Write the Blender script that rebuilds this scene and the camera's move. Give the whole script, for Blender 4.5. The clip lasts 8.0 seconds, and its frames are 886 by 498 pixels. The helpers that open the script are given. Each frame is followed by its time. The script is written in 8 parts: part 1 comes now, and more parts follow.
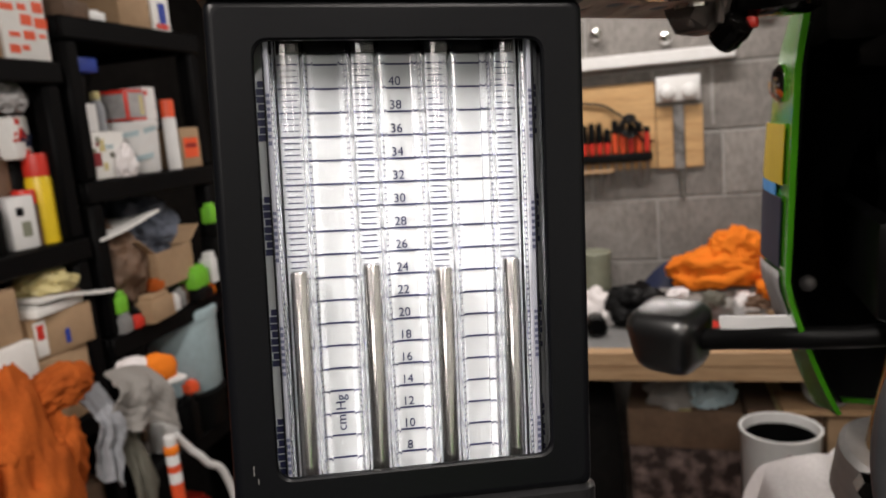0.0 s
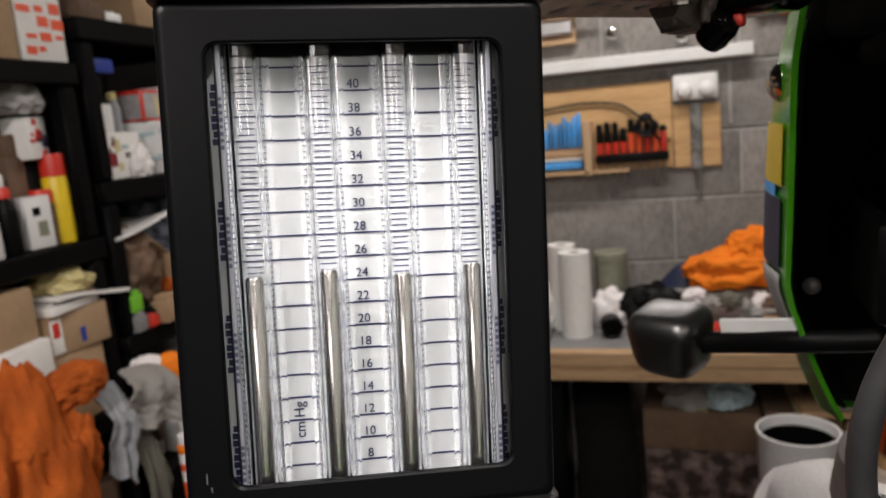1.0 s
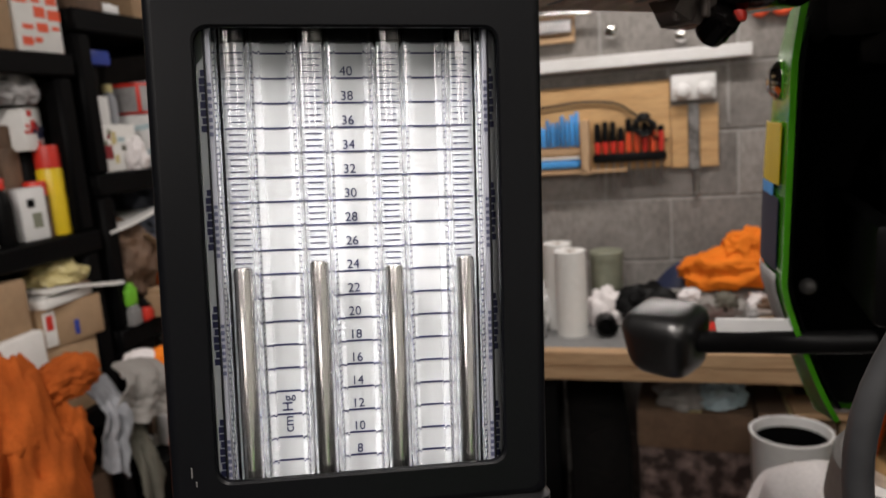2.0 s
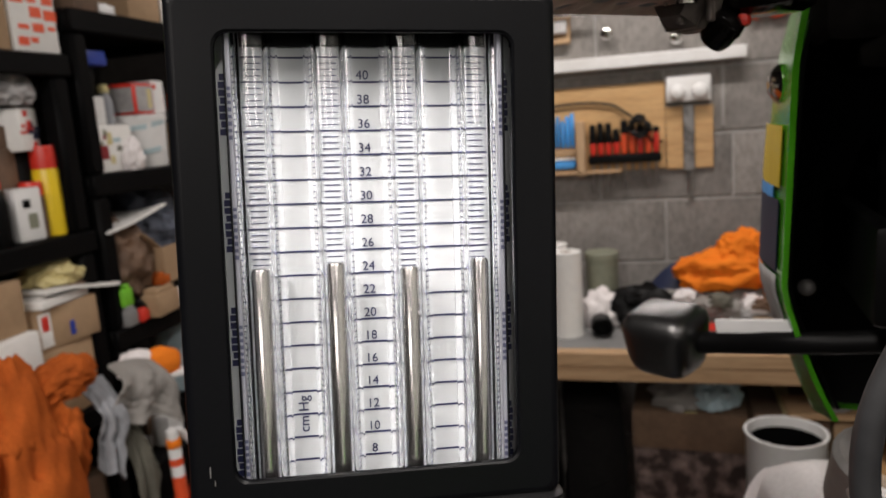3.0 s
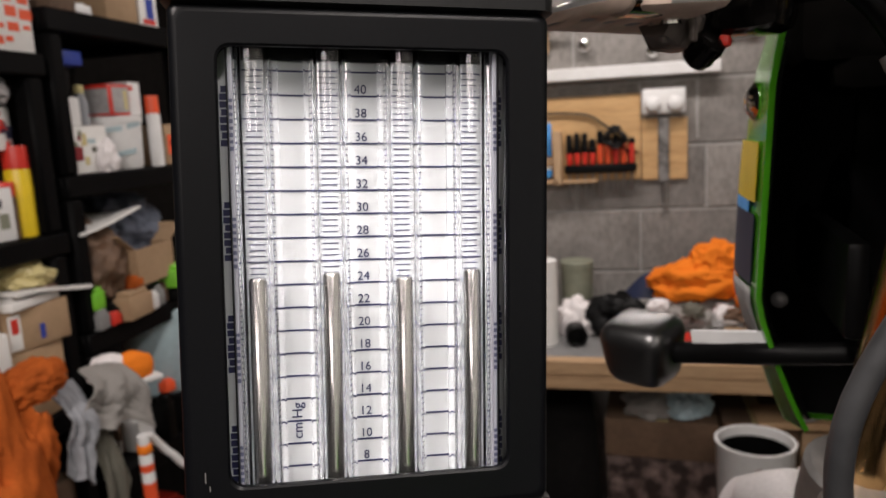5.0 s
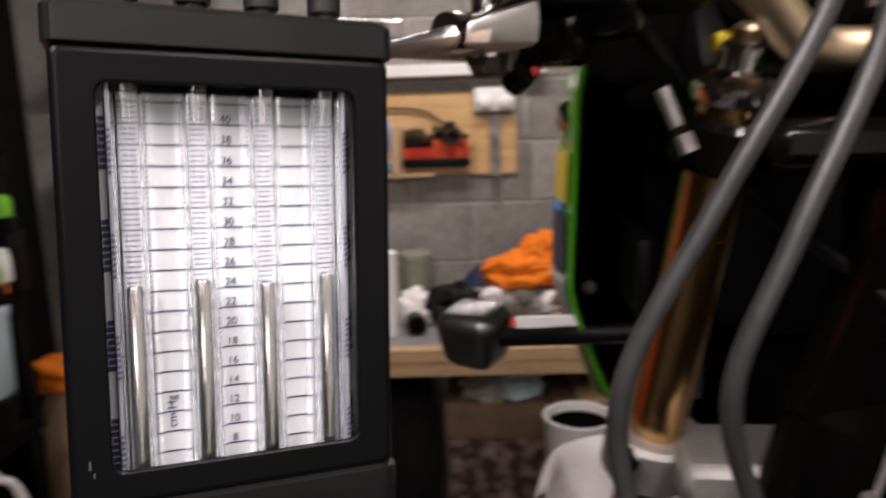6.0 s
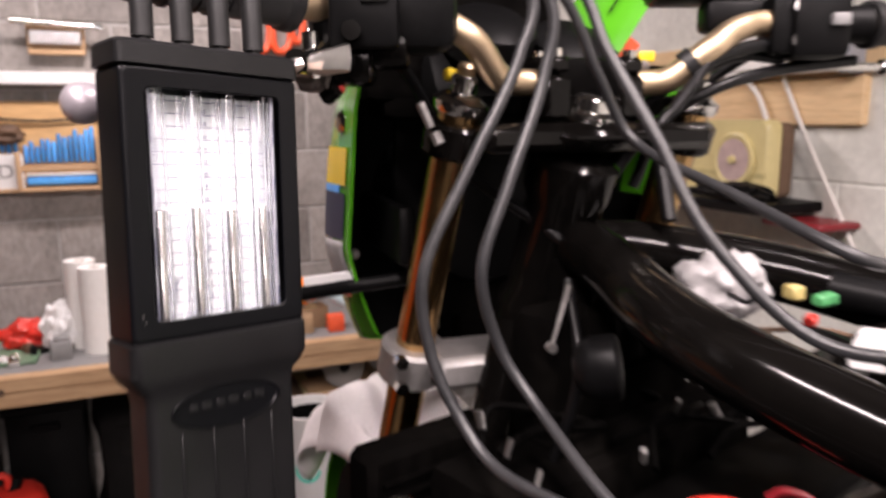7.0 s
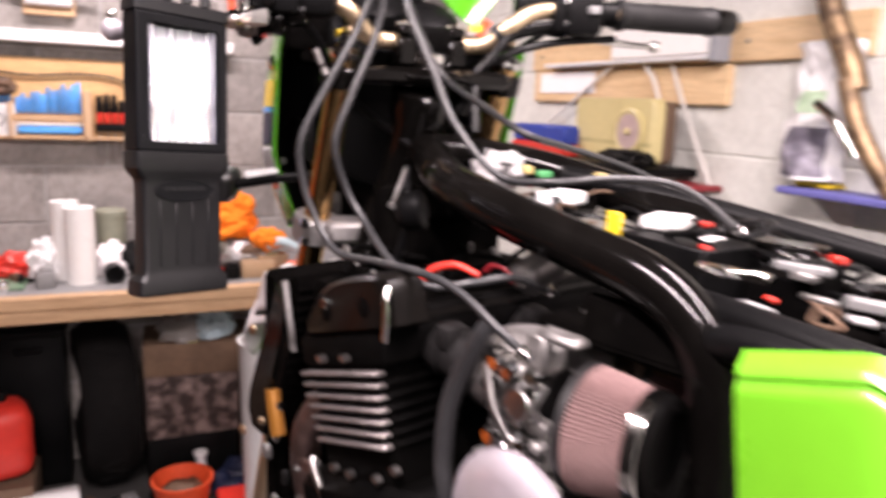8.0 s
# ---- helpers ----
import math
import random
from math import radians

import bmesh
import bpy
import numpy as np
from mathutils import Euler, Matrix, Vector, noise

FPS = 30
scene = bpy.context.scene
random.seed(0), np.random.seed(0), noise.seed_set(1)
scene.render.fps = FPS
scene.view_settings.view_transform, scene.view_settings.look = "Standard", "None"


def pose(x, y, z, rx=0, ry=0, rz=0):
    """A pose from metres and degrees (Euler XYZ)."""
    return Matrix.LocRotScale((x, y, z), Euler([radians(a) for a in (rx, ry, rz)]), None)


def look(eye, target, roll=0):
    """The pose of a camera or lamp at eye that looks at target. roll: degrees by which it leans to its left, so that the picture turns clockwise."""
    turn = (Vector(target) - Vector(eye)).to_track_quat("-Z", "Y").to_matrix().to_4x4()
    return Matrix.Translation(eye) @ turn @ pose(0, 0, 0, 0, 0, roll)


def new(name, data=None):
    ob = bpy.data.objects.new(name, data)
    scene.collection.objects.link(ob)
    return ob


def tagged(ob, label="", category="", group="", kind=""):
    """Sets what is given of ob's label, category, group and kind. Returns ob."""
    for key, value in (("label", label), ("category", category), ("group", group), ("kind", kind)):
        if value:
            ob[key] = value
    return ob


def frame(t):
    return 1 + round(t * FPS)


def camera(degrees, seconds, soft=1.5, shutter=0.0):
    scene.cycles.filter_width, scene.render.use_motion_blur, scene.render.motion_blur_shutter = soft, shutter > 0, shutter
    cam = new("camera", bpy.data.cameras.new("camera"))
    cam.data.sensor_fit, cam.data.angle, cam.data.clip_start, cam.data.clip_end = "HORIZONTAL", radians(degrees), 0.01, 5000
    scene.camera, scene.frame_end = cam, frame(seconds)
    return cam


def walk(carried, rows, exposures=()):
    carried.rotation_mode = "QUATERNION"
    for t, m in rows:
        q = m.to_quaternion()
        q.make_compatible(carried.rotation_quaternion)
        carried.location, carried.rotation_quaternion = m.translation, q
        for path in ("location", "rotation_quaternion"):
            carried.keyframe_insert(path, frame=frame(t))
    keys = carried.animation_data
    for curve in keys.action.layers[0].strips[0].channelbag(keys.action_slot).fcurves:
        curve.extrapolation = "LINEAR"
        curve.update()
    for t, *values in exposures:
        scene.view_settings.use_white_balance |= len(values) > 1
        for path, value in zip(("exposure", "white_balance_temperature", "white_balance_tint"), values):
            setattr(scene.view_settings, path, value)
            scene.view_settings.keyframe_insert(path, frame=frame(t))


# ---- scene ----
# ---------------- camera ----------------
cam = camera(62.1, 8.0, soft=1.6, shutter=0.65)
cam.data.dof.use_dof = True
cam.data.dof.focus_distance = 0.173
cam.data.dof.aperture_fstop = 27.0
ROWS = [
    (0.0, (0.0411, 0.0116, 1.5798), (-0.4763, 1.9133, 1.2393), -4.93),
    (0.5, (0.0478, 0.0177, 1.5796), (-0.5143, 1.9059, 1.2345), -4.52),
    (1.0, (0.0538, 0.0185, 1.5795), (-0.5123, 1.9066, 1.2409), -5.09),
    (1.5, (0.0544, 0.0226, 1.5776), (-0.5125, 1.9096, 1.2340), -4.60),
    (3.0, (0.0496, 0.0184, 1.5787), (-0.4926, 1.9124, 1.2337), -4.22),
    (3.5, (0.0486, 0.0178, 1.5796), (-0.4869, 1.9143, 1.2380), -4.26),
    (4.0, (0.0487, 0.0166, 1.5801), (-0.4700, 1.9187, 1.2438), -3.75),
    (5.5, (0.0457, 0.0064, 1.5825), (-0.3551, 1.9365, 1.2452), -2.28),
    (5.8, (0.0528, -0.0077, 1.5862), (-0.1840, 1.9407, 1.2022), -2.64),
    (6.0, (0.0493, -0.0196, 1.5910), (0.0017, 1.9450, 1.2193), -1.78),
    (6.2, (0.0338, -0.0348, 1.5974), (0.1655, 1.9266, 1.2292), -0.30),
    (6.5, (0.0045, -0.0701, 1.5964), (0.4462, 1.8467, 1.2351), -1.20),
    (6.8, (-0.0272, -0.1284, 1.5906), (0.6523, 1.7220, 1.2526), -1.80),
    (7.0, (-0.0393, -0.1717, 1.5864), (0.6940, 1.6561, 1.2376), -0.44),
    (7.2, (-0.0457, -0.2357, 1.5824), (0.6626, 1.6074, 1.2640), -0.88),
    (7.5, (-0.0465, -0.3400, 1.5650), (0.5819, 1.5281, 1.2257), 1.69),
    (7.8, (-0.0524, -0.4471, 1.5530), (0.6498, 1.3827, 1.1548), 2.69),
    (8.0, (-0.0608, -0.5170, 1.5425), (0.7281, 1.2798, 1.1561), 2.30),
]
walk(cam, [(t, look(eye, target, lean)) for t, eye, target, lean in ROWS],
     exposures=[(0.0, 0.1, 6500, 12), (0.6, -0.14, 6450, 12), (4.2, -0.14, 6480, 13), (5.5, 0.0, 6500, 16), (6.0, 0.05, 6500, 19), (6.5, 0.42, 6550, 25), (7.0, 0.70, 6550, 25), (7.5, 1.03, 6600, 25), (8.0, 1.26, 6480, 28)])

# ---------------- world and lamps ----------------
world = bpy.data.worlds.new("world")
scene.world = world
world.use_nodes = True
world.node_tree.nodes["Background"].inputs[0].default_value = (0.6, 0.7, 0.9, 1)
world.node_tree.nodes["Background"].inputs[1].default_value = 0.02

CEIL = 2.55


def batten_lamp(x, y, length, along_y, watts):
    """The light of a fluorescent batten under the ceiling."""
    lamp = bpy.data.lights.new("batten_light", "AREA")
    lamp.shape, lamp.size, lamp.size_y = "RECTANGLE", 0.60 if y < -2 else 0.07, length
    lamp.energy, lamp.color = watts, (1.0, 0.93, 0.86)
    ob = new("batten_light", lamp)
    ob.matrix_world = pose(x, y, CEIL - 0.10, 0, 0, 0 if along_y else 90)
    return ob


BATTENS = [(-0.40, -0.52, 1.2, True, 35), (0.58, -0.56, 1.2, True, 24), (0.0, 2.10, 1.2, False, 18.5), (-0.50, -3.8, 2.4, True, 41), (0.35, -3.9, 2.4, True, 41)]
for b in BATTENS:
    batten_lamp(*b)

# ---------------- materials ----------------
MATS = {}


def mat(name, color, rough=0.5, metal=0.0, var=0.15, grain=40.0, bump=0.1, stain=None, stain_scale=6.0, stain_amount=0.5,
        coat=0.0, rand=0.0, stretch=(1, 1, 1), rough_var=0.1, spec=0.5):
    """A procedural surface: base colour with fine grain, broad stains and a little relief."""
    if name in MATS:
        return MATS[name]
    m = bpy.data.materials.new(name)
    m.use_nodes = True
    nt = m.node_tree
    N, L = nt.nodes, nt.links
    bs = N["Principled BSDF"]
    co = N.new("ShaderNodeTexCoord")
    mp = N.new("ShaderNodeMapping")
    mp.inputs["Scale"].default_value = stretch
    L.new(co.outputs["Object"], mp.inputs["Vector"])
    fine = N.new("ShaderNodeTexNoise")
    fine.inputs["Scale"].default_value, fine.inputs["Detail"].default_value = grain, 6
    L.new(mp.outputs[0], fine.inputs["Vector"])
    broad = N.new("ShaderNodeTexNoise")
    broad.inputs["Scale"].default_value, broad.inputs["Detail"].default_value = stain_scale, 5
    L.new(mp.outputs[0], broad.inputs["Vector"])
    ramp = N.new("ShaderNodeMapRange")
    ramp.inputs[1].default_value, ramp.inputs[2].default_value = 0.42, 0.68
    L.new(broad.outputs[0], ramp.inputs[0])
    stained = N.new("ShaderNodeMix")
    stained.data_type = "RGBA"
    c2 = stain if stain else tuple(c * 0.72 for c in color)
    stained.inputs[6].default_value, stained.inputs[7].default_value = (*color, 1), (*c2, 1)
    amt = N.new("ShaderNodeMath")
    amt.operation = "MULTIPLY"
    amt.inputs[1].default_value = stain_amount
    L.new(ramp.outputs[0], amt.inputs[0])
    L.new(amt.outputs[0], stained.inputs[0])
    val = N.new("ShaderNodeHueSaturation")
    g = N.new("ShaderNodeMapRange")
    g.inputs[1].default_value, g.inputs[2].default_value = 0.25, 0.75
    g.inputs[3].default_value, g.inputs[4].default_value = 1 - var, 1 + var
    L.new(fine.outputs[0], g.inputs[0])
    src = g.outputs[0]
    if rand:
        info = N.new("ShaderNodeObjectInfo")
        r = N.new("ShaderNodeMapRange")
        r.inputs[3].default_value, r.inputs[4].default_value = 1 - rand, 1 + rand
        L.new(info.outputs["Random"], r.inputs[0])
        mul = N.new("ShaderNodeMath")
        mul.operation = "MULTIPLY"
        L.new(src, mul.inputs[0])
        L.new(r.outputs[0], mul.inputs[1])
        src = mul.outputs[0]
    L.new(src, val.inputs["Value"])
    L.new(stained.outputs[2], val.inputs["Color"])
    L.new(val.outputs[0], bs.inputs["Base Color"])
    rr = N.new("ShaderNodeMapRange")
    rr.inputs[3].default_value, rr.inputs[4].default_value = max(0.02, rough - rough_var), min(1, rough + rough_var)
    L.new(broad.outputs[0], rr.inputs[0])
    L.new(rr.outputs[0], bs.inputs["Roughness"])
    bs.inputs["Metallic"].default_value = metal
    bs.inputs["Specular IOR Level"].default_value = spec
    bs.inputs["Coat Weight"].default_value = coat
    bs.inputs["Coat Roughness"].default_value = 0.05
    if bump:
        b = N.new("ShaderNodeBump")
        b.inputs["Strength"].default_value, b.inputs["Distance"].default_value = bump, 0.002
        L.new(fine.outputs[0], b.inputs["Height"])
        L.new(b.outputs[0], bs.inputs["Normal"])
    MATS[name] = m
    return m


def glass(name, color=(1, 1, 1), rough=0.0, ior=1.45):
    if name in MATS:
        return MATS[name]
    m = bpy.data.materials.new(name)
    m.use_nodes = True
    bs = m.node_tree.nodes["Principled BSDF"]
    bs.inputs["Base Color"].default_value = (*color, 1)
    bs.inputs["Transmission Weight"].default_value = 1
    bs.inputs["Roughness"].default_value, bs.inputs["IOR"].default_value = rough, ior
    MATS[name] = m
    return m


def wood(name, color, dark, scale=1.0, stretch=(14, 1.2, 14), rand=0.1):
    return mat(name, color, 0.6, 0, 0.14, 18 * scale, 0.15, dark, 5 * scale, 0.75, stretch=stretch, rand=rand)


GAUGE_PLASTIC = mat("gauge_plastic", (0.0022, 0.0024, 0.0030), 0.33, 0, 0.2, 900, 0.008, (0.0030, 0.0032, 0.0044), 14, 0.4, spec=0.145, rough_var=0.04)
# grey and ink that paint the reflection of the side print
REFLECTION_GREY = mat("grey_strip", (0.26, 0.27, 0.31), 0.4, 0, 0.05, 60, 0.02)
REFLECTION_INK = mat("reflected_ink", (0.05, 0.055, 0.10), 0.5, 0, 0.1, 80, 0)
# near-black without gloss, deep shade put into the colour of hidden parts
SHADE_BLACK = mat("shade_black", (0.0022, 0.0020, 0.0019), 0.8, 0, 0.3, 90, 0.3, (0.0045, 0.004, 0.0035), 25, 0.5, spec=0.004)
CONNECTOR_GREEN = mat("connector_green", (0.05, 0.26, 0.09), 0.5, 0, 0.15, 90, 0.05)
CONNECTOR_CREAM = mat("connector_cream", (0.42, 0.34, 0.13), 0.5, 0, 0.15, 90, 0.05)
TAPE_GREY = mat("tape_grey_cloth", (0.36, 0.35, 0.35), 0.6, 0, 0.15, 90, 0.15, (0.24, 0.23, 0.23), 30, 0.6)
FIN_ALLOY = mat("fin_alloy", (0.30, 0.27, 0.265), 0.42, 0.8, 0.25, 160, 0.4, (0.16, 0.145, 0.14), 60, 0.6)
GAUGE_CAP = mat("gauge_cap_plastic", (0.0055, 0.0056, 0.006), 0.40, 0, 0.2, 700, 0.02, (0.010, 0.010, 0.0105), 20, 0.4, spec=0.26)
SCALE_WHITE = mat("scale_white", (0.46, 0.49, 0.51), 0.45, 0, 0.03, 60, 0.02, (0.425, 0.455, 0.475), 20, 0.4)
SCALE_INK = mat("scale_ink", (0.010, 0.014, 0.065), 0.5, 0, 0.1, 80, 0)
TUBE_CLEAR = glass("tube_clear", (0.985, 0.99, 1.0), 0.0, 1.46)
STEEL = mat("steel_rod", (0.55, 0.54, 0.52), 0.2, 1, 0.06, 60, 0.02, (0.45, 0.42, 0.38), 30, 0.4)
BLACK_PAINT = mat("black_gloss_paint", (0.0025, 0.0022, 0.0020), 0.14, 0, 0.2, 60, 0.02, (0.005, 0.0045, 0.004), 12, 0.4, coat=0.03, spec=0.19, rough_var=0.04)
BLACK_ENGINE = mat("black_engine_paint", (0.0018, 0.0017, 0.0017), 0.46, 0, 0.25, 80, 0.06, (0.0036, 0.0034, 0.003), 18, 0.45, spec=0.012)
BLACK_PLASTIC = mat("black_plastic", (0.0032, 0.0032, 0.0034), 0.42, 0, 0.2, 200, 0.06, (0.006, 0.006, 0.006), 10, 0.4, spec=0.10)
RUBBER = mat("rubber", (0.008, 0.008, 0.0085), 0.5, 0, 0.2, 120, 0.08, (0.016, 0.0155, 0.015), 16, 0.4, spec=0.35)
HOSE_GREY = mat("hose_grey_rubber", (0.020, 0.0205, 0.022), 0.38, 0, 0.15, 160, 0.10, (0.04, 0.04, 0.041), 30, 0.45)
POD_PLASTIC = mat("pod_plastic", (0.005, 0.005, 0.0053), 0.34, 0, 0.15, 200, 0.04, (0.009, 0.009, 0.009), 12, 0.4, spec=1.0, coat=0.1)
# lever underside: cast metal, paler to carry bounce light in its colour
LEVER_LIT_CAST = mat("lever_lit_cast", (0.68, 0.53, 0.45), 0.6, 0.0, 0.15, 150, 0.15, (0.50, 0.38, 0.31), 30, 0.5)
POLISHED_COVER = mat("polished_cover", (0.46, 0.42, 0.46), 0.34, 0.5, 0.15, 60, 0.15, (0.34, 0.32, 0.33), 30, 0.6)
PERCH_METAL = mat("perch_metal", (0.17, 0.145, 0.13), 0.42, 0.35, 0.25, 120, 0.25, (0.08, 0.066, 0.06), 40, 0.6)
HEADER_STEEL = mat("header_steel", (0.20, 0.13, 0.115), 0.36, 0.8, 0.25, 60, 0.2, (0.08, 0.045, 0.035), 25, 0.7)
CAM_PAINT = mat("cam_cover_paint", (0.0026, 0.0022, 0.0020), 0.30, 0, 0.25, 60, 0.05, (0.006, 0.005, 0.0042), 14, 0.5, spec=0.11, rough_var=0.08)
LACQUER = mat("brass_lacquer", (0.34, 0.145, 0.025), 0.35, 0.3, 0.2, 80, 0.1, (0.18, 0.07, 0.015), 40, 0.6)
BOOT_GREY = mat("intake_boot_rubber", (0.010, 0.0095, 0.0095), 0.6, 0, 0.2, 120, 0.2, (0.005, 0.0047, 0.0047), 30, 0.5, spec=0.08)
CLAMP_ALLOY = mat("cast_clamp_alloy", (0.25, 0.24, 0.235), 0.48, 0.6, 0.12, 120, 0.3, (0.36, 0.35, 0.34), 25, 0.5)
# real mottle, its tones lowered for the shade under the bench
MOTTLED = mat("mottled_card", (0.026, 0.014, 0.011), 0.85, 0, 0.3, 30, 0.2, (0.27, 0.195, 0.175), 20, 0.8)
TYRE = mat("tyre_rubber", (0.0055, 0.0052, 0.0052), 0.75, 0, 0.25, 60, 0.4, (0.010, 0.009, 0.0085), 8, 0.5, spec=0.06)
CHROME = mat("chrome", (0.72, 0.71, 0.69), 0.1, 1, 0.05, 60, 0.03, (0.5, 0.47, 0.42), 25, 0.35)
ALLOY = mat("alloy", (0.42, 0.41, 0.40), 0.34, 1, 0.15, 90, 0.15, (0.25, 0.235, 0.22), 22, 0.6)
ALLOY_DULL = mat("alloy_dull", (0.26, 0.25, 0.245), 0.5, 0.7, 0.3, 70, 0.4, (0.06, 0.055, 0.05), 26, 0.85)
GOLD = mat("gold_anodised", (0.66, 0.51, 0.34), 0.44, 1, 0.08, 60, 0.05, (0.54, 0.40, 0.25), 18, 0.4)
FORK_GOLD = mat("fork_gold", (0.52, 0.33, 0.15), 0.24, 1, 0.05, 60, 0.02, (0.5, 0.28, 0.1), 18, 0.4)
GREEN = mat("green_gloss_paint", (0.066, 0.33, 0.012), 0.16, 0, 0.05, 40, 0.01, (0.056, 0.28, 0.012), 8, 0.3, coat=0.0, spec=0.22)
GREEN_PANEL = mat("green_panel_paint", (0.118, 0.41, 0.014), 0.30, 0, 0.05, 40, 0.02, (0.12, 0.34, 0.012), 6, 0.3, coat=0.6, spec=0.8)
FILTER_PINK = mat("filter_gauze", (0.155, 0.092, 0.088), 0.85, 0, 0.25, 500, 0.4, (0.11, 0.066, 0.062), 25, 0.6)
CABLE_BLACK = mat("cable_black", (0.004, 0.004, 0.0044), 0.36, 0, 0.15, 120, 0.05, spec=0.22)
CONCRETE_BLOCK = mat("concrete_block", (0.27, 0.252, 0.236), 0.92, 0, 0.25, 60, 0.6, (0.155, 0.144, 0.134), 7, 0.75, rand=0.18, stretch=(1.1, 1, 0.72))
PAINTED_BLOCK = mat("painted_block", (0.64, 0.645, 0.60), 0.85, 0, 0.12, 60, 0.45, (0.50, 0.495, 0.455), 4, 0.55, rand=0.07)
MORTAR = mat("mortar", (0.36, 0.35, 0.335), 0.95, 0, 0.18, 80, 0.5, (0.25, 0.24, 0.23), 6, 0.5)
DARK_WALL = mat("dark_wall", (0.045, 0.042, 0.04), 0.9, 0, 0.15, 30, 0.3, (0.03, 0.028, 0.027), 3, 0.5)
# near-black wall colour stands in for the darkness behind the shelves
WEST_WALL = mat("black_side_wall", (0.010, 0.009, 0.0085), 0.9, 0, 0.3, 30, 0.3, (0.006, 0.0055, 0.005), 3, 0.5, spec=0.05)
CEILING_MAT = mat("dark_ceiling", (0.06, 0.05, 0.042), 0.9, 0, 0.12, 30, 0.3, (0.04, 0.034, 0.03), 3, 0.5)
FLOOR_MAT = mat("concrete_floor", (0.065, 0.062, 0.059), 0.8, 0, 0.2, 40, 0.4, (0.035, 0.033, 0.032), 3, 0.7)
PINE = wood("pine", (0.52, 0.34, 0.19), (0.38, 0.22, 0.11), 1.0, (1.2, 16, 16))
PINE_UP = wood("pine_upright", (0.50, 0.34, 0.20), (0.36, 0.22, 0.12), 1.0, (16, 16, 1.2))
PINE_Y = wood("pine_side", (0.66, 0.475, 0.27), (0.54, 0.36, 0.19), 1.0, (16, 1.2, 16))
PLY = wood("plywood", (0.56, 0.345, 0.155), (0.44, 0.25, 0.10), 0.8, (1.5, 10, 10))
CARD = mat("cardboard", (0.36, 0.24, 0.14), 0.85, 0, 0.1, 60, 0.2, (0.28, 0.18, 0.1), 8, 0.5, rand=0.15)
# cardboard brown with the under-bench shade darkened into its colour
CARD_SHADED = mat("shaded_cardboard", (0.155, 0.095, 0.058), 0.85, 0, 0.15, 60, 0.2, (0.09, 0.055, 0.034), 8, 0.6)
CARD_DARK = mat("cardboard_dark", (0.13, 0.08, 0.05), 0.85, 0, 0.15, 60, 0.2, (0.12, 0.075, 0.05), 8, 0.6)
WHITE_PLASTIC = mat("white_plastic", (0.74, 0.74, 0.74), 0.4, 0, 0.04, 60, 0.03, (0.66, 0.65, 0.63), 8, 0.5)
PAPER = mat("white_paper", (0.78, 0.77, 0.75), 0.85, 0, 0.04, 60, 0.08, (0.7, 0.69, 0.66), 10, 0.5)
SHELF_BLACK = mat("shelf_plastic", (0.0028, 0.0028, 0.0032), 0.5, 0, 0.2, 120, 0.1, (0.005, 0.0048, 0.0046), 5, 0.5, spec=0.06)
ORANGE_CLOTH = mat("orange_cloth", (0.43, 0.098, 0.018), 0.9, 0, 0.2, 300, 0.5, (0.22, 0.046, 0.010), 9, 0.75, spec=0.08)
ORANGE_BRIGHT = mat("orange_bright_cloth", (0.85, 0.22, 0.02), 0.8, 0, 0.12, 300, 0.4, (0.66, 0.15, 0.015), 10, 0.5, spec=0.1)
GREY_CLOTH = mat("grey_cloth", (0.27, 0.255, 0.24), 0.9, 0, 0.15, 350, 0.4, (0.25, 0.235, 0.22), 8, 0.5)
WHITE_CLOTH = mat("white_cloth", (0.80, 0.76, 0.76), 0.9, 0, 0.08, 300, 0.3, (0.68, 0.63, 0.64), 10, 0.4)
SLATE_CLOTH = mat("slate_cloth", (0.13, 0.15, 0.20), 0.8, 0, 0.15, 200, 0.4, (0.07, 0.08, 0.11), 9, 0.6)
RED = mat("red_plastic", (0.62, 0.035, 0.02), 0.4, 0, 0.1, 60, 0.05, (0.42, 0.02, 0.015), 12, 0.4)
CRIMSON = mat("crimson_plastic", (0.22, 0.012, 0.018), 0.4, 0, 0.1, 60, 0.05)
BLUE_GREY_CLOTH = mat("blue_grey_cloth", (0.30, 0.31, 0.335), 0.9, 0, 0.15, 350, 0.4, (0.24, 0.25, 0.27), 8, 0.5)
OLIVE_CLOTH = mat("olive_cloth", (0.13, 0.125, 0.10), 0.9, 0, 0.15, 350, 0.4, (0.09, 0.085, 0.07), 8, 0.5)
RED_ORANGE = mat("red_orange_plastic", (0.80, 0.10, 0.03), 0.4, 0, 0.1, 60, 0.05, (0.6, 0.06, 0.02), 12, 0.4)
YELLOW = mat("yellow_paint", (0.78, 0.56, 0.02), 0.35, 0, 0.06, 60, 0.03, (0.66, 0.46, 0.02), 14, 0.3)
CREAM = mat("cream_plastic", (0.58, 0.50, 0.24), 0.4, 0, 0.05, 60, 0.05, (0.5, 0.42, 0.19), 9, 0.4)
BLUE = mat("blue_plastic", (0.02, 0.05, 0.32), 0.4, 0, 0.1, 60, 0.05)
SKY_BLUE = mat("sky_blue_plastic", (0.06, 0.30, 0.68), 0.4, 0, 0.12, 60, 0.05, (0.04, 0.2, 0.55), 20, 0.5, rand=0.35)
PALE_BLUE = mat("pale_blue_plastic", (0.40, 0.52, 0.56), 0.4, 0, 0.08, 60, 0.05)
NAVY = mat("navy_paint", (0.015, 0.022, 0.06), 0.5, 0, 0.2, 60, 0.1, (0.03, 0.03, 0.04), 8, 0.6)
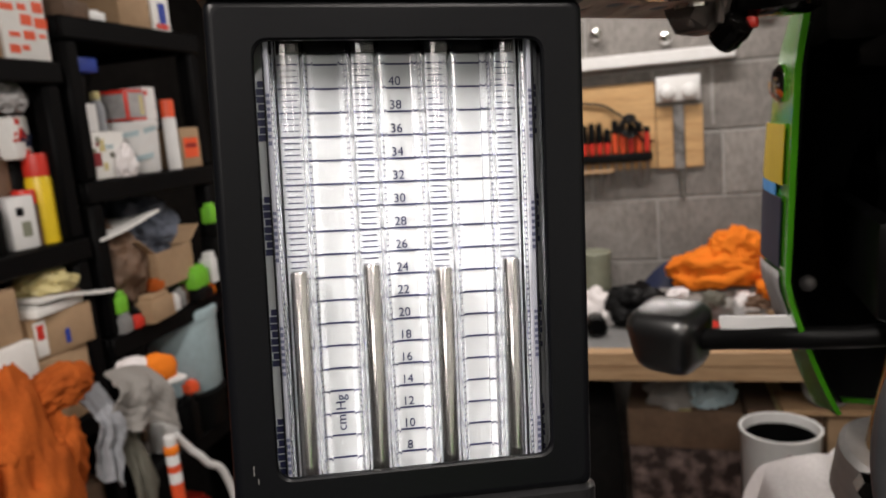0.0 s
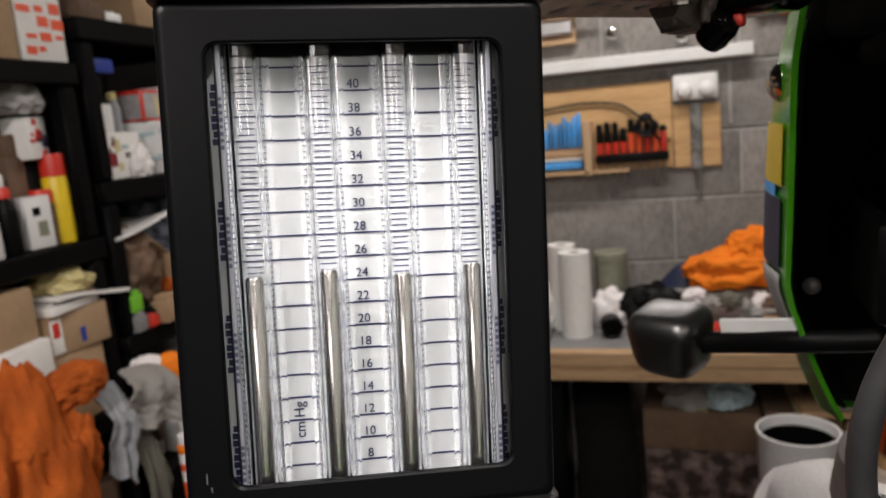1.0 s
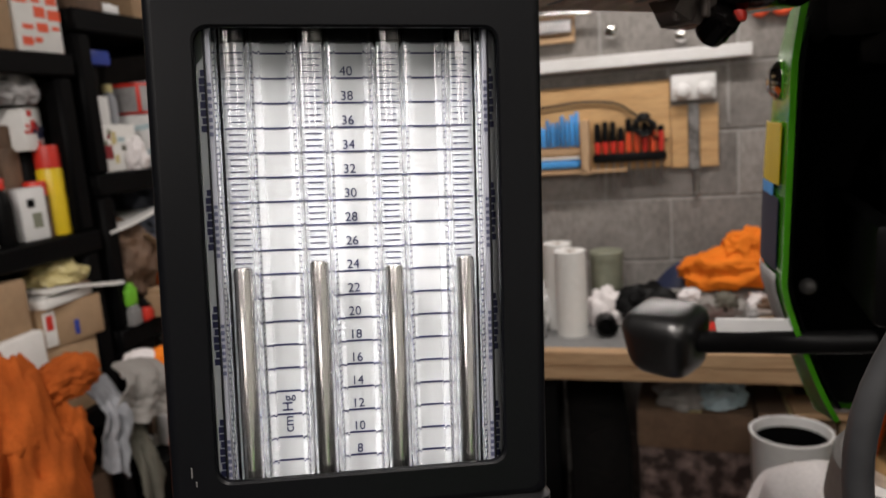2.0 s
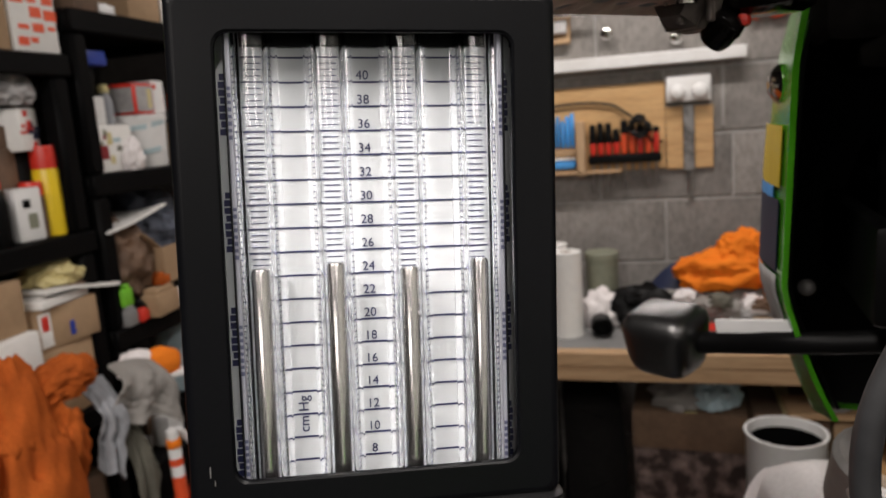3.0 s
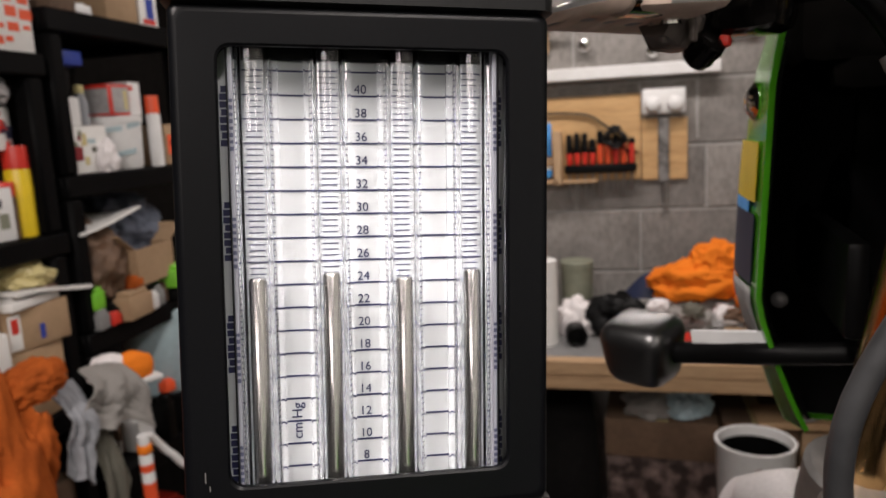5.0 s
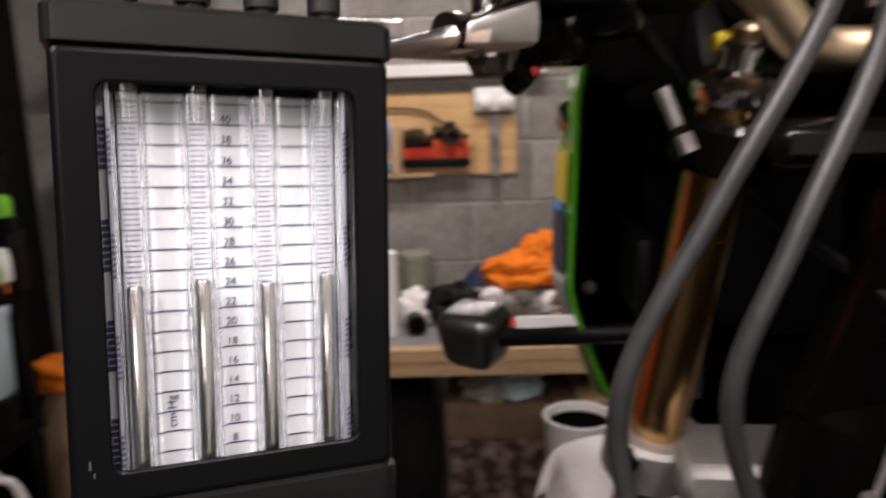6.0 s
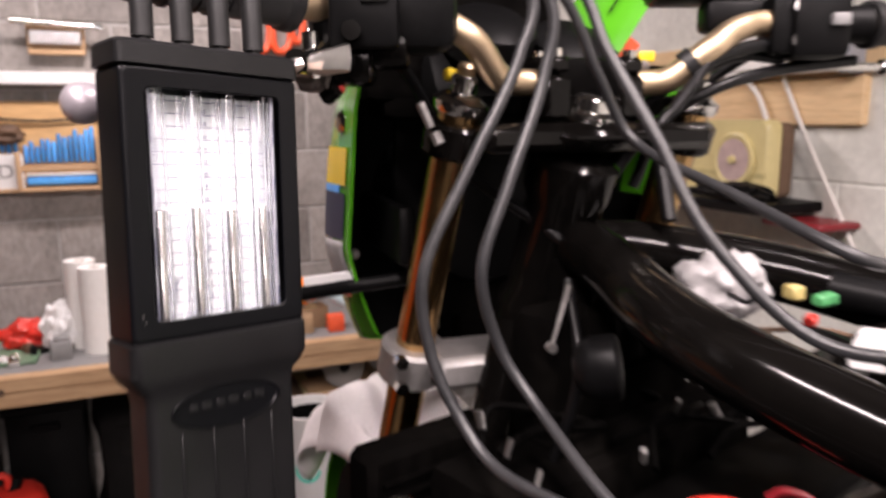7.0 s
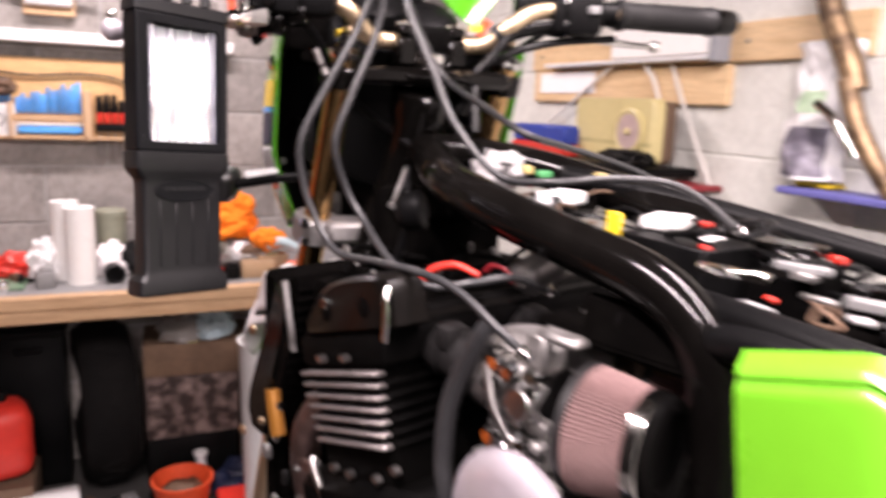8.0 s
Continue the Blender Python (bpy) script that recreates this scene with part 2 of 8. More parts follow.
LIME = mat("lime_plastic", (0.17, 0.52, 0.03), 0.5, 0, 0.1, 60, 0.05)
WHITE_CARD = mat("bright_white_card", (0.90, 0.895, 0.87), 0.8, 0, 0.03, 60, 0.05, (0.84, 0.83, 0.80), 10, 0.4)
MINT = mat("mint_print", (0.05, 0.62, 0.50), 0.5, 0, 0.05, 60, 0)
PCB = mat("green_tray", (0.10, 0.20, 0.11), 0.7, 0, 0.3, 80, 0.3, (0.2, 0.2, 0.17), 40, 0.6)
GREY_PLASTIC = mat("grey_plastic", (0.22, 0.22, 0.22), 0.5, 0, 0.1, 60, 0.05)
SILVER_BOX = mat("aluminium_sheet", (0.5, 0.5, 0.5), 0.35, 0.9, 0.1, 50, 0.1)
BROWN = mat("brown_stuff", (0.13, 0.075, 0.045), 0.7, 0, 0.25, 40, 0.3, (0.06, 0.035, 0.02), 14, 0.6)
VIOLET = mat("violet_board", (0.12, 0.12, 0.36), 0.6, 0, 0.08, 40, 0.1)
OLIVE = mat("olive_plastic", (0.22, 0.23, 0.17), 0.6, 0, 0.12, 40, 0.1)
STRING_MAT = mat("white_string", (0.72, 0.70, 0.66), 0.8, 0, 0.1, 200, 0.2)
BRONZE = mat("bronze_pipe", (0.27, 0.18, 0.10), 0.42, 0.6, 0.4, 40, 0.4, (0.045, 0.028, 0.02), 22, 0.95)

# ---------------- mesh helpers ----------------


def add_box(bm, c, s, bev=0.0, rz=0.0, m=None, seg=1):
    """A box of size s round c, its edges bevelled."""
    t = (m or Matrix.Identity(4)) @ Matrix.Translation(c) @ Matrix.Rotation(radians(rz), 4, "Z") @ Matrix.Diagonal((*s, 1))
    if not bev:
        bmesh.ops.create_cube(bm, size=1, matrix=t)
        return
    hx, hy, hz = s[0] / 2, s[1] / 2, s[2] / 2
    b = min(bev, hx * 0.9, hy * 0.9, hz * 0.9)
    tmp = bmesh.new()
    bmesh.ops.create_cube(tmp, size=1, matrix=Matrix.Diagonal((*s, 1)))
    bmesh.ops.bevel(tmp, geom=tmp.edges[:], offset=b, segments=seg, affect="EDGES", profile=0.5)
    merge(bm, tmp, (m or Matrix.Identity(4)) @ Matrix.Translation(c) @ Matrix.Rotation(radians(rz), 4, "Z"))


def merge(bm, tmp, m=None):
    vs = [bm.verts.new((m @ v.co) if m else v.co) for v in tmp.verts]
    tmp.verts.index_update()
    for f in tmp.faces:
        try:
            bm.faces.new([vs[v.index] for v in f.verts])
        except ValueError:
            pass
    tmp.free()


def add_rings(bm, rings, close=True, caps=True):
    """Skins rings of points one to the next."""
    vr = [[bm.verts.new(p) for p in r] for r in rings]
    n = len(vr[0])
    for a, b in zip(vr, vr[1:]):
        for i in range(n if close else n - 1):
            j = (i + 1) % n
            bm.faces.new((a[i], a[j], b[j], b[i]))
    if caps and close:
        bm.faces.new(vr[0][::-1])
        bm.faces.new(vr[-1])
    return vr


def add_cyl(bm, p0, p1, r0, r1=None, seg=20, caps=True):
    p0, p1 = Vector(p0), Vector(p1)
    r1 = r0 if r1 is None else r1
    q = (p1 - p0).to_track_quat("Z", "Y")
    rings = []
    for p, r in ((p0, r0), (p1, r1)):
        rings.append([p + q @ Vector((r * math.cos(2 * math.pi * i / seg), r * math.sin(2 * math.pi * i / seg), 0)) for i in range(seg)])
    add_rings(bm, rings, True, caps)


def add_lathe(bm, profile, base=(0, 0, 0), axis=(0, 0, 1), seg=28, caps=True):
    """Turns a profile of (radius, height) about an axis."""
    q = Vector(axis).to_track_quat("Z", "Y")
    rings = [[Vector(base) + q @ Vector((max(r, 1e-4) * math.cos(2 * math.pi * i / seg), max(r, 1e-4) * math.sin(2 * math.pi * i / seg), h))
              for i in range(seg)] for r, h in profile]
    add_rings(bm, rings, True, caps)


def smooth_path(pts, n=10):
    """A smooth line through the points."""
    pts = [Vector(p) for p in pts]
    ext = [pts[0] * 2 - pts[1]] + pts + [pts[-1] * 2 - pts[-2]]
    out = []
    for i in range(1, len(ext) - 2):
        a, b, c, d = ext[i - 1:i + 3]
        for k in range(n):
            t = k / n
            out.append(0.5 * (2 * b + (c - a) * t + (2 * a - 5 * b + 4 * c - d) * t * t + (3 * b - a - 3 * c + d) * t ** 3))
    out.append(pts[-1])
    return out


def add_tube(bm, pts, r, seg=12, n=10, smooth=True):
    """A round tube along a smooth line; r is one radius or one for each end."""
    path = smooth_path(pts, n) if smooth else [Vector(p) for p in pts]
    tangents = [(path[min(i + 1, len(path) - 1)] - path[max(i - 1, 0)]).normalized() for i in range(len(path))]
    side = tangents[0].orthogonal().normalized()
    rings = []
    for i, (p, t) in enumerate(zip(path, tangents)):
        side = (side - t * side.dot(t)).normalized()
        up = t.cross(side)
        f = i / (len(path) - 1)
        rad = r if not isinstance(r, tuple) else r[0] * (1 - f) + r[1] * f
        rings.append([p + rad * (math.cos(2 * math.pi * k / seg) * side + math.sin(2 * math.pi * k / seg) * up) for k in range(seg)])
    add_rings(bm, rings)


def round_rect(hw, hh, r, n=5):
    """Points of a rounded rectangle in the plane."""
    out = []
    for cx, cy, a0 in ((hw - r, hh - r, 0), (-hw + r, hh - r, 90), (-hw + r, -hh + r, 180), (hw - r, -hh + r, 270)):
        for k in range(n + 1):
            a = radians(a0 + 90 * k / n)
            out.append((cx + r * math.cos(a), cy + r * math.sin(a)))
    return out


def add_blob(bm, c, s, rough=0.3, freq=3.0, seed=0, subdiv=4, flat=True):
    """A crumpled heap: a ball pushed about by ridged noise, flat below."""
    tmp = bmesh.new()
    bmesh.ops.create_icosphere(tmp, subdivisions=subdiv, radius=1)
    off = Vector((seed * 7.3, seed * 3.1, seed * 5.7))
    for v in tmp.verts:
        n = v.co.normalized()
        d = 1 + rough * (noise.noise(n * freq + off) + 0.9 * (0.42 - abs(noise.noise(n * freq * 2.1 + off * 2))) + 0.4 * (0.3 - abs(noise.noise(n * freq * 4.3 + off))))
        p = n * d
        if flat and p.z < -0.55:
            p.z = -0.55
        v.co = Vector((p.x * s[0], p.y * s[1], p.z * s[2]))
    merge(bm, tmp, Matrix.Translation(c))


def crumpled(q, c, size, seed, fold=0.35):
    """A heap of cloth: a flattened ball whose skin is thrown into sharp folds at two scales."""
    tmp2 = bmesh.new()
    bmesh.ops.create_icosphere(tmp2, subdivisions=5, radius=1)
    o = Vector((seed * 3.1, seed * 1.7, seed * 2.3))
    for v in tmp2.verts:
        d = v.co.normalized()
        big = 1 - 2 * abs(noise.noise(d * 1.7 + o))
        small = 1 - 2 * abs(noise.noise(d * 4.3 + o * 2))
        k = 1 + fold * (0.62 * big + 0.30 * small) + 0.12 * noise.noise(d * 0.9 - o)
        v.co = Vector((c[0] + d.x * size[0] * k, c[1] + d.y * size[1] * k, c[2] + max(-0.55, d.z) * size[2] * k))
    merge(q, tmp2)


def add_sheet(bm, fn, nu, nv, thick=0.0):
    """A sheet of points fn(u, v); with a thickness it gets a second side and edges."""
    g = [[Vector(fn(i / nu, j / nv)) for j in range(nv + 1)] for i in range(nu + 1)]
    front = [[bm.verts.new(p) for p in row] for row in g]
    for i in range(nu):
        for j in range(nv):
            bm.faces.new((front[i][j], front[i + 1][j], front[i + 1][j + 1], front[i][j + 1]))
    if thick:
        back = []
        for i in range(nu + 1):
            row = []
            for j in range(nv + 1):
                du = g[min(i + 1, nu)][j] - g[max(i - 1, 0)][j]
                dv = g[i][min(j + 1, nv)] - g[i][max(j - 1, 0)]
                nrm = du.cross(dv)
                nrm = nrm.normalized() if nrm.length > 1e-9 else Vector((0, 0, 1))
                row.append(bm.verts.new(g[i][j] - nrm * thick))
            back.append(row)
        for i in range(nu):
            for j in range(nv):
                bm.faces.new((back[i][j], back[i][j + 1], back[i + 1][j + 1], back[i + 1][j]))
        for i in range(nu):
            bm.faces.new((front[i][0], back[i][0], back[i + 1][0], front[i + 1][0]))
            bm.faces.new((front[i][nv], front[i + 1][nv], back[i + 1][nv], back[i][nv]))
        for j in range(nv):
            bm.faces.new((front[0][j], front[0][j + 1], back[0][j + 1], back[0][j]))
            bm.faces.new((front[nu][j], back[nu][j], back[nu][j + 1], front[nu][j + 1]))


def make(name, bm, material, smooth=True, angle=38):
    me = bpy.data.meshes.new(name)
    bmesh.ops.recalc_face_normals(bm, faces=bm.faces[:])
    bm.to_mesh(me)
    bm.free()
    me.materials.append(material)
    if "cloth" in material.name:
        angle = 110
    if smooth:
        for p in me.polygons:
            p.use_smooth = True
        me.set_sharp_from_angle(angle=radians(angle))
    return new(name, me)


def part(name, bm, material, parent, label="", smooth=True):
    """Links a bmesh as one mesh under a thing or a part; its points are in the parent's space."""
    ob = make(name, bm, material, smooth)
    ob.parent = parent
    if label:
        tagged(ob, label)
    return ob


def thing(name, label, category, at=(0, 0, 0), rz=0, group="", m=None):
    ob = new(name)
    ob.empty_display_size = 0.02
    ob.matrix_world = m if m else pose(*at, 0, 0, rz)
    return tagged(ob, label, category, group)


def single(name, bm, material, label, category, group="", at=(0, 0, 0), rz=0, smooth=True):
    ob = make(name, bm, material, smooth)
    ob.matrix_world = pose(*at, 0, 0, rz)
    return tagged(ob, label, category, group)


def structure(name, bm, material, label="", category=""):
    ob = make(name, bm, material, False)
    return tagged(ob, label, category, kind="structure")


def text_part(name, body, size, material, parent, m, depth=0.0001, align="CENTER"):
    cu = bpy.data.curves.new(name, "FONT")
    cu.body, cu.size, cu.align_x, cu.align_y, cu.extrude = body, size, align, "CENTER", depth
    tmp = new(name, cu)
    me = bpy.data.meshes.new_from_object(tmp.evaluated_get(bpy.context.evaluated_depsgraph_get()))
    bpy.data.objects.remove(tmp)
    bpy.data.curves.remove(cu)
    me.materials.clear()
    me.materials.append(material)
    ob = new(name, me)
    ob.parent = parent
    ob.matrix_local = m
    return ob


def wpart(name, bm, material, parent, label="", smooth=True):
    """As part(), for a bmesh whose points are in the world."""
    m = parent.matrix_basis.copy()
    p = parent.parent
    while p:
        m = p.matrix_basis @ m
        p = p.parent
    bmesh.ops.transform(bm, matrix=m.inverted(), verts=bm.verts[:])
    return part(name, bm, material, parent, label, smooth)


# ---------------- the room ----------------
XL, XR, YB, YF = -1.56, 1.349, 2.744, -5.6
COURSE, BLOCK = 0.225, 0.45

bm = bmesh.new()
add_box(bm, ((XL + XR) / 2, (YB + YF) / 2, -0.06), (XR - XL + 0.4, YB - YF + 0.4, 0.12))
structure("floor", bm, FLOOR_MAT, "stained grey concrete garage floor", "floor")
bm = bmesh.new()
add_box(bm, ((XL + XR) / 2, (YB + YF) / 2, CEIL + 0.06), (XR - XL + 0.4, YB - YF + 0.4, 0.12))
structure("ceiling", bm, CEILING_MAT, "plain dark boarded garage ceiling", "ceiling")

bm = bmesh.new()
add_box(bm, ((XL + XR) / 2, YB + 0.1005, CEIL / 2), (XR - XL + 0.4, 0.2, CEIL))
wall_north = structure("wall_north", bm, MORTAR, "bare grey concrete block wall with pale joints", "wall")
bm = bmesh.new()
add_box(bm, (XR + 0.1, (YB + YF) / 2, CEIL / 2), (0.2, YB - YF, CEIL))
wall_east = structure("wall_east", bm, PAINTED_BLOCK, "pale painted concrete block wall", "wall")
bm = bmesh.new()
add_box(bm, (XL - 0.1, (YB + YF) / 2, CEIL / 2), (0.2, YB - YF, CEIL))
structure("wall_west", bm, WEST_WALL, "near-black garage side wall", "wall")
bm = bmesh.new()
add_box(bm, ((XL + XR) / 2, YF - 0.1, CEIL / 2), (XR - XL + 0.4, 0.2, CEIL))
structure("wall_south", bm, DARK_WALL, "dark stained garage end wall", "wall")

# batten fittings that carry the lamps
for k, (x, y, length, along_y, watts) in enumerate(BATTENS):
    fit_ob = thing("batten_fitting", "white fluorescent batten fitting on the ceiling", "ceiling light", (x, y, CEIL - 0.06), 0 if along_y else 90, "battens")
    bm = bmesh.new()
    add_box(bm, (0, 0, 0.03), (0.64 if y < -2 else 0.09, length + 0.08, 0.055), 0.008)
    part("tray", bm, WHITE_PLASTIC, fit_ob)

# ---------------- vacuum gauge ----------------
GC = Vector((-0.0093, 0.1684, 1.5498))
GU, GV, GN = Vector((0.9130, 0.4038, -0.0580)), Vector((0.0233, 0.0904, 0.9956)), Vector((0.4073, -0.9104, 0.0732))
BASE = 0.182
gm = Matrix(((GU.x, -GN.x, GV.x, 0), (GU.y, -GN.y, GV.y, 0), (GU.z, -GN.z, GV.z, 0), (0, 0, 0, 1)))
gm.translation = GC - GV * BASE
gauge = thing("vacuum_gauge", "black plastic four-column vacuum gauge hanging from its hoses", "gauge", m=gm)


def gp(u, v, d):
    """Gauge space from millimetres: across, up from the window's middle, depth behind the face."""
    return Vector((u / 1000, d / 1000, v / 1000 + BASE))


def loft(bm, rows, r=4.0, n=4):
    """Rounded-rectangle slices: height, half width, front and back depth (mm)."""
    rings = []
    for v, hw, y0, y1 in rows:
        pts = round_rect(hw, (y1 - y0) / 2, min(r, (y1 - y0) / 2 - 0.5), n)
        rings.append([gp(x, v, y + (y0 + y1) / 2) for x, y in pts])
    add_rings(bm, rings)


# body with its window cut through the face
bm = bmesh.new()
outer = round_rect(42.3, 58, 2.5, 5)
inner = round_rect(32.2, 49.0, 3.4, 5)


def ring_at(pts, d, grow=0.0):
    out = []
    for x, z in pts:
        l = math.hypot(x, z)
        out.append(gp(x + grow * (1 if x > 0 else -1), z + grow * (1 if z > 0 else -1), d))
    return out


rings = [ring_at(outer, 26, -1.5), ring_at(outer, 24), *[ring_at(outer, 2.2 * (1 - math.sin(radians(15 * k))), -2.2 * (1 - math.cos(radians(15 * k)))) for k in range(7)],
         ring_at(inner, 0, 0.45), ring_at(inner, 0.4, 0.0), ring_at(inner, 1.8, 0.0), ring_at(inner, 2.1, 5.5), ring_at(inner, 13.2, 5.5)]
add_rings(bm, rings, True, False)
body = part("body", bm, GAUGE_PLASTIC, gauge, "matt black plastic body with a window")
body.data.set_sharp_from_angle(angle=radians(24))
for p in body.data.polygons:
    p.use_smooth = abs(p.normal.y) < 0.999
bm = bmesh.new()
add_box(bm, gp(0, 0, 18), (0.079, 0.008, 0.114), 0.001)
part("back_plate", bm, GAUGE_PLASTIC, gauge)
bm = bmesh.new()
loft(bm, [(57.6, 42.2, 0.5, 26), (58.2, 43.7, -1.2, 27.5), (66.5, 43.7, -1.2, 27.5), (68.2, 42.4, 0.4, 26)], 4.5)
part("cap", bm, GAUGE_CAP, gauge, "black plastic end cap").data.set_sharp_from_angle(angle=radians(20))
bm = bmesh.new()
loft(bm, [(-57.4, 42.2, 0.5, 26), (-58.2, 43.5, -1.4, 27.5), (-72, 43.5, -1.4, 27.5), (-77, 40.9, -0.4, 26.5), (-81, 37.4, 1.0, 25), (-86, 36.6, 1.6, 24.5),
          (-158, 36.6, 1.6, 24.5), (-164, 37.6, 0.8, 25.2), (-169, 41.6, -1.0, 27.2), (-180, 42.2, -1.4, 27.5), (-182, 40.8, 0, 26.5)], 4.5)
handle = part("handle", bm, GAUGE_CAP, gauge, "black plastic lower housing with ribs")
handle.data.set_sharp_from_angle(angle=radians(24))
for k in range(4):
    bm = bmesh.new()
    add_box(bm, gp(-22.5 + 15 * k, -128, 1.5), (0.0012, 0.0012, 0.056), 0.0003)
    part("rib", bm, GAUGE_CAP, handle)
bm = bmesh.new()
add_lathe(bm, [(0.0, -0.0003), (26.5, -0.0003), (27.5, 0.3), (27, 0.9), (25.8, 0.9), (25.2, 0.35), (0, 0.35)], seg=48, caps=False)
bmesh.ops.transform(bm, matrix=Matrix.Translation(gp(0, -91, 1.5)) @ Matrix.Rotation(radians(90), 4, "X") @ Matrix.Diagonal((0.001, 0.00036, 0.001, 1)), verts=bm.verts[:])
badge = part("badge", bm, GAUGE_PLASTIC, handle, "glossy black oval badge")
for k, (u0, w) in enumerate(((-17, 4), (-11, 5), (-4, 4), (2.5, 5), (9.5, 4), (16, 5))):
    bm = bmesh.new()
    add_box(bm, gp(u0, -89.5, 0.75), (w / 1000, 0.0003, 0.0032), 0.0002)
    part("raised_bar", bm, GAUGE_CAP, badge)

# scale plate, lines and figures
bm = bmesh.new()
add_box(bm, gp(0, 0, 12.4), (0.074, 0.0012, 0.1084), 0.0003)
plate = part("scale_plate", bm, SCALE_WHITE, gauge, "white printed scale plate")
FACE = 11.7
V40, STEP = 39.84, 2.778


def line(parent, u0, u1, v, h, d=FACE):
    bm2 = bmesh.new()
    add_box(bm2, gp((u0 + u1) / 2, v, d), (abs(u1 - u0) / 1000, 0.0002, h / 1000))
    return part("scale_line", bm2, SCALE_INK, parent, smooth=False)


for k in range(-2, 17):
    v = V40 - 2 * STEP * k
    line(plate, -31, 31, v, 0.42)
for k in range(-2, 34):
    v = V40 - STEP * k
    for u in (-25.3, -8.5, 8.5, 25.0):
        for q in range(2):
            line(plate, u - 3.3, u + 3.3, v - q * STEP / 2 + 0.001, 0.3, FACE + 0.04)
for k, num in enumerate(range(40, 6, -2)):
    text_part("figure", str(num), 0.0030, SCALE_INK, plate,
              Matrix.Translation(gp(-0.75, V40 - 2 * STEP * k + 1.5, FACE - 0.05)) @ Matrix.Rotation(radians(90), 4, "X"))
text_part("unit_text", "cm Hg", 0.0034, SCALE_INK, plate,
          Matrix.Translation(gp(-17.2, -37.9, FACE - 0.05)) @ Matrix.Rotation(radians(90), 4, "X") @ Matrix.Rotation(radians(90), 4, "Z"))
# side strips with dark printed bars, grey strips painting their reflection, and the dark slots
for sgn in (-1, 1):
    bm = bmesh.new()
    add_box(bm, gp(sgn * 31.6, 0, 8.2), (0.0032, 0.002, 0.107), 0.0003)
    strip = part("side_strip", bm, SCALE_WHITE, gauge)
    for k in range(4):
        v0 = 28.5 - 26 * k
        for q in range(8):
            bm = bmesh.new()
            add_box(bm, gp(sgn * 31.3, v0 + q * 1.72, 7.1), (0.0025 - 0.0006 * (q % 3 == 1), 0.0002, 0.00138))
            part("print_bar", bm, SCALE_INK, strip, smooth=False)
    bm = bmesh.new()
    add_box(bm, gp(sgn * 29.75, 0, 3.6), (0.0011, 0.002, 0.107), 0.0002)
    inner_strip = part("inner_strip", bm, REFLECTION_GREY, gauge)
    for k in range(4):
        for q in range(8):
            bm = bmesh.new()
            add_box(bm, gp(sgn * 29.75, 27.0 - 26 * k + q * 1.5, 2.5), (0.0008, 0.0002, 0.0009 - 0.0002 * (q % 2)))
            part("print_bar", bm, REFLECTION_INK, inner_strip, smooth=False)
    bm = bmesh.new()
    add_box(bm, gp(sgn * 30.45, 0, 5.0), (0.0003, 0.006, 0.107))
    part("slot", bm, GAUGE_PLASTIC, gauge, smooth=False)
# added dark bar stands in for the bezel's shade on the plate top
bm = bmesh.new()
add_box(bm, gp(0, 50.9, 10.6), (0.0735, 0.0022, 0.0068), 0.0004)
part("tube_header", bm, GAUGE_PLASTIC, gauge, "dark bar behind the tube tops for the bezel shade")
ROD_TOP = (-2.2, -1.4, -3.0, -1.6)
for u, top in zip((-25.3, -8.5, 8.5, 25.0), ROD_TOP):
    bm = bmesh.new()
    prof_o = [(4.4, -54.0), (4.4, 54.0)]
    prof_i = [(2.6, 54.0), (2.6, -54.0)]
    seg = 28
    rr = [[gp(u + r * math.cos(2 * math.pi * i / seg), v, 6.6 + r * math.sin(2 * math.pi * i / seg)) for i in range(seg)] for r, v in prof_o + prof_i]
    rr.append(rr[0])
    add_rings(bm, rr, True, False)
    bmesh.ops.remove_doubles(bm, verts=bm.verts[:], dist=1e-7)
    tube = part("tube", bm, TUBE_CLEAR, gauge, "clear plastic tube")
    tube.visible_shadow = False
    bm = bmesh.new()
    add_lathe(bm, [(0.0015, -0.054), (0.0021, -0.0535), (0.0021, top / 1000 - 0.0006), (0.0017, top / 1000), (0.0, top / 1000)], base=gp(u, 0, 6.6), seg=24)
    part("rod", bm, STEEL, gauge, "polished steel rod")
for u in (-20.5, -13.2, -3.9, 3.9, 13.2, 20.5):
    bm = bmesh.new()
    add_box(bm, gp(u, 0, 10.6), (0.0016, 0.0016, 0.106), 0.0004)
    rail_ob = part("tube_guide", bm, TUBE_CLEAR, gauge, "clear plastic tube guide")
    rail_ob.visible_shadow = False
for u in (-26.0, -8.0, 10.0, 27.5):
    bm = bmesh.new()
    add_lathe(bm, [(0.0054, 0.067), (0.0054, 0.070), (0.0034, 0.0705), (0.0034, 0.083)], base=gp(u, 0, 13), seg=18)
    part("hose_stub", bm, RUBBER, gauge, "small black hose stub")
# scuffs on the face
for k in range(2):
    bm = bmesh.new()
    add_box(bm, gp(-37.5 + 0.9 * k, -46 - 2.6 * k, -0.02), (0.00022, 0.00012, 0.0024 - 0.0012 * k))
    part("scuff", bm, ALLOY_DULL, body)


def gworld(u, v, d):
    return gm @ gp(u, v, d)


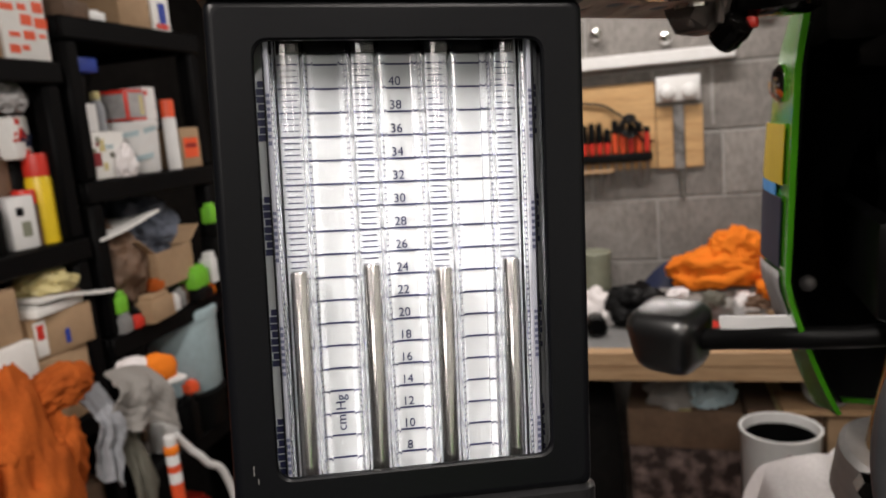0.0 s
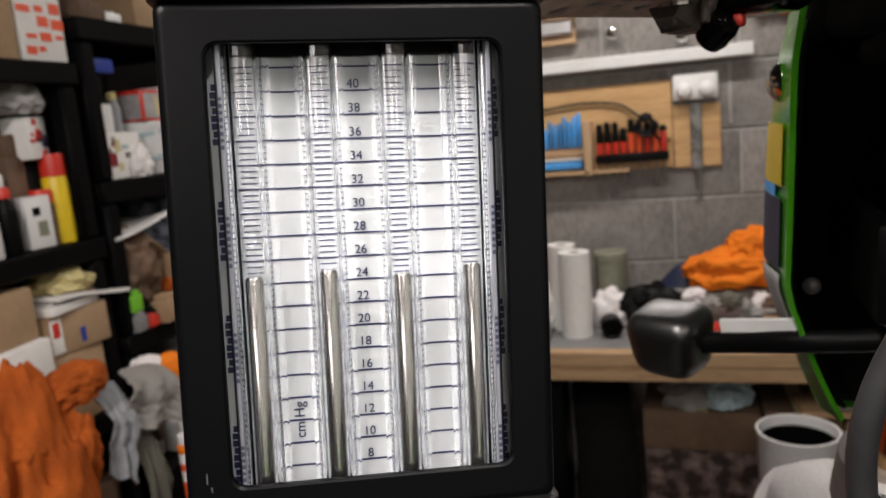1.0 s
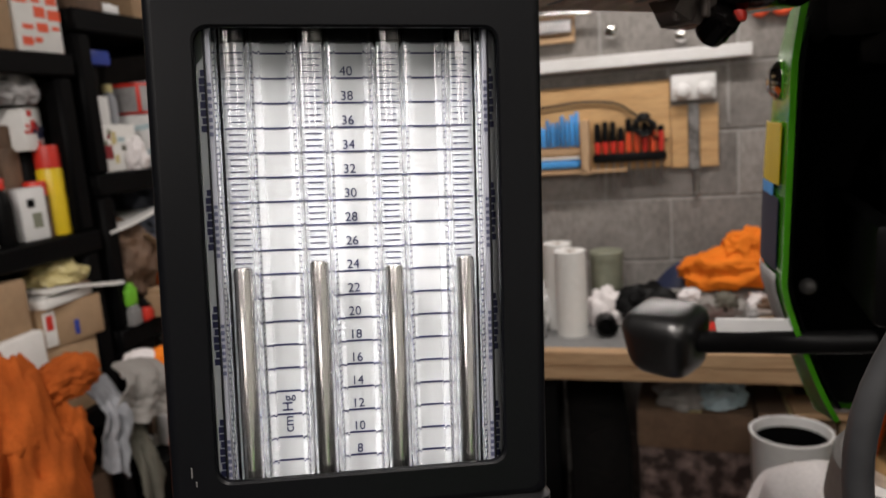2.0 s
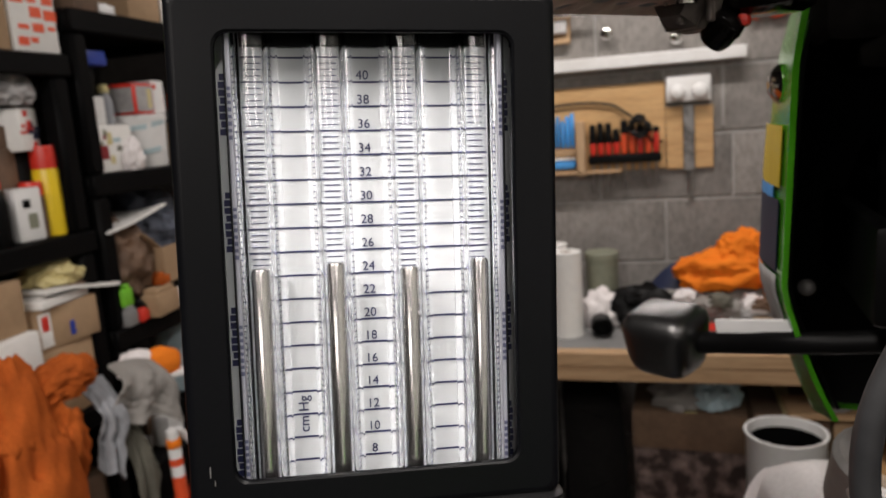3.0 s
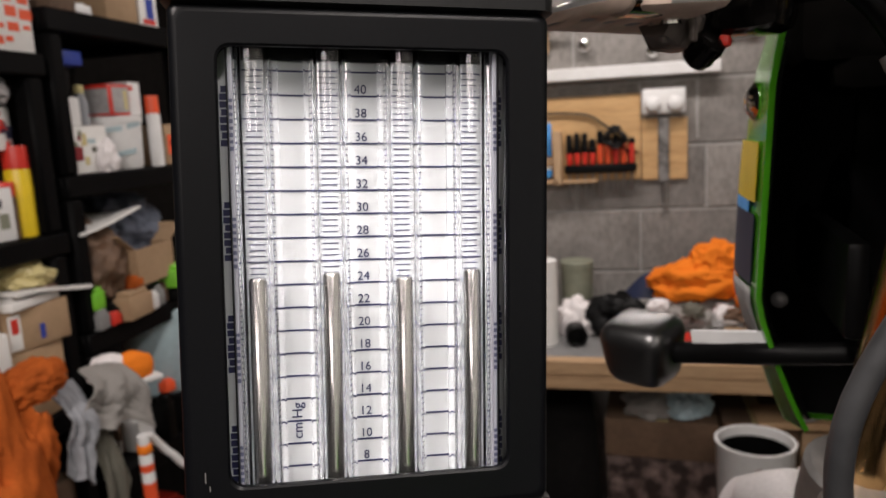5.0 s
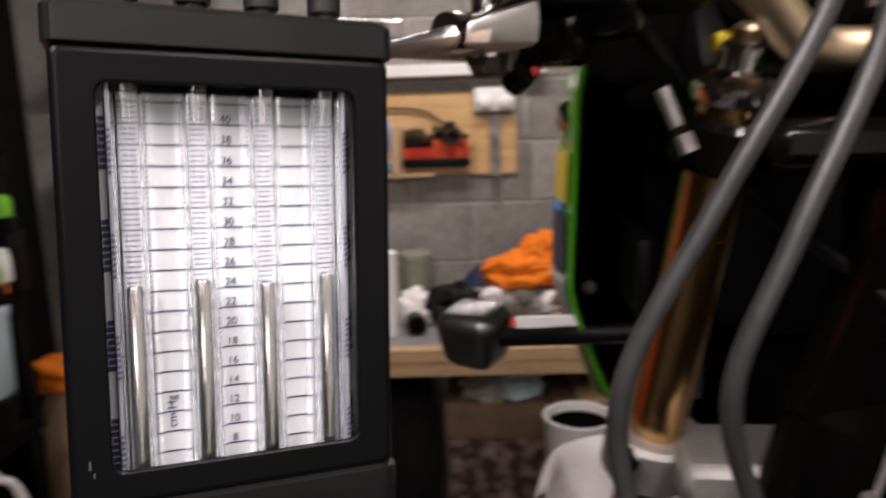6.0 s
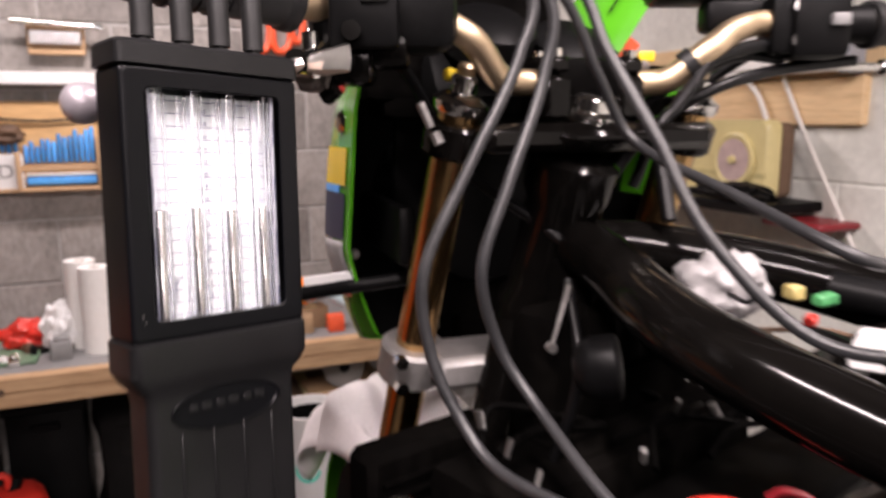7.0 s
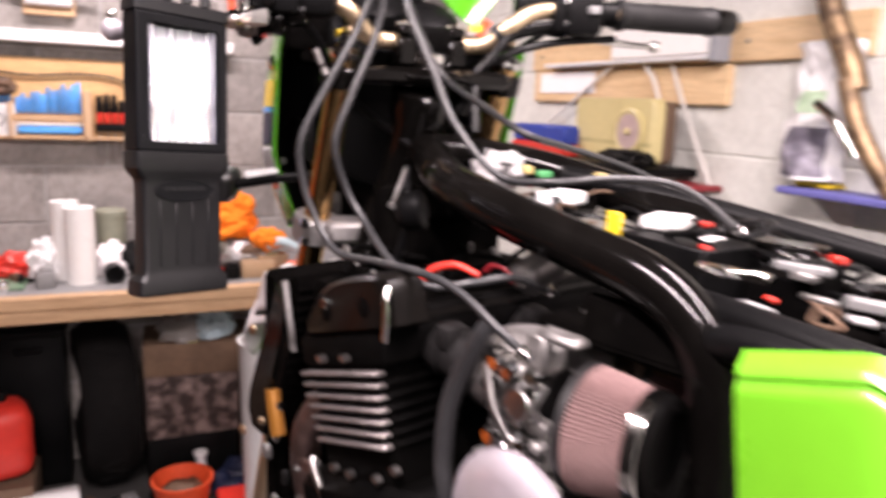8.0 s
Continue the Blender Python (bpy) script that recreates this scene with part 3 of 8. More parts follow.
# hoses from the gauge over the handlebar and down to the engine
up = GV
HOSES = [
    (-26.0, [(0.02, 0.235, 1.735), (0.10, 0.235, 1.745), (0.165, 0.212, 1.665), (0.160, 0.208, 1.62), (0.128, 0.205, 1.56), (0.100, 0.204, 1.503), (0.104, 0.206, 1.455),
             (0.118, 0.193, 1.415), (0.128, 0.160, 1.397), (0.1415, 0.0894, 1.4034), (0.1605, 0.0222, 1.4064), (0.1738, -0.0212, 1.4002), (0.1864, -0.0626, 1.382), (0.206, -0.076, 1.362)]),
    (-8.0, [(0.04, 0.25, 1.73), (0.12, 0.245, 1.74), (0.178, 0.212, 1.66), (0.176, 0.208, 1.61), (0.150, 0.200, 1.55), (0.132, 0.197, 1.501), (0.145, 0.20, 1.455),
            (0.158, 0.18, 1.425), (0.160, 0.115, 1.402), (0.168, 0.075, 1.391), (0.183, 0.050, 1.387), (0.212, 0.032, 1.394), (0.250, 0.030, 1.396), (0.30, 0.045, 1.375)]),
    (10.0, [(0.06, 0.255, 1.725), (0.14, 0.245, 1.735), (0.192, 0.205, 1.665), (0.204, 0.186, 1.623), (0.216, 0.155, 1.575), (0.228, 0.125, 1.525),
            (0.255, 0.081, 1.480), (0.284, 0.036, 1.479), (0.34, 0.015, 1.484), (0.39, -0.01, 1.478), (0.43, -0.05, 1.44)]),
    (27.5, [(0.08, 0.26, 1.72), (0.155, 0.25, 1.725), (0.215, 0.25, 1.66), (0.240, 0.25, 1.615), (0.268, 0.245, 1.570), (0.275, 0.16, 1.542), (0.279, 0.082, 1.519),
            (0.325, 0.092, 1.508), (0.378, 0.103, 1.496), (0.44, 0.11, 1.478), (0.49, 0.115, 1.455), (0.51, 0.10, 1.42)]),
]
for u, pts in HOSES:
    bm = bmesh.new()
    add_tube(bm, [gworld(u, 71.8, 13), gworld(u, 92, 13.5), gworld(u + 1, 125, 16)] + pts, 0.0035, 12, 9)
    hose = thing("rubber_hose", "grey rubber hose looped over the handlebar to the engine", "hose", gworld(u, 71.8, 13), 0, "gauge hoses")
    wpart("hose", bm, HOSE_GREY, hose)
    bm = bmesh.new()
    add_tube(bm, [gworld(u, 71.6, 13), gworld(u, 84, 13.2), gworld(u, 98, 14)], 0.0048, 14, 6)
    wpart("sleeve", bm, RUBBER, hose, "black rubber sleeve")
    bm = bmesh.new()
    end, before = Vector(pts[-1]), Vector(pts[-2])
    d = (end - before).normalized()
    add_lathe(bm, [(0.0046, 0), (0.0058, 0.001), (0.0058, 0.007), (0.0046, 0.008)], end - d * 0.012, d, 14)
    wpart("end_clip", bm, CHROME, hose, "small wire clip")

# ---------------- motorcycle ----------------
BO, BF, BR = Vector((0.278, 0.322, 0)), Vector((-0.2924, 0.9563, 0)), Vector((0.9563, 0.2924, 0))
bike = thing("motorcycle", "black and green motorcycle without tank or seat on a lift", "motorcycle", (0.278, 0.10, 0.57), 17)


def W(b, a, z):
    """World place from the bike's own: across to its right, ahead of the steering head, height."""
    return BO + BR * b + BF * a + Vector((0, 0, z))


WM = Matrix(((BR.x, BF.x, 0, BO.x), (BR.y, BF.y, 0, BO.y), (0, 0, 1, 0), (0, 0, 0, 1)))
SR, SF = Vector((0.997, -0.07, 0)), Vector((0.07, 0.997, 0))   # the turned steering


def bpart(name, build, material, label="", parent=None, smooth=True):
    bm2 = bmesh.new()
    build(bm2)
    return wpart(name, bm2, material, parent or bike, label, smooth)


def tube_part(name, pts, r, material, label="", parent=None, seg=16, n=8):
    return bpart(name, lambda q: add_tube(q, pts, r, seg, n), material, label, parent)


# frame
for s in (-1, 1):
    tube_part("frame_tube", [W(0.008 * s, -0.008, 1.486), W(0.026 * s, -0.038, 1.486), W(0.050 * s, -0.078, 1.481), W(0.074 * s, -0.118, 1.474), W(0.091 * s, -0.158, 1.4655), W(0.098 * s, -0.20, 1.457), W(0.098 * s, -0.25, 1.446), W(0.098 * s, -0.32, 1.433), W(0.100 * s, -0.402, 1.416),
                             W(0.100 * s, -0.448, 1.382), W(0.100 * s, -0.465, 1.328), W(0.100 * s, -0.468, 1.22), W(0.100 * s, -0.465, 1.05)], 0.0215, BLACK_PAINT, "gloss black steel frame tube", seg=24, n=12)
    tube_part("down_tube", [W(0.03 * s, 0.045, 1.42), W(0.07 * s, 0.04, 1.30), W(0.12 * s, 0.01, 1.05), W(0.13 * s, -0.05, 0.86)], 0.017, BLACK_PAINT)
    tube_part("seat_rail", [W(0.10 * s, -0.44, 1.385), W(0.115 * s, -0.50, 1.395), W(0.125 * s, -0.60, 1.392), W(0.125 * s, -0.85, 1.40)], 0.014, BLACK_PLASTIC)
bpart("head_tube", lambda q: add_lathe(q, [(0.03, 0), (0.036, 0.005), (0.036, 0.03), (0.031, 0.04), (0.031, 0.12), (0.036, 0.13), (0.036, 0.155), (0.03, 0.16)],
                                       W(0, 0.055, 1.405), (W(0, 0.006, 1.565) - W(0, 0.055, 1.405)), 28), BLACK_PAINT)
for s in (-1, 1):
    bpart("gusset", lambda q: add_box(q, (0.02 * s, -0.005, 1.452), (0.006, 0.045, 0.05), 0.002, m=WM), BLACK_ENGINE)
tube_part("cross_tube", [W(-0.07, -0.2, 1.44), W(0.07, -0.2, 1.44)], 0.013, BLACK_PAINT, n=2)

# steering: clamps, forks, bars
FL = (W(-0.082, 0.064, 1.56), W(-0.082, 0.115, 1.393))
fdir = (FL[1] - FL[0]).normalized()
SPAN = SR * 0.205


def fork(q, p, z0, z1, r, seg=28):
    k0, k1 = (z0 - p.z) / fdir.z, (z1 - p.z) / fdir.z
    add_cyl(q, p + fdir * k0, p + fdir * k1, r, r, seg)


for s, off in ((0, Vector()), (1, SPAN)):
    p = FL[0] + off
    leg = bpart("fork_tube", lambda q: fork(q, p, 1.592, 1.12, 0.0168), FORK_GOLD, "gold fork tube")
    bpart("fork_slider", lambda q: (fork(q, p, 1.13, 0.86, 0.024), fork(q, p, 1.14, 1.125, 0.026)), GOLD, "gold fork slider")
    k = (1.592 - p.z) / fdir.z
    top = p + fdir * k
    bpart("fork_cap", lambda q: add_lathe(q, [(0.021, 0), (0.0225, 0.003), (0.0225, 0.009), (0.017, 0.0115), (0.015, 0.014), (0.0105, 0.015), (0.0105, 0.026), (0.008, 0.028)],
                                          top, -fdir, 24), CHROME, "chrome fork cap", leg)
    bpart("adjuster", lambda q: add_lathe(q, [(0.0072, 0.027), (0.0072, 0.034), (0.005, 0.036)], top, -fdir, 12), GOLD, "brass preload adjuster", leg)

mid = (FL[0] + FL[0] + SPAN) / 2


def clamp(q, zc, h, wide, back):
    c = mid + fdir * ((zc - mid.z) / fdir.z)
    for off in (-0.5, 0.5):
        e = c + SPAN * off
        add_lathe(q, [(wide - 0.003, -h / 2), (wide, -h / 2 + 0.003), (wide, h / 2 - 0.003), (wide - 0.003, h / 2)], e, -fdir, 28)
    rot = Matrix.Translation(c) @ Matrix(((SR.x, SF.x, 0, 0), (SR.y, SF.y, 0, 0), (0, 0, 1, 0), (0, 0, 0, 1)))
    add_box(q, (0, back / 2 - 0.005, 0), (0.19, abs(back) + 0.03, h * 0.8), 0.006, m=rot)
    add_box(q, (0, back, 0.0), (0.09, 0.05, h * 0.85), 0.01, m=rot)


bpart("top_clamp", lambda q: clamp(q, 1.572, 0.026, 0.026, -0.035), BLACK_PAINT, "black top fork clamp")
lower = bpart("lower_clamp", lambda q: clamp(q, 1.380, 0.034, 0.029, -0.035), CLAMP_ALLOY, "cast alloy lower fork clamp")
for s, off in ((0, -0.5), (1, 0.5)):
    c = mid + fdir * ((1.380 - mid.z) / fdir.z) + SPAN * off
    for dz in (-0.011, 0.011):
        bpart("pinch_bolt", lambda q: add_cyl(q, c + SR * (0.02 if s else -0.02) - SF * 0.034 + Vector((0, 0, dz)), c + SR * (0.02 if s else -0.02) - SF * 0.044 + Vector((0, 0, dz)), 0.006, None, 6),
              CHROME, "", lower)
stem_p = W(0, 0, 1.583)
bpart("stem_nut", lambda q: add_lathe(q, [(0.022, 0), (0.024, 0.003), (0.024, 0.009), (0.019, 0.012), (0.0175, 0.020), (0.014, 0.023), (0.008, 0.0235), (0.0075, 0.018)], stem_p, -fdir, 28), CHROME, "large chrome steering stem nut")

RB = [(0.278, 0.330, 1.613), (0.330, 0.326, 1.613), (0.352, 0.316, 1.617), (0.378, 0.300, 1.640), (0.405, 0.302, 1.655), (0.440, 0.300, 1.661), (0.500, 0.270, 1.658), (0.656, 0.256, 1.660)]
LB = [(0.226, 0.333, 1.613), (0.204, 0.325, 1.617), (0.178, 0.312, 1.640), (0.151, 0.322, 1.655), (0.116, 0.328, 1.661), (0.056, 0.305, 1.658), (-0.085, 0.240, 1.668)]
bar = tube_part("handlebar", [Vector(p) for p in LB[::-1] + RB], 0.0100, GOLD, "gold anodised handlebar", n=10, seg=20)
for p0, p1, q0 in ((RB[-2], RB[-1], 1), (LB[-2], LB[-1], -1)):
    p0, p1 = Vector(p0), Vector(p1)
    d = (p1 - p0).normalized()
    grip = bpart("grip", lambda q: add_lathe(q, [(0.0165, 0.004), (0.019, 0.006), (0.019, 0.012), (0.0165, 0.015), (0.0158, 0.10), (0.0165, 0.135), (0.0185, 0.139), (0.0185, 0.143), (0.012, 0.145)],
                                             p0, d, 24), RUBBER, "black rubber handlebar grip", bar)
    for k in range(9):
        bpart("grip_ring", lambda q: add_lathe(q, [(0.0155, 0), (0.0172, 0.001), (0.0172, 0.003), (0.0155, 0.004)], p0 + d * (0.05 + 0.009 * k), d, 20), RUBBER, "", grip)
    bpart("bar_end", lambda q: add_lathe(q, [(0.011, 0.146), (0.0165, 0.148), (0.0165, 0.172), (0.014, 0.178), (0.004, 0.180)], p0, d, 24), BLACK_PAINT, "black bar end weight", bar)

bpart("throttle_sleeve", lambda q: add_cyl(q, (0.478, 0.281, 1.6585), Vector(RB[-2]) + (Vector(RB[-1]) - Vector(RB[-2])) * 0.03, 0.0140, 0.0152, 20), BLACK_PLASTIC, "", bar)
# bar clamps and risers
for s in (-1, 1):
    c = Vector((0.280, 0.331, 1.613)) + SR * 0.031 * s
    bpart("bar_clamp", lambda q: (add_box(q, c + Vector((0, 0, -0.012)), (0.024, 0.044, 0.034), 0.004), add_box(q, c + Vector((0, 0, 0.012)), (0.022, 0.042, 0.014), 0.004)), BLACK_PAINT, "black handlebar clamp")
    for dy in (-0.014, 0.014):
        bpart("clamp_bolt", lambda q: add_cyl(q, c + Vector((0, dy, 0.018)), c + Vector((0, dy, 0.024)), 0.005, None, 10), CHROME)

bpart("clamp_bridge", lambda q: add_box(q, (0.280, 0.329, 1.616), (0.060, 0.034, 0.030), 0.006, -4, seg=2), BLACK_ENGINE, "black bridge over the handlebar clamps")
bpart("bar_pad", lambda q: (add_cyl(q, (0.252, 0.353, 1.6255), (0.352, 0.350, 1.6275), 0.0066, None, 18), add_cyl(q, (0.258, 0.352, 1.6185), (0.344, 0.349, 1.6195), 0.0050, None, 16)), PERCH_METAL, "dark glossy tube across the clamps")
bpart("cable_tie", lambda q: add_lathe(q, [(0.0101, -0.005), (0.0122, -0.0045), (0.0122, 0.0045), (0.0101, 0.005)], (0.3640, 0.3085, 1.6275), (0.55, -0.35, 0.50), 20), RUBBER, "black band round the bar", bar)
# switch housings, levers, master cylinder
def block_at(q, c, s, rz=0, bev=0.006, tilt=0):
    add_box(q, (0, 0, 0), s, bev, m=Matrix.Translation(c) @ Matrix.Rotation(radians(rz), 4, "Z") @ Matrix.Rotation(radians(tilt), 4, "X"), seg=2)


swl = bpart("switch_housing", lambda q: (block_at(q, (0.116, 0.322, 1.658), (0.098, 0.050, 0.056), -14, 0.012, 0), block_at(q, (0.094, 0.290, 1.652), (0.044, 0.012, 0.044), -22, 0.004)),
            BLACK_PLASTIC, "black plastic switch housing")
bpart("dimmer_switch", lambda q: block_at(q, (0.098, 0.281, 1.663), (0.018, 0.008, 0.010), -22, 0.002), GREY_PLASTIC, "grey rocker switch", swl)
bpart("horn_button", lambda q: add_cyl(q, (0.084, 0.286, 1.640), (0.082, 0.278, 1.640), 0.007, 0.006, 14), BLACK_PAINT, "", swl)
swr = bpart("switch_housing", lambda q: (block_at(q, (0.468, 0.288, 1.658), (0.046, 0.046, 0.054), -25, 0.008), block_at(q, (0.446, 0.302, 1.658), (0.022, 0.038, 0.046), -25, 0.004)),
            BLACK_PLASTIC, "black plastic switch housing with a red switch")
bpart("stop_switch", lambda q: block_at(q, (0.462, 0.268, 1.684), (0.020, 0.012, 0.012), -25, 0.003), RED, "red stop switch", swr)
bpart("start_button", lambda q: block_at(q, (0.468, 0.262, 1.660), (0.014, 0.008, 0.010), -25, 0.002), GREY_PLASTIC, "", swr)
for dz in (-0.013, 0.013):
    bpart("housing_bolt", lambda q: add_cyl(q, (0.446, 0.284, 1.658 + dz), (0.443, 0.277, 1.658 + dz), 0.005, None, 12), CHROME, "", swr)
mc = bpart("master_cylinder", lambda q: (block_at(q, (0.428, 0.330, 1.668), (0.06, 0.03, 0.026), -20, 0.006), block_at(q, (0.405, 0.35, 1.700), (0.085, 0.055, 0.040), -20, 0.008)),
           BLACK_PLASTIC, "black brake fluid reservoir and master cylinder")
bpart("reservoir_cap", lambda q: block_at(q, (0.405, 0.35, 1.723), (0.088, 0.058, 0.006), -20, 0.002), BLACK_PAINT, "", mc)
bpart("brake_lever", lambda q: (add_tube(q, [(0.50, 0.340, 1.640), (0.53, 0.350, 1.636), (0.58, 0.352, 1.633), (0.625, 0.346, 1.632)], (0.006, 0.004), 10, 8),
                                add_lathe(q, [(0.003, -0.008), (0.008, -0.004), (0.008, 0.004), (0.003, 0.008)], (0.628, 0.3455, 1.632), (1, 0, 0), 14)), CHROME, "polished brake lever")


def drilled_lever(q):
    """A rounded rear edge with a flat plate ahead of it that widens to the pivot, and a ball end."""
    rear = smooth_path([(-0.060, 0.2165, 1.5955), (-0.035, 0.226, 1.599), (-0.005, 0.241, 1.604), (0.022, 0.256, 1.610), (0.050, 0.268, 1.617), (0.082, 0.282, 1.626)], 5)
    rings2 = []
    for i, p in enumerate(rear):
        f = i / (len(rear) - 1)
        w = 0.008 + 0.050 * max(0.0, (f - 0.25) / 0.75) ** 1.3
        rise = 0.05 * (w - 0.008)
        h = 0.0095
        low = 1.5925 + 0.0200 * min(1.0, f / 0.7) ** 0.8
        ahead = Vector((-0.45, 0.89, 0))
        top = p.z + h * 0.45 + rise
        web = [Vector((p.x, p.y, low + rise + 0.0045)) + ahead * 0.0085, Vector((p.x, p.y, low + 0.004)) + ahead * (w - 0.001), Vector((p.x, p.y, low + 0.002)) + ahead * w,
               Vector((p.x, p.y, low)) + ahead * (w - 0.001), Vector((p.x, p.y, low + rise)) + ahead * 0.003]
        ring = [Vector((p.x, p.y, top - 0.001)), Vector((p.x, p.y, top)) + ahead * 0.003, Vector((p.x, p.y, top - 0.001)) + ahead * 0.007, *web,
                Vector((p.x, p.y, low + rise + 0.0015)), Vector((p.x, p.y, (low + rise + top) / 2)) - ahead * 0.0015]
        rings2.append(ring)
    add_rings(q, rings2)


ahead = Vector((-0.45, 0.89, 0))
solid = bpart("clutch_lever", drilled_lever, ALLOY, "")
bm = bmesh.new()
for x, y, r in ((0.0362, 0.2775, 0.0033), (0.0423, 0.2885, 0.0022), (0.0509, 0.2995, 0.0033), (0.0475, 0.2795, 0.0030), (0.0240, 0.2720, 0.0030)):
    add_cyl(bm, (x, y, 1.58), (x, y, 1.66), r, None, 18)
drill = make("drill", bm, ALLOY)
cut = solid.modifiers.new("holes", "BOOLEAN")
cut.operation, cut.object, cut.solver = "DIFFERENCE", drill, "EXACT"
drill.parent = bike
drill.matrix_parent_inverse = bike.matrix_world.inverted()
bpy.context.view_layer.update()
lever_mesh = bpy.data.meshes.new_from_object(solid.evaluated_get(bpy.context.evaluated_depsgraph_get()))
solid.modifiers.clear()
solid.data = lever_mesh
lever_mesh.materials.append(LEVER_LIT_CAST)
# downward faces take the paler colour that paints in light from below
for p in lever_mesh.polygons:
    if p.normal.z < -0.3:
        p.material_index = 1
bpy.data.objects.remove(drill)
lever = tagged(solid, "polished clutch lever with drilled holes")
bpart("ball_end", lambda q: add_lathe(q, [(0.003, -0.014), (0.006, -0.0095), (0.0085, -0.006), (0.0097, -0.002), (0.0097, 0.002), (0.0085, 0.006), (0.005, 0.009), (0.001, 0.0098)], (-0.064, 0.215, 1.595), (-0.9, -0.38, -0.1), 20), POLISHED_COVER, "satin ball end", lever)
bpart("lever_arm", lambda q: (add_tube(q, [(0.046, 0.270, 1.620), (0.060, 0.290, 1.622), (0.072, 0.306, 1.630), (0.075, 0.3186, 1.637)], (0.0075, 0.0085), 16, 6), add_lathe(q, [(0.003, -0.006), (0.0105, -0.005), (0.0125, -0.002), (0.0125, 0.002), (0.0105, 0.005), (0.003, 0.006)], (0.0755, 0.320, 1.639), (0.2, -0.5, 0.85), 24)), CHROME, "bright lever root with a round pivot", lever)
def perch_body(q):
    """A six-sided casting with a sloping underside and a squarer block behind it."""
    axis = Vector((0.55, 0.80, -0.12)).normalized()
    for c, r0, r1, h in (((0.0620, 0.308, 1.6155), 0.0085, 0.0125, 0.012), ((0.0668, 0.316, 1.6145), 0.0125, 0.0115, 0.014)):
        c = Vector(c)
        add_cyl(q, c - axis * h / 2, c + axis * h / 2, r0, r1, 6)


perch = bpart("lever_perch", perch_body, PERCH_METAL, "dark cast clutch lever perch", smooth=False)
bpart("perch_clamp", lambda q: (block_at(q, (0.093, 0.318, 1.624), (0.030, 0.030, 0.032), -25, 0.006), block_at(q, (0.108, 0.318, 1.634), (0.05, 0.03, 0.03), -25, 0.006)), BLACK_PAINT, "", perch)
for sx in (-0.004, 0.006):
    bpart("perch_rib", lambda q: block_at(q, (0.066 + sx, 0.3045, 1.6135), (0.0022, 0.006, 0.015), -18, 0.0008), PERCH_METAL, "", perch)
bpart("perch_plug", lambda q: block_at(q, (0.0838, 0.312, 1.6060), (0.0045, 0.006, 0.0045), -20, 0.0015), RED, "small red plug", perch)
bpart("pivot_bolt", lambda q: add_cyl(q, (0.062, 0.300, 1.640), (0.062, 0.300, 1.612), 0.006, None, 12), CHROME, "", perch)
bpart("adjuster_knob", lambda q: add_lathe(q, [(0.003, -0.0062), (0.0055, -0.0055), (0.0063, -0.0025), (0.0058, 0.0), (0.0063, 0.0025), (0.0055, 0.0055), (0.0025, 0.0066)], (0.0766, 0.3125, 1.6035), (0.5, -0.6, 0.5), 18), BLACK_PAINT, "", perch)

# instruments, cables, small fittings
inst = bpart("instrument_panel", lambda q: (block_at(q, (0.272, 0.430, 1.618), (0.18, 0.05, 0.062), 0, 0.015, -30), add_lathe(q, [(0.034, 0), (0.039, 0.004), (0.039, 0.026), (0.026, 0.034)], (0.232, 0.408, 1.640), (0, -0.5, 0.86), 28),
                                            add_lathe(q, [(0.034, 0), (0.039, 0.004), (0.039, 0.026), (0.026, 0.034)], (0.310, 0.414, 1.630), (0, -0.5, 0.86), 28)), BLACK_PLASTIC, "black instrument panel")
bpart("warning_lens", lambda q: block_at(q, (0.3095, 0.392, 1.6465), (0.012, 0.006, 0.007), 0, 0.001), RED, "small red lens", inst)
bpart("dial_mark", lambda q: block_at(q, (0.2985, 0.394, 1.6535), (0.014, 0.004, 0.005), -12, 0.001), TAPE_GREY, "pale dial mark", inst)
for c in ((0.3480, 0.416, 1.6560), (0.3150, 0.436, 1.6760)):
    bpart("bezel_screw", lambda q: add_lathe(q, [(0.0045, 0), (0.0045, 0.003), (0.002, 0.005)], c, (0, -0.8, 0.6), 12), ALLOY, "", inst)
bpart("yellow_tag", lambda q: block_at(q, (0.178, 0.353, 1.619), (0.010, 0.008, 0.010), 20, 0.003), YELLOW, "yellow plastic connector")
bpart("yellow_sticker", lambda q: block_at(q, (0.352, 0.348, 1.636), (0.014, 0.004, 0.008), -10, 0.001), YELLOW)
bpart("brake_union", lambda q: (add_cyl(q, (0.141, 0.318, 1.597), (0.147, 0.313, 1.580), 0.0036, 0.0032, 12), add_cyl(q, (0.149, 0.312, 1.577), (0.152, 0.310, 1.569), 0.0042, None, 8)), ALLOY_DULL, "dull metal cable end")
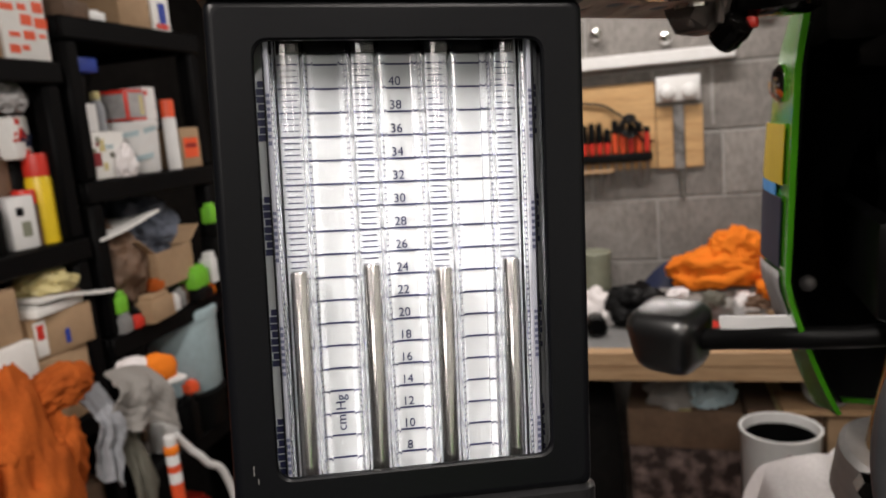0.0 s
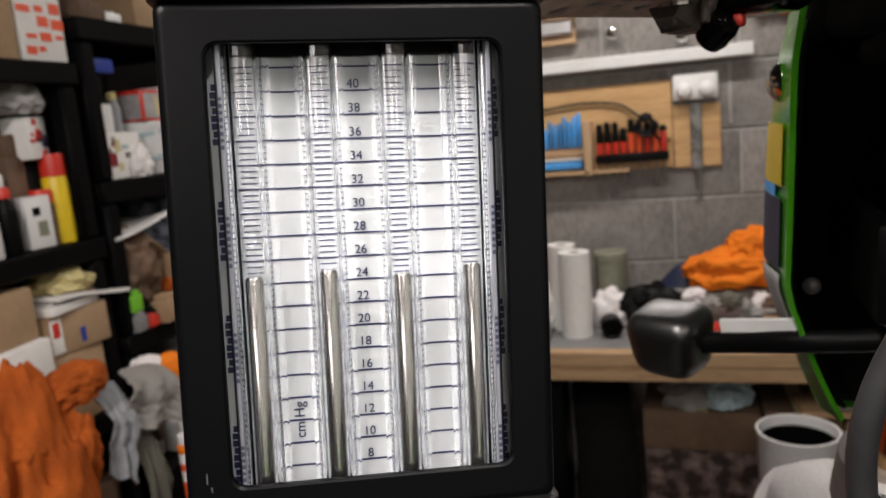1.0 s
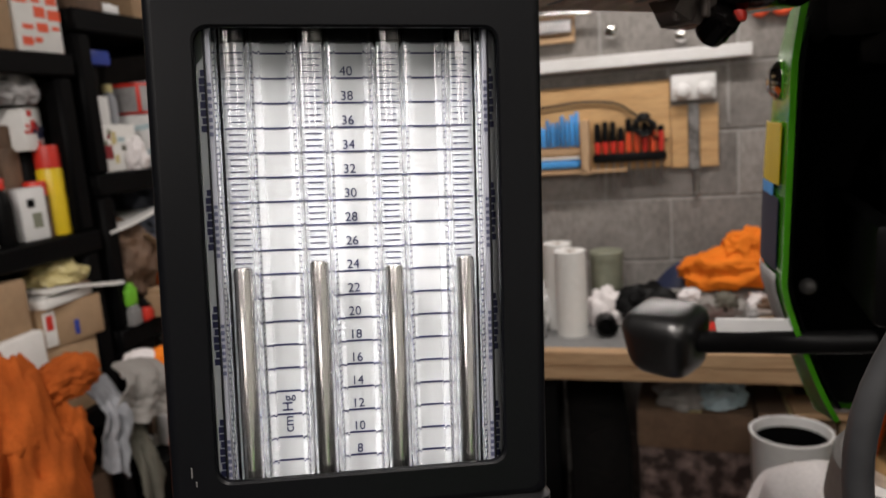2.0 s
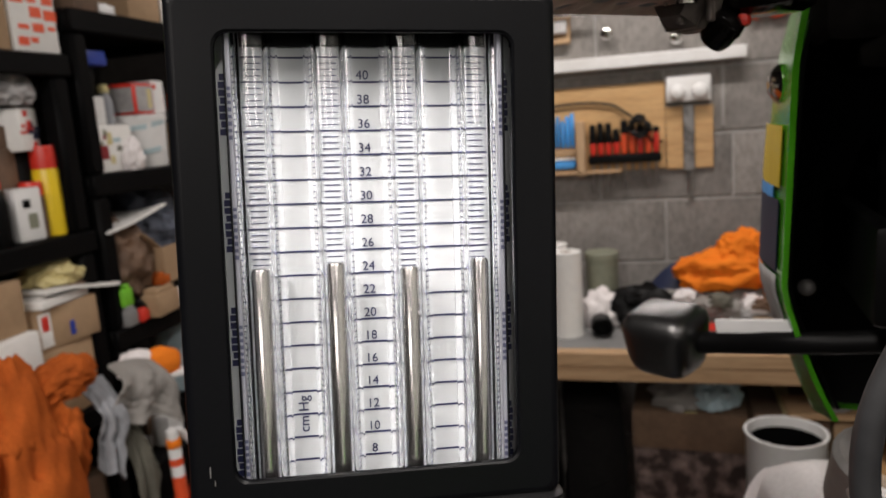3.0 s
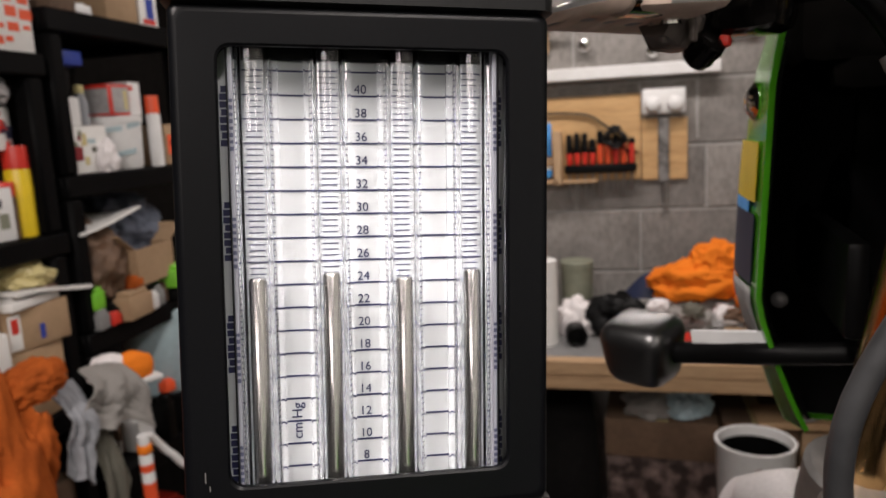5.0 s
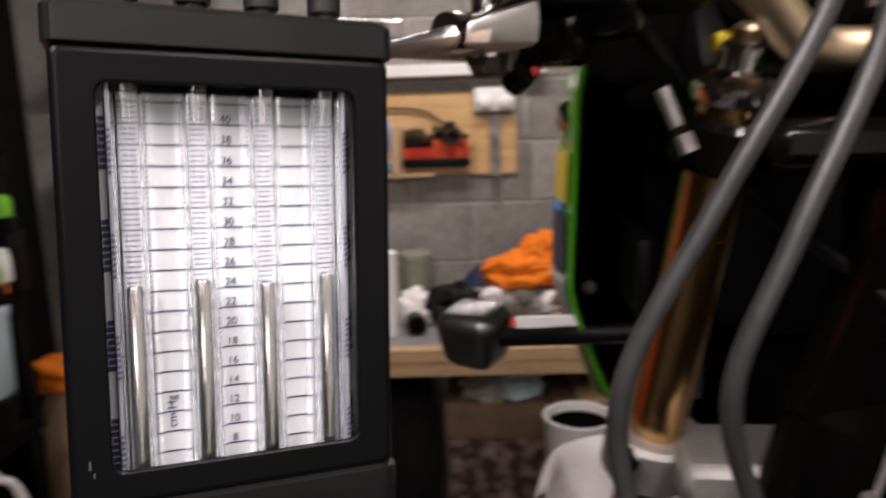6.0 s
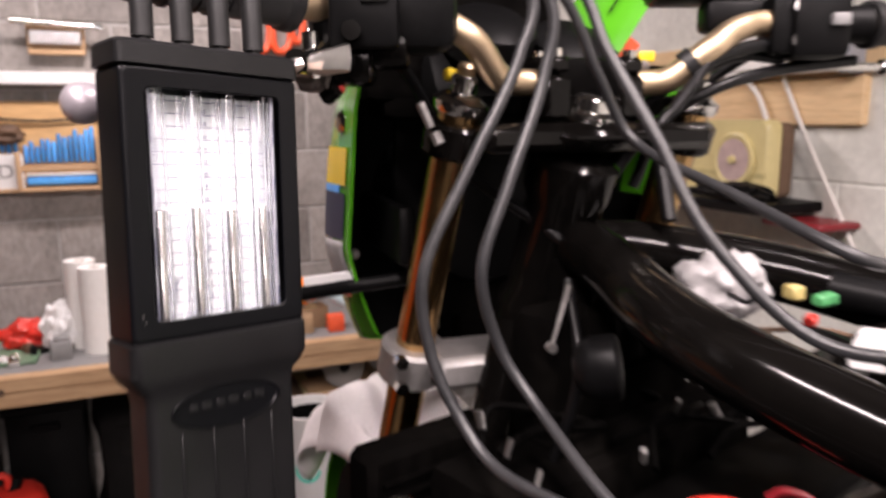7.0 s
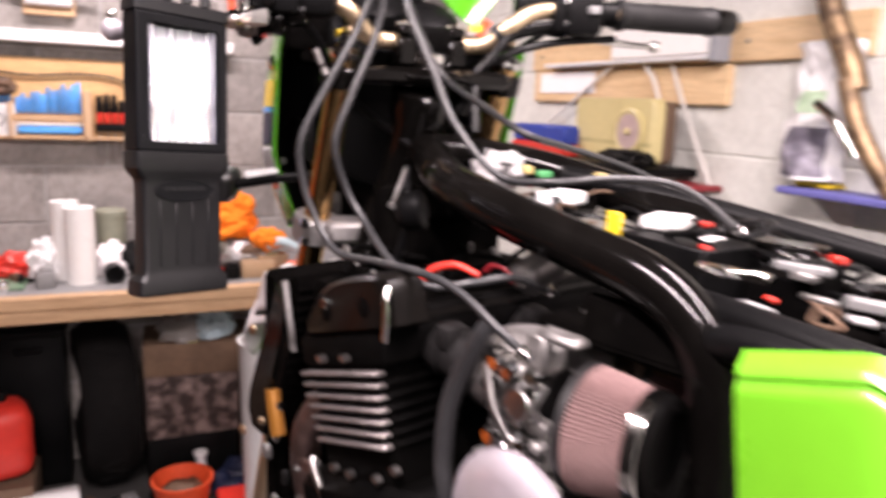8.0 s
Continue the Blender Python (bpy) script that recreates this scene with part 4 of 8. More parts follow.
for pts, r in (([(0.10, 0.33, 1.64), (0.15, 0.37, 1.62), (0.20, 0.39, 1.55), (0.25, 0.33, 1.50), (0.28, 0.22, 1.45)], 0.0045),
               ([(0.44, 0.32, 1.64), (0.40, 0.36, 1.60), (0.35, 0.38, 1.54), (0.30, 0.33, 1.49), (0.30, 0.2, 1.45)], 0.0045),
               ([(0.480, 0.285, 1.638), (0.450, 0.296, 1.6415), (0.4226, 0.30, 1.642), (0.3796, 0.30, 1.631), (0.3623, 0.30, 1.613), (0.3453, 0.30, 1.593), (0.3314, 0.30, 1.573), (0.320, 0.27, 1.51)], 0.0055),
               ([(0.520, 0.290, 1.632), (0.4563, 0.30, 1.6252), (0.4116, 0.30, 1.6166), (0.381, 0.305, 1.606), (0.350, 0.32, 1.585), (0.33, 0.33, 1.53)], 0.0048),
               ([(0.455, 0.305, 1.632), (0.415, 0.31, 1.634), (0.376, 0.315, 1.620), (0.345, 0.33, 1.600), (0.31, 0.37, 1.56)], 0.0040),
               ([(0.24, 0.28, 1.47), (0.225, 0.24, 1.41), (0.215, 0.26, 1.33), (0.22, 0.28, 1.25)], 0.004)):
    tube_part("cable", [Vector(p) for p in pts], r, CABLE_BLACK, seg=10)
bpart("thin_lever", lambda q: (add_tube(q, [(0.2157, 0.2599, 1.430), (0.2257, 0.2658, 1.449), (0.2354, 0.2715, 1.4685)], (0.0012, 0.0028), 8, 2), add_cyl(q, (0.2150, 0.263, 1.428), (0.2150, 0.257, 1.428), 0.0036, None, 12)), ALLOY_DULL, "thin metal tab")
rh = random.Random(21)
for k in range(8):
    b0, a0 = rh.uniform(-0.12, 0.14), rh.uniform(-0.13, 0.0)
    tube_part("harness_wire", [W(b0 - 0.05, a0, 1.350 + rh.uniform(0, 0.02)), W(b0 - 0.015, a0 + rh.uniform(-0.03, 0.03), 1.372 + rh.uniform(-0.006, 0.014)), W(b0 + 0.03, a0 - 0.02, 1.368), W(b0 + 0.07, a0 + rh.uniform(-0.04, 0.04), 1.345)], rh.uniform(0.0022, 0.0040), BLACK_ENGINE, seg=8, n=6)
for k in range(16):
    c = W(rh.uniform(-0.14, 0.17), rh.uniform(-0.16, 0.02), rh.uniform(1.352, 1.376))
    bpart("small_bolt", lambda q: add_cyl(q, c, c + Vector((rh.uniform(-0.5, 0.5), rh.uniform(-0.5, 0.5), 1)).normalized() * 0.012, rh.uniform(0.0018, 0.0034), None, 8), (ALLOY_DULL, ALLOY, ALLOY_DULL)[k % 3])
bpart("horn", lambda q: add_lathe(q, [(0.008, -0.020), (0.017, -0.015), (0.021, -0.007), (0.021, 0.008), (0.018, 0.010), (0.009, 0.011)], (0.222, 0.205, 1.430), (0.75, -0.55, 0.15), 28), BLACK_PLASTIC, "round black horn")
bpart("fork_reflector", lambda q: block_at(q, W(-0.02, 0.17, 1.40), (0.014, 0.010, 0.032), 17, 0.002), ALLOY_DULL)

# headlight fairing
FC = Vector((0.277, 0.395, 0))


def fair(s, t, inset=0.0):
    """The cowl: s goes round from the left edge to the right one, t from its chin up."""
    z = 1.385 + 0.232 * t - 0.062 * (1 - t) ** 2 * math.sin(math.pi * s)
    hw = 0.127 + 0.032 * min(1, max(0, (t - 0.01) / 0.36)) ** 0.8 - 0.003 * max(0, t - 0.9) * 10 - inset
    back = 0.469 - 0.09 * t
    deep = (0.17 + 0.07 * math.sin(math.pi * t * 0.8)) - inset
    a = math.pi * (s - 0.5)
    bulge = 0.012 * math.cos(2 * a) ** 2
    return FC + SR * (hw * math.sin(a) * (1 + 0.25 * math.cos(a) * (1 - 0.6 * t ** 4))) + SF * (back - FC.y + deep * math.cos(a) ** 0.8 if abs(math.cos(a)) > 1e-6 else back - FC.y) + Vector((0, 0, z))


fairing = bpart("fairing", lambda q: add_sheet(q, lambda u, v: fair(u, v), 40, 18, 0.003), GREEN, "gloss green headlight fairing")
bpart("fairing_liner", lambda q: add_sheet(q, lambda u, v: fair(0.016 + 0.88 * u, 0.015 + 0.965 * v, 0.006) + SF * 0.004, 32, 14, 0.002), BLACK_PLASTIC, "black inner fairing liner", fairing)
for (s, t, w, h, material) in ((0.052, 0.70, 0.09, 0.14, YELLOW), (0.060, 0.615, 0.075, 0.03, SKY_BLUE), (0.052, 0.51, 0.09, 0.18, NAVY), (0.052, 0.33, 0.09, 0.16, TAPE_GREY), (0.045, 0.2, 0.04, 0.06, RED_ORANGE)):
    bpart("sticker", lambda q: add_sheet(q, lambda u, v: fair(s + w * (u - 0.5), t + h * (v - 0.5), -0.0042), 6, 6, 0.0005), material, "coloured graphic on the fairing", fairing)
bpart("fairing_bolt", lambda q: add_lathe(q, [(0.010, 0), (0.010, 0.003), (0.006, 0.006), (0.001, 0.0065)], fair(0.030, 0.86, -0.002), (-1, -0.15, 0), 16), CHROME, "chrome fairing bolt", fairing)
bpart("headlight", lambda q: add_lathe(q, [(0.03, -0.05), (0.075, -0.04), (0.095, 0.0), (0.098, 0.05), (0.09, 0.055), (0.0, 0.06)], (0.277, 0.53, 1.50), (0.07, 1, 0), 32), BLACK_PLASTIC, "black headlight shell")
for s in (-1, 1):
    bpart("headlight_bracket", lambda q: block_at(q, Vector((0.277, 0.47, 1.49)) + SR * 0.115 * s, (0.012, 0.16, 0.05), -4, 0.004), BLACK_PLASTIC)
bpart("inner_panel", lambda q: block_at(q, (0.277, 0.49, 1.53), (0.20, 0.01, 0.17), -4, 0.004, 10), BLACK_PLASTIC, "black panel behind the headlight")
bpart("pale_bolt", lambda q: add_lathe(q, [(0.0055, 0), (0.0055, 0.003), (0.004, 0.0045), (0.0, 0.005)], (0.147, 0.528, 1.455), (-0.4, -1, 0.1), 20), CLAMP_ALLOY, "pale washer and bolt")
SCR0, SCR1, SCRV = Vector((0.350, 0.462, 1.688)), Vector((0.403, 0.458, 1.649)), Vector((0.076, 0.022, 0.088))
screen = bpart("fly_screen", lambda q: add_sheet(q, lambda u, v: SCR0.lerp(SCR1, u) + SCRV * v + Vector((0, 0.008 * math.sin(math.pi * u), 0)), 8, 6, 0.003), GREEN, "gloss green screen corner")
bpart("screen_seam", lambda q: add_sheet(q, lambda u, v: SCR0.lerp(SCR1, 0.52 + 0.03 * u) + SCRV * (0.25 + 0.7 * v) + Vector((0, 0.0035, 0)), 3, 4, 0.001), BLACK_PLASTIC, "dark seam line", screen)
bpart("screen_lining", lambda q: add_sheet(q, lambda u, v: SCR1 + SCRV * (-0.06 + 0.26 * v) + Vector((0.012 * u + 0.004, 0.006, -0.008 * u)), 3, 4, 0.002), RED_ORANGE, "red edge behind the screen", screen)

# dark filler blocks added below and above the headlight to close open gaps
bpart("lower_cowl", lambda q: (block_at(q, (0.335, 0.505, 1.405), (0.25, 0.02, 0.15), -4, 0.006), block_at(q, (0.30, 0.49, 1.37), (0.12, 0.03, 0.05), -4, 0.008)), SHADE_BLACK, "dark filler added below the headlight")
bpart("hood", lambda q: (block_at(q, (0.225, 0.462, 1.652), (0.18, 0.08, 0.105), -4, 0.012), block_at(q, (0.30, 0.455, 1.61), (0.30, 0.07, 0.05), -4, 0.012)), SHADE_BLACK, "dark filler added over the headlight")
# turn signal
tsig = bpart("turn_signal", lambda q: add_tube(q, [(0.190, 0.446, 1.446), (0.160, 0.452, 1.442), (0.128, 0.462, 1.438), (0.100, 0.484, 1.431), (0.074, 0.502, 1.425)], (0.0062, 0.0072), 16, 5), BLACK_PLASTIC, "black turn signal on a rubber stalk")


def signal_pod(q):
    """A box turned corner-on, narrower below, its corners well rounded."""
    tmp2 = bmesh.new()
    bmesh.ops.create_cube(tmp2, size=1)
    for v in tmp2.verts:
        low = v.co.z < 0
        k = 0.80 if low else 1.0
        v.co = Vector((v.co.x * 0.054 * k, v.co.y * 0.046 * k, v.co.z * 0.043 + (0.005 if not low and v.co.y > 0 else 0)))
    bmesh.ops.bevel(tmp2, geom=tmp2.edges[:], offset=0.0135, segments=5, affect="EDGES", profile=0.5)
    merge(q, tmp2, Matrix.Translation((0.0585, 0.510, 1.4225)) @ Matrix.Rotation(radians(-33), 4, "Z") @ Matrix.Rotation(radians(6), 4, "X"))


# white bar shaped and coloured as the lamp's highlight on the rubber stalk
bpart("stalk_strip", lambda q: add_box(q, (0, 0, 0), (0.050, 0.003, 0.009), 0.0008, m=Matrix.Translation((0.1085, 0.4765, 1.4435)) @ Matrix.Rotation(radians(-34), 4, "Z") @ Matrix.Rotation(radians(-9), 4, "Y")), WHITE_PLASTIC, "white bar for the highlight along the stalk", tsig)
bpart("signal_pod", signal_pod, POD_PLASTIC, "dark plastic signal pod", tsig)

# engine
TILT17 = Matrix.Translation((0, -0.17, 1.27)) @ Matrix.Rotation(radians(-17), 4, "X") @ Matrix.Translation((0, 0.17, -1.27))
EM = WM @ TILT17
engine = bpart("engine", lambda q: (add_box(q, (0, -0.17, 1.12), (0.46, 0.20, 0.16), 0.012, m=EM), add_box(q, (0, -0.27, 0.90), (0.44, 0.42, 0.28), 0.03, m=WM, seg=2),
                                    add_box(q, (0, -0.172, 1.265), (0.436, 0.118, 0.17), 0.006, m=EM)), BLACK_ENGINE, "black four-cylinder engine")
for k in range(7):
    fin = bpart("fin", lambda q: add_box(q, (0.004, -0.172, 1.236 + 0.0105 * k), (0.440, 0.130, 0.0034), 0.0015, m=EM), BLACK_ENGINE, "", engine)
    bpart("fin_edge", lambda q: add_box(q, (-0.2225, -0.172 + 0.002 * (6 - k) * -0.4, 1.236 + 0.0105 * k), (0.013, 0.130 - 0.003 * (6 - k), 0.0038), 0.0014, m=EM), FIN_ALLOY, "polished fin edge", fin)
bpart("cylinder_head", lambda q: (add_box(q, (0, -0.176, 1.320), (0.448, 0.144, 0.032), 0.008, m=EM, seg=2), add_box(q, (0, -0.180, 1.336), (0.444, 0.130, 0.004), 0.0015, m=EM)), BLACK_ENGINE, "", engine)


def cam_cover(q):
    rows = []
    prof = [(p.y, p.z) for p in smooth_path([(0, 0.046, 0.0), (0, 0.044, 0.012), (0, 0.015, 0.034), (0, -0.014, 0.044), (0, -0.052, 0.046), (0, -0.088, 0.043), (0, -0.101, 0.033), (0, -0.104, 0.0)], 4)]
    for x, sc, tall, deep in ((-0.226, 0.90, 0.9, 1), (-0.2225, 0.975, 0.97, 1), (-0.214, 1, 1, 1), (-0.190, 1, 1, 1), (-0.182, 1, 0.7, 0.85), (-0.174, 1, 0.12, 0.45), (0.174, 1, 0.12, 0.45),
                              (0.182, 1, 0.7, 0.85), (0.190, 1, 1, 1), (0.214, 1, 1, 1), (0.2225, 0.975, 0.97, 1), (0.226, 0.90, 0.9, 1)):
        rows.append([EM @ Vector((x, -0.170 - 0.029 + (y + 0.029) * sc * (deep if y < -0.029 else 1), 1.338 + z * tall)) for y, z in prof])
    add_rings(q, rows)


cover = bpart("cam_cover", cam_cover, CAM_PAINT, "gloss black cam cover", engine)
for y in (-0.035, 0.035):
    bpart("cam_plug", lambda q: add_lathe(q, [(0.009, 0), (0.009, 0.002), (0.007, 0.003), (0.0, 0.0032)], EM @ Vector((-0.224, -0.200 + 0.9 * y, 1.356)), -BR, 24), BLACK_ENGINE, "", cover)
# bright bolt and bent wire added for glints on the cover's end
bpart("cover_bolt", lambda q: add_lathe(q, [(0.0045, 0), (0.0052, 0.001), (0.0052, 0.006), (0.0040, 0.007), (0.0022, 0.007), (0.0022, 0.004), (0, 0.004)], W(-0.222, -0.143, 1.360), -BR, 16), CHROME, "bright socket bolt added for a glint", cover)
bpart("cover_clip", lambda q: add_tube(q, [W(-0.224, -0.236, 1.394), W(-0.229, -0.2395, 1.386), W(-0.229, -0.2405, 1.368), W(-0.228, -0.238, 1.350)], 0.0032, 10, 6), CHROME, "bright bent wire added for an edge glint", cover)
for y in (-0.02, 0.02):
    bpart("head_bolt", lambda q: add_cyl(q, EM @ Vector((-0.226, -0.176 + y, 1.314)), EM @ Vector((-0.234, -0.176 + y, 1.314)), 0.0036, None, 6), ALLOY, "", engine)
for a, z in ((-0.158, 1.203), (-0.184, 1.208), (-0.226, 1.221), (-0.252, 1.240)):
    bpart("case_bolt", lambda q: add_cyl(q, W(-0.220, a, z), W(-0.227, a, z), 0.0040, None, 6), ALLOY, "", engine)
bpart("drain_pipe", lambda q: add_tube(q, [W(-0.222, -0.119, 1.197), W(-0.226, -0.124, 1.190), W(-0.226, -0.144, 1.165), W(-0.226, -0.165, 1.13)], 0.0042, 10, 5), ALLOY, "", engine)
bpart("clutch_cover", lambda q: add_lathe(q, [(0.058, 0), (0.060, 0.003), (0.060, 0.010), (0.054, 0.017), (0.040, 0.020), (0.020, 0.0215), (0.0, 0.022)], W(-0.196, -0.366, 1.236), -BR, 48), POLISHED_COVER, "polished round engine cover", engine)
bpart("side_cover", lambda q: add_lathe(q, [(0.10, 0), (0.10, 0.02), (0.085, 0.03), (0.0, 0.034)], W(-0.215, -0.22, 0.98), -BR, 36), BLACK_PAINT, "round black engine side cover", engine)
for pts in ([(-0.146, -0.174, 1.366), (-0.138, -0.184, 1.3875), (-0.126, -0.205, 1.3965), (-0.116, -0.228, 1.390)],
            [(-0.086, -0.205, 1.386), (-0.084, -0.213, 1.3925), (-0.080, -0.225, 1.391), (-0.077, -0.234, 1.381)],
            [(-0.082, -0.240, 1.380), (-0.080, -0.248, 1.3865), (-0.077, -0.258, 1.3875), (-0.075, -0.268, 1.380)]):
    bpart("plug_lead", lambda q: add_tube(q, [W(*p) for p in pts], 0.0036 if pts[0][0] < -0.1 else 0.0022, 10, 6), RED if pts[0][0] < -0.1 else CRIMSON, "red ignition lead", engine)

# added dark blocks that fill the shaded gaps round the steering head
bpart("air_duct", lambda q: (add_box(q, (0, -0.030, 1.318), (0.30, 0.09, 0.055), 0.014, m=WM, seg=2), add_box(q, (0.02, -0.030, 1.347), (0.18, 0.06, 0.018), 0.008, m=WM)), SHADE_BLACK, "dark filler added for the shaded gap behind the radiator")
bpart("head_gusset", lambda q: (add_box(q, (0.018, -0.012, 1.392), (0.175, 0.055, 0.11), 0.016, m=WM, seg=2), add_box(q, (0.0, -0.05, 1.43), (0.07, 0.05, 0.05), 0.012, m=WM)), SHADE_BLACK, "dark block added at the steering head gusset")
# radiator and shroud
rad = bpart("radiator", lambda q: add_box(q, (0, 0.055, 1.19), (0.36, 0.035, 0.31), 0.006, m=WM), SHADE_BLACK, "black radiator with side shrouds")
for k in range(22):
    bpart("radiator_fin", lambda q: add_box(q, (0, 0.036, 1.06 + 0.0125 * k), (0.34, 0.004, 0.003), m=WM), SHADE_BLACK, "", rad, smooth=False)


def shroud(q, s):
    pts = [(-0.050, 1.362), (-0.028, 1.354), (-0.008, 1.311), (0.039, 1.215), (0.043, 1.190), (0.034, 1.172), (0.006, 1.170), (0.002, 1.188), (-0.006, 1.225), (-0.040, 1.31)]
    rings2 = []
    for x in (-0.200, -0.205, -0.212, -0.215):
        k = {-0.200: 0.97, -0.205: 1.0, -0.212: 1.0, -0.215: 0.97}[x]
        rings2.append([W(x * s, 0.01 + (a - 0.01) * k, 1.18 + (z - 1.18) * k) for a, z in pts])
    add_rings(q, rings2)


for s in (1, -1):
    bpart("side_shroud", lambda q: shroud(q, s), BLACK_PAINT, "gloss black side shroud", rad)
for z in (1.29, 1.16):
    bpart("shroud_bolt", lambda q: add_lathe(q, [(0.006, 0), (0.006, 0.003), (0.002, 0.005)], W(-0.216, 0.06 - 0.22 * (z - 1.12), z), -BR, 12), GOLD, "brass coloured bolt", rad)
bpart("brass_strip", lambda q: add_tube(q, [W(-0.214, -0.017, 1.232), W(-0.215, -0.021, 1.218), W(-0.215, -0.025, 1.205), W(-0.214, -0.030, 1.185)], (0.0080, 0.0085), 12, 5), LACQUER, "brass coloured strip beside the radiator")
# grey bead added along the rim as the shroud's edge highlight
bpart("shroud_trim", lambda q: add_tube(q, [W(-0.217, -0.050, 1.360), W(-0.218, -0.058, 1.335), W(-0.217, -0.064, 1.308), W(-0.216, -0.066, 1.290)], 0.0034, 10, 5), ALLOY_DULL, "grey bead for the highlight on the shroud edge", rad)
for a, z, r in ((-0.030, 1.183, 0.006), (-0.040, 1.222, 0.005), (0.002, 1.190, 0.0045)):
    bpart("shroud_screw", lambda q: add_lathe(q, [(r, 0), (r, 0.003), (r * 0.6, 0.005), (0, 0.0052)], W(-0.216, a, z), -BR, 14), CHROME if r > 0.0046 else GOLD, "", rad)
tube_part("breather_hose", [W(-0.196, -0.330, 1.384), W(-0.200, -0.321, 1.370), W(-0.200, -0.292, 1.3153), W(-0.200, -0.285, 1.264), W(-0.200, -0.2907, 1.226), W(-0.19, -0.30, 1.15), W(-0.17, -0.30, 1.06)], 0.0078, HOSE_GREY, "grey rubber breather hose")
for k, b in enumerate((-0.165, -0.055, 0.055, 0.165)):
    header = tube_part("exhaust_header", [W(b, -0.085, 1.235), W(b, -0.045, 1.215), W(b - 0.004, -0.012, 1.165), W(b * 0.95, 0.004, 1.09), W(b * 0.8, -0.01, 0.95), W(b * 0.6, -0.05, 0.84)], 0.0175, HEADER_STEEL, "discoloured steel exhaust header", seg=18)
    bpart("header_clamp", lambda q: add_lathe(q, [(0.019, -0.006), (0.026, -0.005), (0.028, 0.0), (0.026, 0.005), (0.019, 0.006)], W(b, -0.082, 1.233), (BF * 0.9 - Vector((0, 0, 0.4))), 20), ALLOY, "", header)
rp = random.Random(12)
for k in range(11):
    a, z = rp.uniform(-0.085, 0.03), rp.uniform(1.085, 1.165)
    bpart("bracket", lambda q: add_box(q, (-0.196 + rp.uniform(-0.012, 0.012), a, z), (0.008, rp.uniform(0.008, 0.024), rp.uniform(0.006, 0.022)), 0.002, rp.uniform(-25, 25), m=WM), (ALLOY_DULL, HEADER_STEEL, ALLOY, BOOT_GREY)[k % 4])
for b in (-0.168, -0.066):
    bpart("intake_boot", lambda q: (add_lathe(q, [(0.016, -0.004), (0.0225, -0.003), (0.024, 0.0), (0.024, 0.012), (0.021, 0.014), (0.021, 0.030), (0.0235, 0.032), (0.0235, 0.042), (0.018, 0.044)], W(b, -0.246, 1.338), (-BF - Vector((0, 0, 0.25))), 26),
                                    add_box(q, (b - 0.012, -0.262, 1.352), (0.020, 0.018, 0.022), 0.005, m=WM, seg=2)), BOOT_GREY, "grey rubber intake boot")

